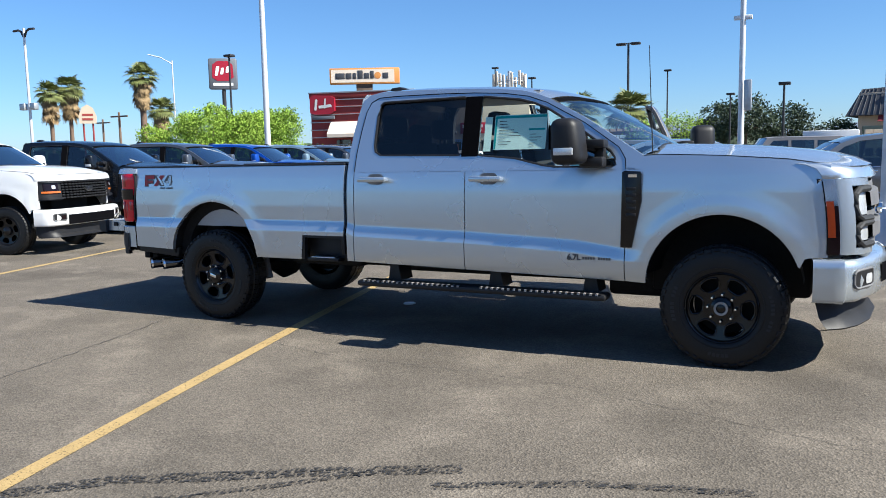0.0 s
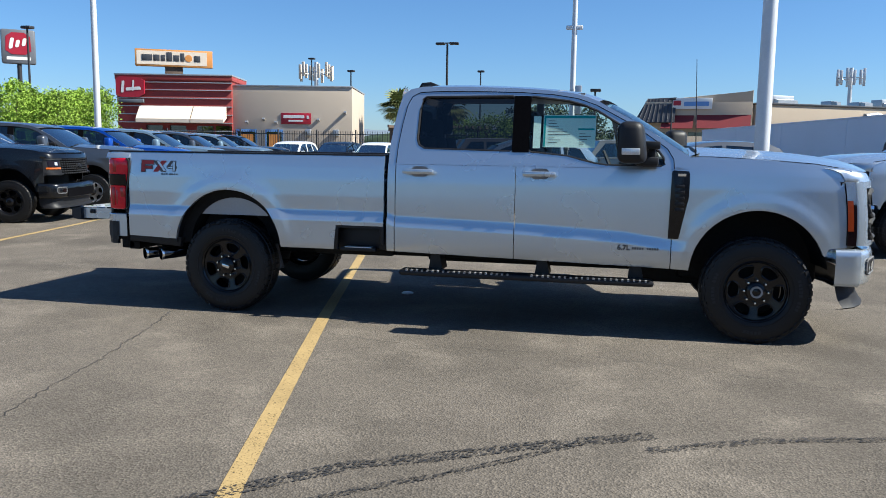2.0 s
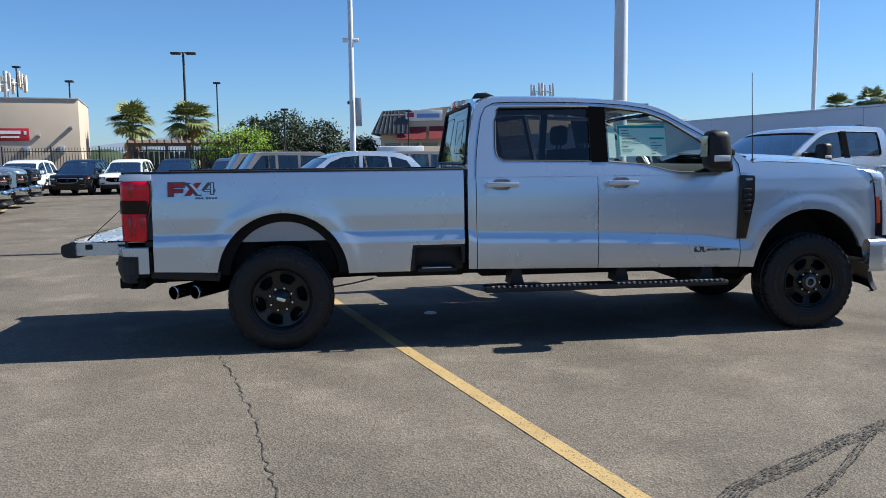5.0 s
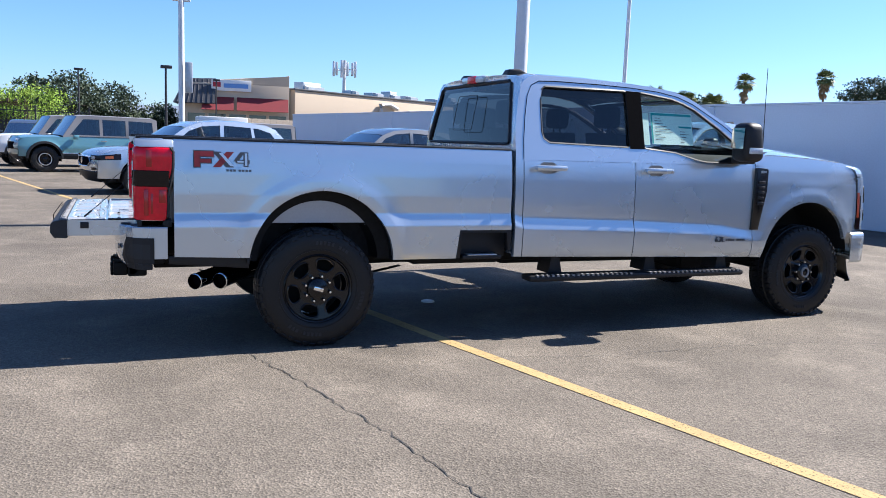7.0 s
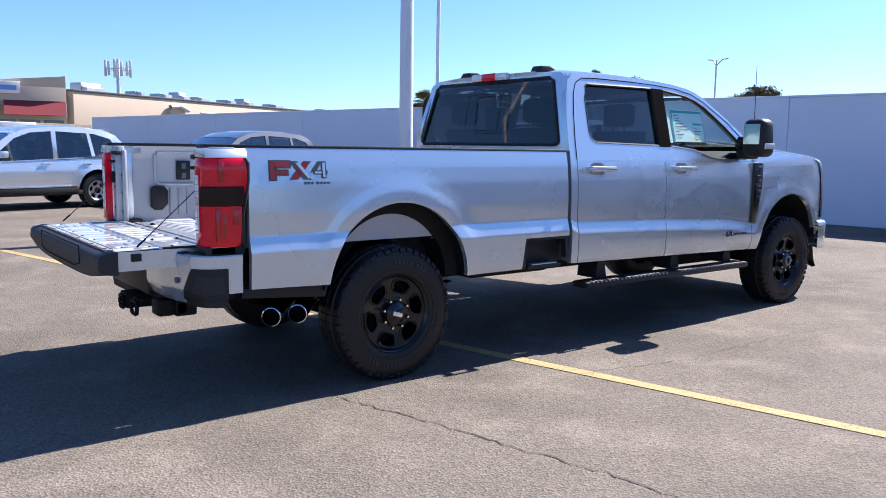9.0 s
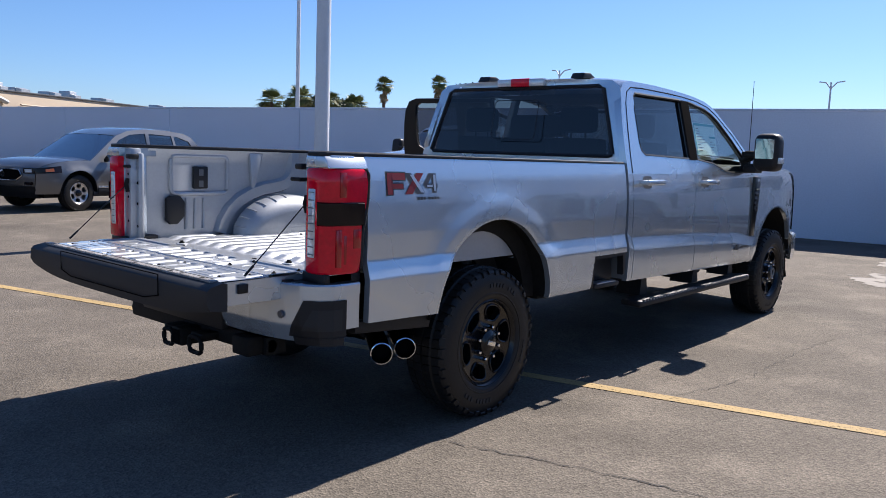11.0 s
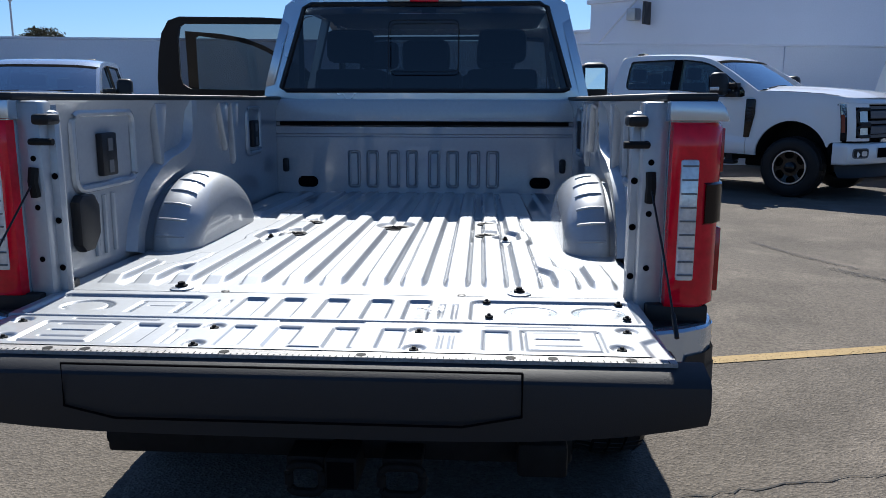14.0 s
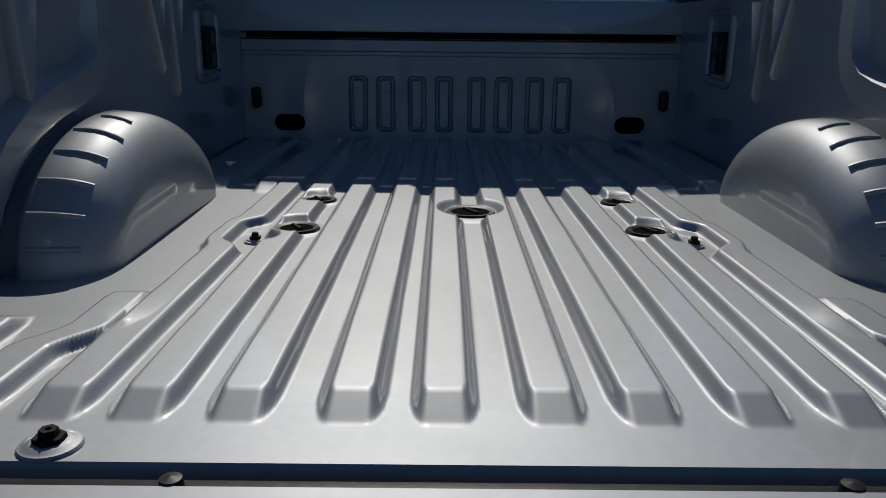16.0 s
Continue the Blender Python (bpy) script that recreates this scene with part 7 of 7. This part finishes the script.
part("parapet", prism(B(), [(3.2, 5.2), (10.4, 5.2), (10.4, 6.1), (9.9, 6.0), (3.2, 5.5)], "y", 0.0, 0.4, 0.02), STUCCO_TAN, C)
b = sheet(B(), [[(-0.9, -0.9, 3.5), (3.1, -0.9, 3.5)], [(0.2, 0.3, 5.5), (3.1, 0.3, 5.6)]])
sheet(b, [[(-0.9, -0.9, 3.5), (-0.9, 8, 3.5)], [(0.2, 0.3, 5.5), (0.2, 8, 5.5)]])
mr = part("mansard_roof", thick(b, 0.08), ROOF_DARK, C)
for k in range(8):
    x = -0.5 + 0.48 * k
    part("standing_seam", tube(B(), [(x, -0.92, 3.55), (max(x, 0.25 + 0.3 * k), 0.26, 5.52)], 0.03, 6), ROOF_DARK, mr)
sg = part("shop_sign", box(B(), 2.7, 6.6, -0.2, 0.0, 4.6, 5.5, 0.02), SIGN_WHITE, C, "pale blue and white shop sign")
part("sign_stroke", box(B(), 3.9, 6.3, -0.22, -0.202, 4.85, 5.2), SIGN_BLUE, sg)
part("sign_stroke", box(B(), 2.85, 3.6, -0.22, -0.202, 4.9, 5.3), SIGN_RED, sg)
for x0, x1 in ((1.8, 4.9), (5.2, 10.3)):
    part("awning", thick(sheet(B(), [[(x, y, z) for x in (x0, x1)] for y, z in ((-0.05, 4.1), (-1.1, 3.0))]), 0.03), MAROON, C, "maroon canvas awning")
for x in (0.4, 2.4, 4.4, 6.4, 8.4):
    part("shop_window", box(B(), x, x + 1.7, -0.04, 0.02, 0.4, 2.7), FAR_GLASS, C)
C2 = thing("strip_mall_wing", (17.4, 83.6, 0), "long tan stucco side wing with roof units", "building", turn=30)
C2.matrix_basis = C2.matrix_basis @ Matrix.Diagonal((1.38, 1.38, 1.14, 1))
part("wall", box(B(), 0, 64, 0, 14, 0, 5.75, 0.02), STUCCO_TAN, C2)
part("coping", box(B(), -0.1, 64.1, -0.1, 14.1, 5.75, 5.93, 0.02), ROOF_DARK, C2)
part("pipe_run", tube(B(), [(14, -0.15, 4.6), (40, -0.15, 4.6)], 0.09, 8), STUCCO_TAN, C2)
part("vent_duct", tube(B(), [(10, -0.3, 4.3), (10, -0.3, 5.0), (11.2, -0.25, 5.15), (12.3, -0.25, 4.7)], 0.22, 10), GALV, C2)
for k, x in enumerate((4.5, 10.5, 13.5, 16, 18.5, 23, 26, 31, 42, 50, 57)):
    hv = thing("roof_unit", (17.4 + 1.38 * (x * math.cos(radians(30)) - 4 * math.sin(radians(30))), 83.6 + 1.38 * (x * math.sin(radians(30)) + 4 * math.cos(radians(30))), 6.55), "grey metal roof air unit", "air conditioner", "roof units", turn=30, scale=1.3)
    w_ = (3.2, 0.9, 1.6, 1.6, 2.0, 1.6, 1.6, 2.4, 1.6, 2.6, 3.0)[k]
    part("unit_case", box(B(), 0, w_ * 0.7, 0, 1.3, 0, 0.85 if k % 3 else 1.15, 0.05), GALV, hv)
    part("unit_hood", prism(B(), [(0, 0.3), (-0.6, 0.2), (-0.6, 0.7), (0, 0.84)], "x", 0.1, w_ * 0.7 - 0.1), GALV, hv)
R_ = thing("white_building", (23.0, -3.4, 0), "white painted building behind the boundary wall", "building", turn=-130.5)
part("wall", box(B(), 0, 22, 0, 14, 0, 4.35, 0.02), STUCCO_WHITE, R_)
part("parapet_cap", box(B(), -0.1, 22.1, -0.1, 14.1, 4.35, 4.48, 0.02), STUCCO_WHITE, R_)
part("wall_fixture", box(B(), 1.5, 1.8, -0.35, 0, 3.75, 4.1, 0.03), GALV, R_)
part("fixture_shield", box(B(), 2.1, 2.16, -0.45, -0.05, 3.6, 4.25, 0.01), POLE_DARK, R_)
part("brace_pipe", tube(B(), [(0.2, -0.9, 2.4), (1.7, -0.05, 4.4)], 0.03, 6), POLE_GREY, R_)
part("low_wing", box(B(), -1.3, 0.0, 1.0, 12, 0, 3.6, 0.02), STUCCO_WHITE, R_)
part("wing_cap", box(B(), -1.4, 0.0, 0.9, 12.1, 3.6, 3.7, 0.02), STUCCO_WHITE, R_)


# ---- poles and lamps ----
def pole(x, y, h, r0, r1, m, label, name="light_pole"):
    P = thing(name, (x, y, 0), label, "lamp post")
    part("shaft", lathe(B(), [(r0, 0), (r0 * 0.97, 0.5), (r1, h)], (0, 0, 0), "z", 16), m, P)
    part("base", lathe(B(), [(r0 * 2.0, 0), (r0 * 2.0, 0.5), (r0 * 1.9, 0.55), (r0, 0.56)], (0, 0, 0), "z", 20), STUCCO_WHITE, P)
    return P


pole(5.74, 7.2, 12, 0.135, 0.10, POLE_GREY, "tall pale grey steel light pole in the car park")
p2 = pole(1.2, 27.6, 14, 0.13, 0.09, POLE_GREY, "tall pale grey steel light pole with cameras")
part("camera_box", box(B(), -0.35, 0.35, -0.08, 0.08, 6.55, 6.72, 0.03), SIGN_WHITE, p2)
part("camera_box", box(B(), 0.12, 0.4, -0.3, -0.1, 3.0, 4.2, 0.03), GALV, p2)
pole(26.4, 33.7, 15, 0.13, 0.10, POLE_GREY, "tall pale grey steel light pole beyond the wall")
pole(-15.8, 19.1, 12, 0.13, 0.09, POLE_GREY, "tall pale grey steel light pole behind the parked row")
p = pole(-11.6, 60.5, 10.4, 0.12, 0.09, POLE_DARK, "dark twin-head car park lamp")
for s in (-1, 1):
    part("lamp_head", box(B(), *sorted((s * 0.2, s * 1.0)), -0.25, 0.25, 10.24, 10.44, 0.07), POLE_DARK, p)
part("lamp_arm", tube(B(), [(-0.4, 0, 10.4), (0.4, 0, 10.4)], 0.04, 6), POLE_DARK, p)
for x, y, h in ((-10.6, 71.4, 9.0), (1.55, 44.5, 5.2), (-3.9, 63.6, 6.0), (-29.0, 73, 10.6), (-33.4, 36.8, 8.6), (8.0, 76, 6.6), (-22.2, 66, 8.6)):
    p = pole(x, y, h, 0.09, 0.06, POLE_DARK, "dark single-head car park lamp")
    part("lamp_head", box(B(), -0.3, 0.35, -0.25, 0.25, h - 0.05, h + 0.12, 0.04), POLE_DARK, p)
p = pole(-39.4, 25.7, 9.6, 0.10, 0.07, POLE_GREY, "grey pole with two lamps and floodlights")
for s in (-1, 1):
    part("lamp_head", tube(B(), [(s * 0.05, 0, 9.1), (s * 0.25, 0, 9.42), (s * 0.5, 0, 9.52), (s * 0.95, 0, 9.5)], 0.07, 6), POLE_DARK, p)
    part("floodlight", box(B(), *sorted((s * 0.25, s * 0.7)), -0.2, 0.1, 4.75, 5.15, 0.03), GALV, p)
p = pole(-66, 63.6, 13.2, 0.11, 0.07, POLE_GREY, "tall grey street lamp with curved arm")
part("lamp_arm", tube(B(), [(0, 0, 12.8), (-0.9, -0.8, 13.5), (-2.0, -1.7, 13.85)], 0.06, 6), POLE_GREY, p)
for x, y, h in ((68.6, 43.2, 10.6), (81.3, -1.1, 11.1), (78, 19, 9.5)):
    p = pole(x, y, h, 0.11, 0.08, POLE_GREY, "grey street lamp with two raised arms")
    for s in (-1, 1):
        part("lamp_arm", tube(B(), [(0, 0, h - 0.6), (0.2, s * 0.5, h), (0.3, s * 1.15, h + 0.1)], 0.06, 6), POLE_GREY, p)
for x, y, k_, h, w_ in ((-63.0, 160.0, 2.2, 9.0, 3.2), (63.9, 235.0, 2.6, 9.6, 2.6)):
    A = thing("antenna_mast", (x, y, 0), "phone mast with ring of pale panel antennas", "antenna", scale=k_)
    part("mast", lathe(B(), [(0.25, 0), (0.2, h)], (0, 0, 0), "z", 10), POLE_GREY, A)
    for k in range(12):
        a = math.tau * k / 12
        u, v = w_ / 2 * math.cos(a), w_ / 2 * math.sin(a)
        part("panel_antenna", box(B(), u - 0.13, u + 0.13, v - 0.08, v + 0.08, h - 1.9 + 0.2 * (k % 3), h - 0.5 + 0.2 * (k % 3), 0.02), AWNING if x < 0 else POLE_GREY, A)
    part("antenna_ring", tube(B(), [(w_ / 2 * 0.93 * math.cos(math.tau * k / 16), w_ / 2 * 0.93 * math.sin(math.tau * k / 16), h - 1.1) for k in range(17)], 0.05, 6), GALV, A)
for x, y in ((-57, 66), (-62, 52), (-74, 60)):
    p = thing("utility_pole", (x, y, 0), "brown wooden utility pole with crossarm", "utility pole")
    part("shaft", lathe(B(), [(0.16, 0), (0.11, 6.6)], (0, 0, 0), "z", 8), BARK, p)
    part("crossarm", box(B(), -1.2, 1.2, -0.06, 0.06, 6.1, 6.25), BARK, p)
PG = thing("pergola", (-13.9, 50.7, 0), "dark timber pergola with overhanging rafters", "pergola", turn=5)
part("beam", box(B(), 0, 7.5, 0, 0.15, 2.7, 2.95), WOOD, PG)
for k in range(16):
    part("rafter", box(B(), 0.1 + 0.48 * k, 0.2 + 0.48 * k, -0.8, 2.2, 2.95, 3.15), WOOD, PG)
for k in range(4):
    part("post", box(B(), 0.1 + 2.4 * k, 0.3 + 2.4 * k, 0, 0.2, 0, 2.7), WOOD, PG)
for k in range(22):
    part("slat", box(B(), 0.05 + 0.34 * k, 0.31 + 0.34 * k, 0.22, 0.27, 0, 2.35), POLE_DARK, PG)


# ---- trees ----
def leaves(crown, count, size, seed, droop=0.0):
    """Small leaf faces scattered in clumps through a crown of ellipsoids (x, y, z, rx, ry, rz)."""
    rng = np.random.default_rng(seed)
    verts, faces = [], []
    vol = np.array([c[3] * c[4] * c[5] for c in crown]) ** 0.67
    for c, share in zip(crown, vol / vol.sum()):
        n = int(count * share)
        clumps = max(6, n // 26)
        d = rng.normal(size=(clumps, 3))
        d /= np.linalg.norm(d, axis=1)[:, None]
        cc = np.array(c[:3]) + d * np.array(c[3:]) * (0.45 + 0.55 * rng.random((clumps, 1)) ** 0.5)
        pick_ = cc[rng.integers(0, clumps, n)] + rng.normal(size=(n, 3)) * 0.16 * np.array(c[3:])
        for p in pick_:
            a, b = rng.normal(size=3), rng.normal(size=3)
            a /= np.linalg.norm(a)
            b -= a * (a @ b)
            b /= np.linalg.norm(b)
            a, b = a * size * rng.uniform(0.6, 1.3), b * size * rng.uniform(0.35, 0.7)
            i = len(verts)
            verts += [p - a, p + b, p + a, p - b]
            faces.append((i, i + 1, i + 2, i + 3))
    return verts, faces


def tree(x, y, crown, trunk_h, r, leaf_m, count, size, label, seed):
    T = thing("tree", (x, y, 0), label, "tree")
    b = B()
    tube(b, [(0, 0, 0), (0.1 * r, 0.2 * r, trunk_h * 0.5), (0.4 * r, 0, trunk_h)], r, 10, r * 0.6)
    for c in crown:
        tube(b, [(0.3 * r, 0, trunk_h * 0.9), ((c[0]) * 0.5, c[1] * 0.5, (trunk_h + c[2]) / 2), c[:3]], r * 0.5, 6, r * 0.12)
    part("trunk", b, BARK, T)
    me = bpy.data.meshes.new("crown")
    me.from_pydata(*[[tuple(map(float, v)) for v in leaves(crown, count, size, seed)[0]], [], leaves(crown, count, size, seed)[1]])
    me.materials.append(leaf_m)
    o = new("crown", me)
    o.parent = T
    return T


def palm(x, y, h, spread, label, seed, dry=0.4, r=0.22):
    rnd = random.Random(seed)
    T = thing("palm_tree", (x, y, 0), label, "palm tree")
    part("trunk", tube(B(), [(0, 0, 0), (0.05, 0.03, h * 0.5), (0.1, 0.0, h - spread * 0.3)], r, 10, r * 0.8), BARK, T)
    for dead in (False, True):
        verts, faces = [], []
        for k in range(58 if not dead else int(60 * dry)):
            a = rnd.uniform(0, math.tau)
            up = rnd.uniform(-0.45, 1.35) if not dead else rnd.uniform(-1.5, -0.5)
            L = spread * rnd.uniform(0.8, 1.05) * (0.8 if dead else 1)
            p = Vector((0.1, 0, h - spread * 0.35 - (rnd.uniform(0, spread * 1.0) if dead else 0)))
            d = Vector((math.cos(a) * math.cos(up), math.sin(a) * math.cos(up), math.sin(up)))
            line = []
            for i in range(6):
                line.append(p.copy())
                p = p + d * L / 5
                d = (d + Vector((0, 0, -0.13))).normalized()
            # a fan of leaflets at the frond's end
            side = d.cross(Vector((0, 0, 1))).normalized()
            tip, base = line[-1], line[2]
            ax = (tip - base)
            nrm = side.cross(ax).normalized()
            i0 = len(verts)
            for i, q in enumerate(line[:3]):
                verts += [q - side * 0.02, q + side * 0.02]
            for i in range(2):
                faces.append((i0 + 2 * i, i0 + 2 * i + 1, i0 + 2 * i + 3, i0 + 2 * i + 2))
            for j in range(13):
                t = (j - 6) / 6
                dirn = (ax * math.cos(t * 1.25) + side * ax.length * math.sin(t * 1.25)).normalized()
                ln = ax.length * (1 - 0.25 * abs(t)) * rnd.uniform(0.85, 1.1)
                mid = base + dirn * ln * 0.6 + nrm * 0.03
                end = base + dirn * ln + Vector((0, 0, -0.18 * ln))
                w_ = 0.05 * spread / 1.5
                sd = dirn.cross(nrm).normalized() * w_
                i1 = len(verts)
                verts += [base, mid - sd, mid + sd, end]
                faces += [(i1, i1 + 1, i1 + 3, i1 + 2)]
        me = bpy.data.meshes.new("fronds")
        me.from_pydata([tuple(v) for v in verts], [], faces)
        me.materials.append(PALM_DRY if dead else PALM_LEAF)
        o = new("dry_fronds" if dead else "fronds", me)
        o.parent = T
    return T


palm(-16.4, 62.0, 5.6, 2.6, "green fan palm behind the iron fence", 1, 0.15)
palm(-10.8, 57.2, 5.5, 2.5, "green fan palm beside the pergola", 2, 0.15)
palm(-65.2, 46.5, 8.9, 1.9, "tall fan palm with brown skirt", 3, 0.9)
palm(-65.7, 49.1, 9.6, 2.0, "tall fan palm with brown skirt", 4, 0.9)
palm(-50.2, 44.3, 9.4, 1.8, "fan palm with long brown skirt", 5, 1.6, 0.3)
palm(-49.9, 46.0, 6.6, 1.7, "short shaggy fan palm", 6, 1.4, 0.3)
palm(60.7, 61.3, 9.3, 1.4, "slim distant palm over the wall", 7, 0.3)
palm(117.0, 102.8, 16.0, 2.4, "slim distant palm beside a broad tree", 8, 0.3)
for k, (x, y, h) in enumerate(((54, 73, 7.4), (56.5, 71, 7.9), (59, 69, 7.6), (61, 66.5, 7.2))):
    palm(x, y, h, 2.2, "bushy palm beyond the wall", 20 + k, 0.6)
tree(-27.4, 28.0, [(0, 0, 3.2, 1.7, 1.7, 1.1), (-1.5, -0.9, 2.7, 1.3, 1.3, 0.9), (1.6, 1.1, 3.1, 1.4, 1.4, 1.0), (0.5, 0.3, 4.2, 0.7, 0.7, 0.5), (-0.9, -0.5, 3.65, 0.8, 0.8, 0.5), (1.9, 1.3, 3.7, 0.7, 0.7, 0.5), (-2.6, -1.6, 2.9, 0.8, 0.8, 0.6), (0, 0, 2.0, 2.6, 2.6, 0.7)], 1.6, 0.16, LEAF, 26000, 0.07, "bright green spreading tree behind the parked row", 11)
tree(-26.5, 31.6, [(0, 0, 3.2, 1.6, 1.6, 1.1), (1.0, 0.5, 3.3, 1.2, 1.2, 1.0), (-1.7, -1.4, 2.9, 1.3, 1.3, 0.9), (0.3, 0.2, 3.95, 0.7, 0.7, 0.5), (-1.2, -0.9, 3.6, 0.7, 0.7, 0.5), (1.4, 0.7, 4.1, 0.6, 0.6, 0.5), (0, 0, 2.0, 2.4, 2.4, 0.7)], 1.6, 0.16, LEAF, 24000, 0.07, "bright green spreading tree behind the parked row", 12)
tree(-6.4, 51.8, [(0, 0, 2.8, 2.6, 1.8, 1.2), (-2.0, 0, 2.6, 1.4, 1.4, 1.0)], 1.2, 0.12, LEAF, 5000, 0.07, "airy pale green desert tree by the fence", 14)
for k, (x, y, z, w_) in enumerate(((-10.2, 101.7, 7.2, 2.2), (-5.4, 88, 7.3, 2.6), (-1.4, 92, 6.2, 2.6), (3.5, 95, 4.6, 2.2), (-14, 105, 5.4, 3.0), (8.5, 88, 5.2, 2.2), (11.5, 98, 6.2, 1.8))):
    tree(x, y, [(0, 0, z - w_ * 0.75, w_, w_, w_ * 0.8), (w_ * 0.6, 0, z - w_ * 1.3, w_ * 0.7, w_ * 0.7, w_ * 0.6), (-w_ * 0.7, 0, z - w_ * 1.4, w_ * 0.7, w_ * 0.7, w_ * 0.6)], z * 0.5, 0.2, LEAF_DARK, 5200, 0.17, "dark green distant tree beyond the fence", 30 + k)
tree(245.0, 200.0, [(0, 0, 25.6, 7.6, 7.6, 3.6), (4.6, -4.0, 24.0, 5.4, 5.4, 3.2), (-5.0, 3.8, 23.0, 4.6, 4.6, 3.0), (1.0, 0, 20.2, 7.4, 7.4, 2.2)], 18.0, 0.7, LEAF_DARK, 7000, 0.42, "broad olive-green tree beyond the wall", 41)
tree(82.0, 95.4, [(0, 0, 8.3, 3.4, 3.4, 1.6), (3.2, -1.8, 7.8, 2.6, 2.6, 1.5), (-3.4, 2.5, 8.2, 2.8, 2.8, 1.6)], 5.5, 0.3, LEAF_DARK, 5000, 0.24, "dense dark tree beyond the wall", 42)
tree(66.3, -2.8, [(0, 0, 6.6, 1.6, 1.6, 1.0), (0, -1.5, 6.2, 1.2, 1.2, 0.9)], 4.5, 0.25, LEAF_DARK, 1400, 0.2, "dark tree behind the white building", 43)
tree(135.0, 78.0, [(0, 0, 11.8, 3.2, 3.2, 1.7), (0, 3.6, 11.0, 2.4, 2.4, 1.5)], 8.5, 0.35, LEAF_BROWN, 3600, 0.26, "brownish tree beyond the wall", 44)
# low shrubs and far roofs along the horizon
hz = B()
for k in range(40):
    a = radians(62 + 3.4 * k)
    d = 150 + 30 * ((k * 7) % 5)
    x, y = d * math.cos(a), d * math.sin(a)
    w_, h = 14 + (k * 5) % 9, 2.6 + ((k * 11) % 7) * 0.35
    bmesh.ops.create_icosphere(hz, subdivisions=2, radius=1.0, matrix=Matrix.Translation((x, y, h * 0.35)) @ Matrix.Diagonal((w_ * 0.6, w_ * 0.5, h, 1)))
for v in hz.verts:
    v.co += Vector(noise.noise_vector(v.co * 0.35)) * 1.1
tagged(part("far_trees", hz, LEAF_DARK), "low dark line of distant trees", "trees", kind="stuff")
# ridge of hills
ridge = B()
rows = [[], []]
for k in range(121):
    a = radians(30 + k * 1.25)
    d = 1700
    h = 52 + 26 * noise.noise((k * 0.11, 3.0, 0.0)) + 14 * noise.noise((k * 0.37, 9.0, 0.0)) + 6 * noise.noise((k * 1.1, 1.0, 0.0))
    h *= interp(math.degrees(a), (30, 60, 85, 97, 106, 125, 180), (0.35, 0.7, 1.0, 1.3, 0.8, 0.6, 0.45))
    rows[0].append((d * math.cos(a), d * math.sin(a), -5))
    rows[1].append((d * 1.06 * math.cos(a), d * 1.06 * math.sin(a), h))
tagged(part("hills", sheet(ridge, rows), HILL), "pale hazy blue-grey desert hills", "hills", kind="structure")
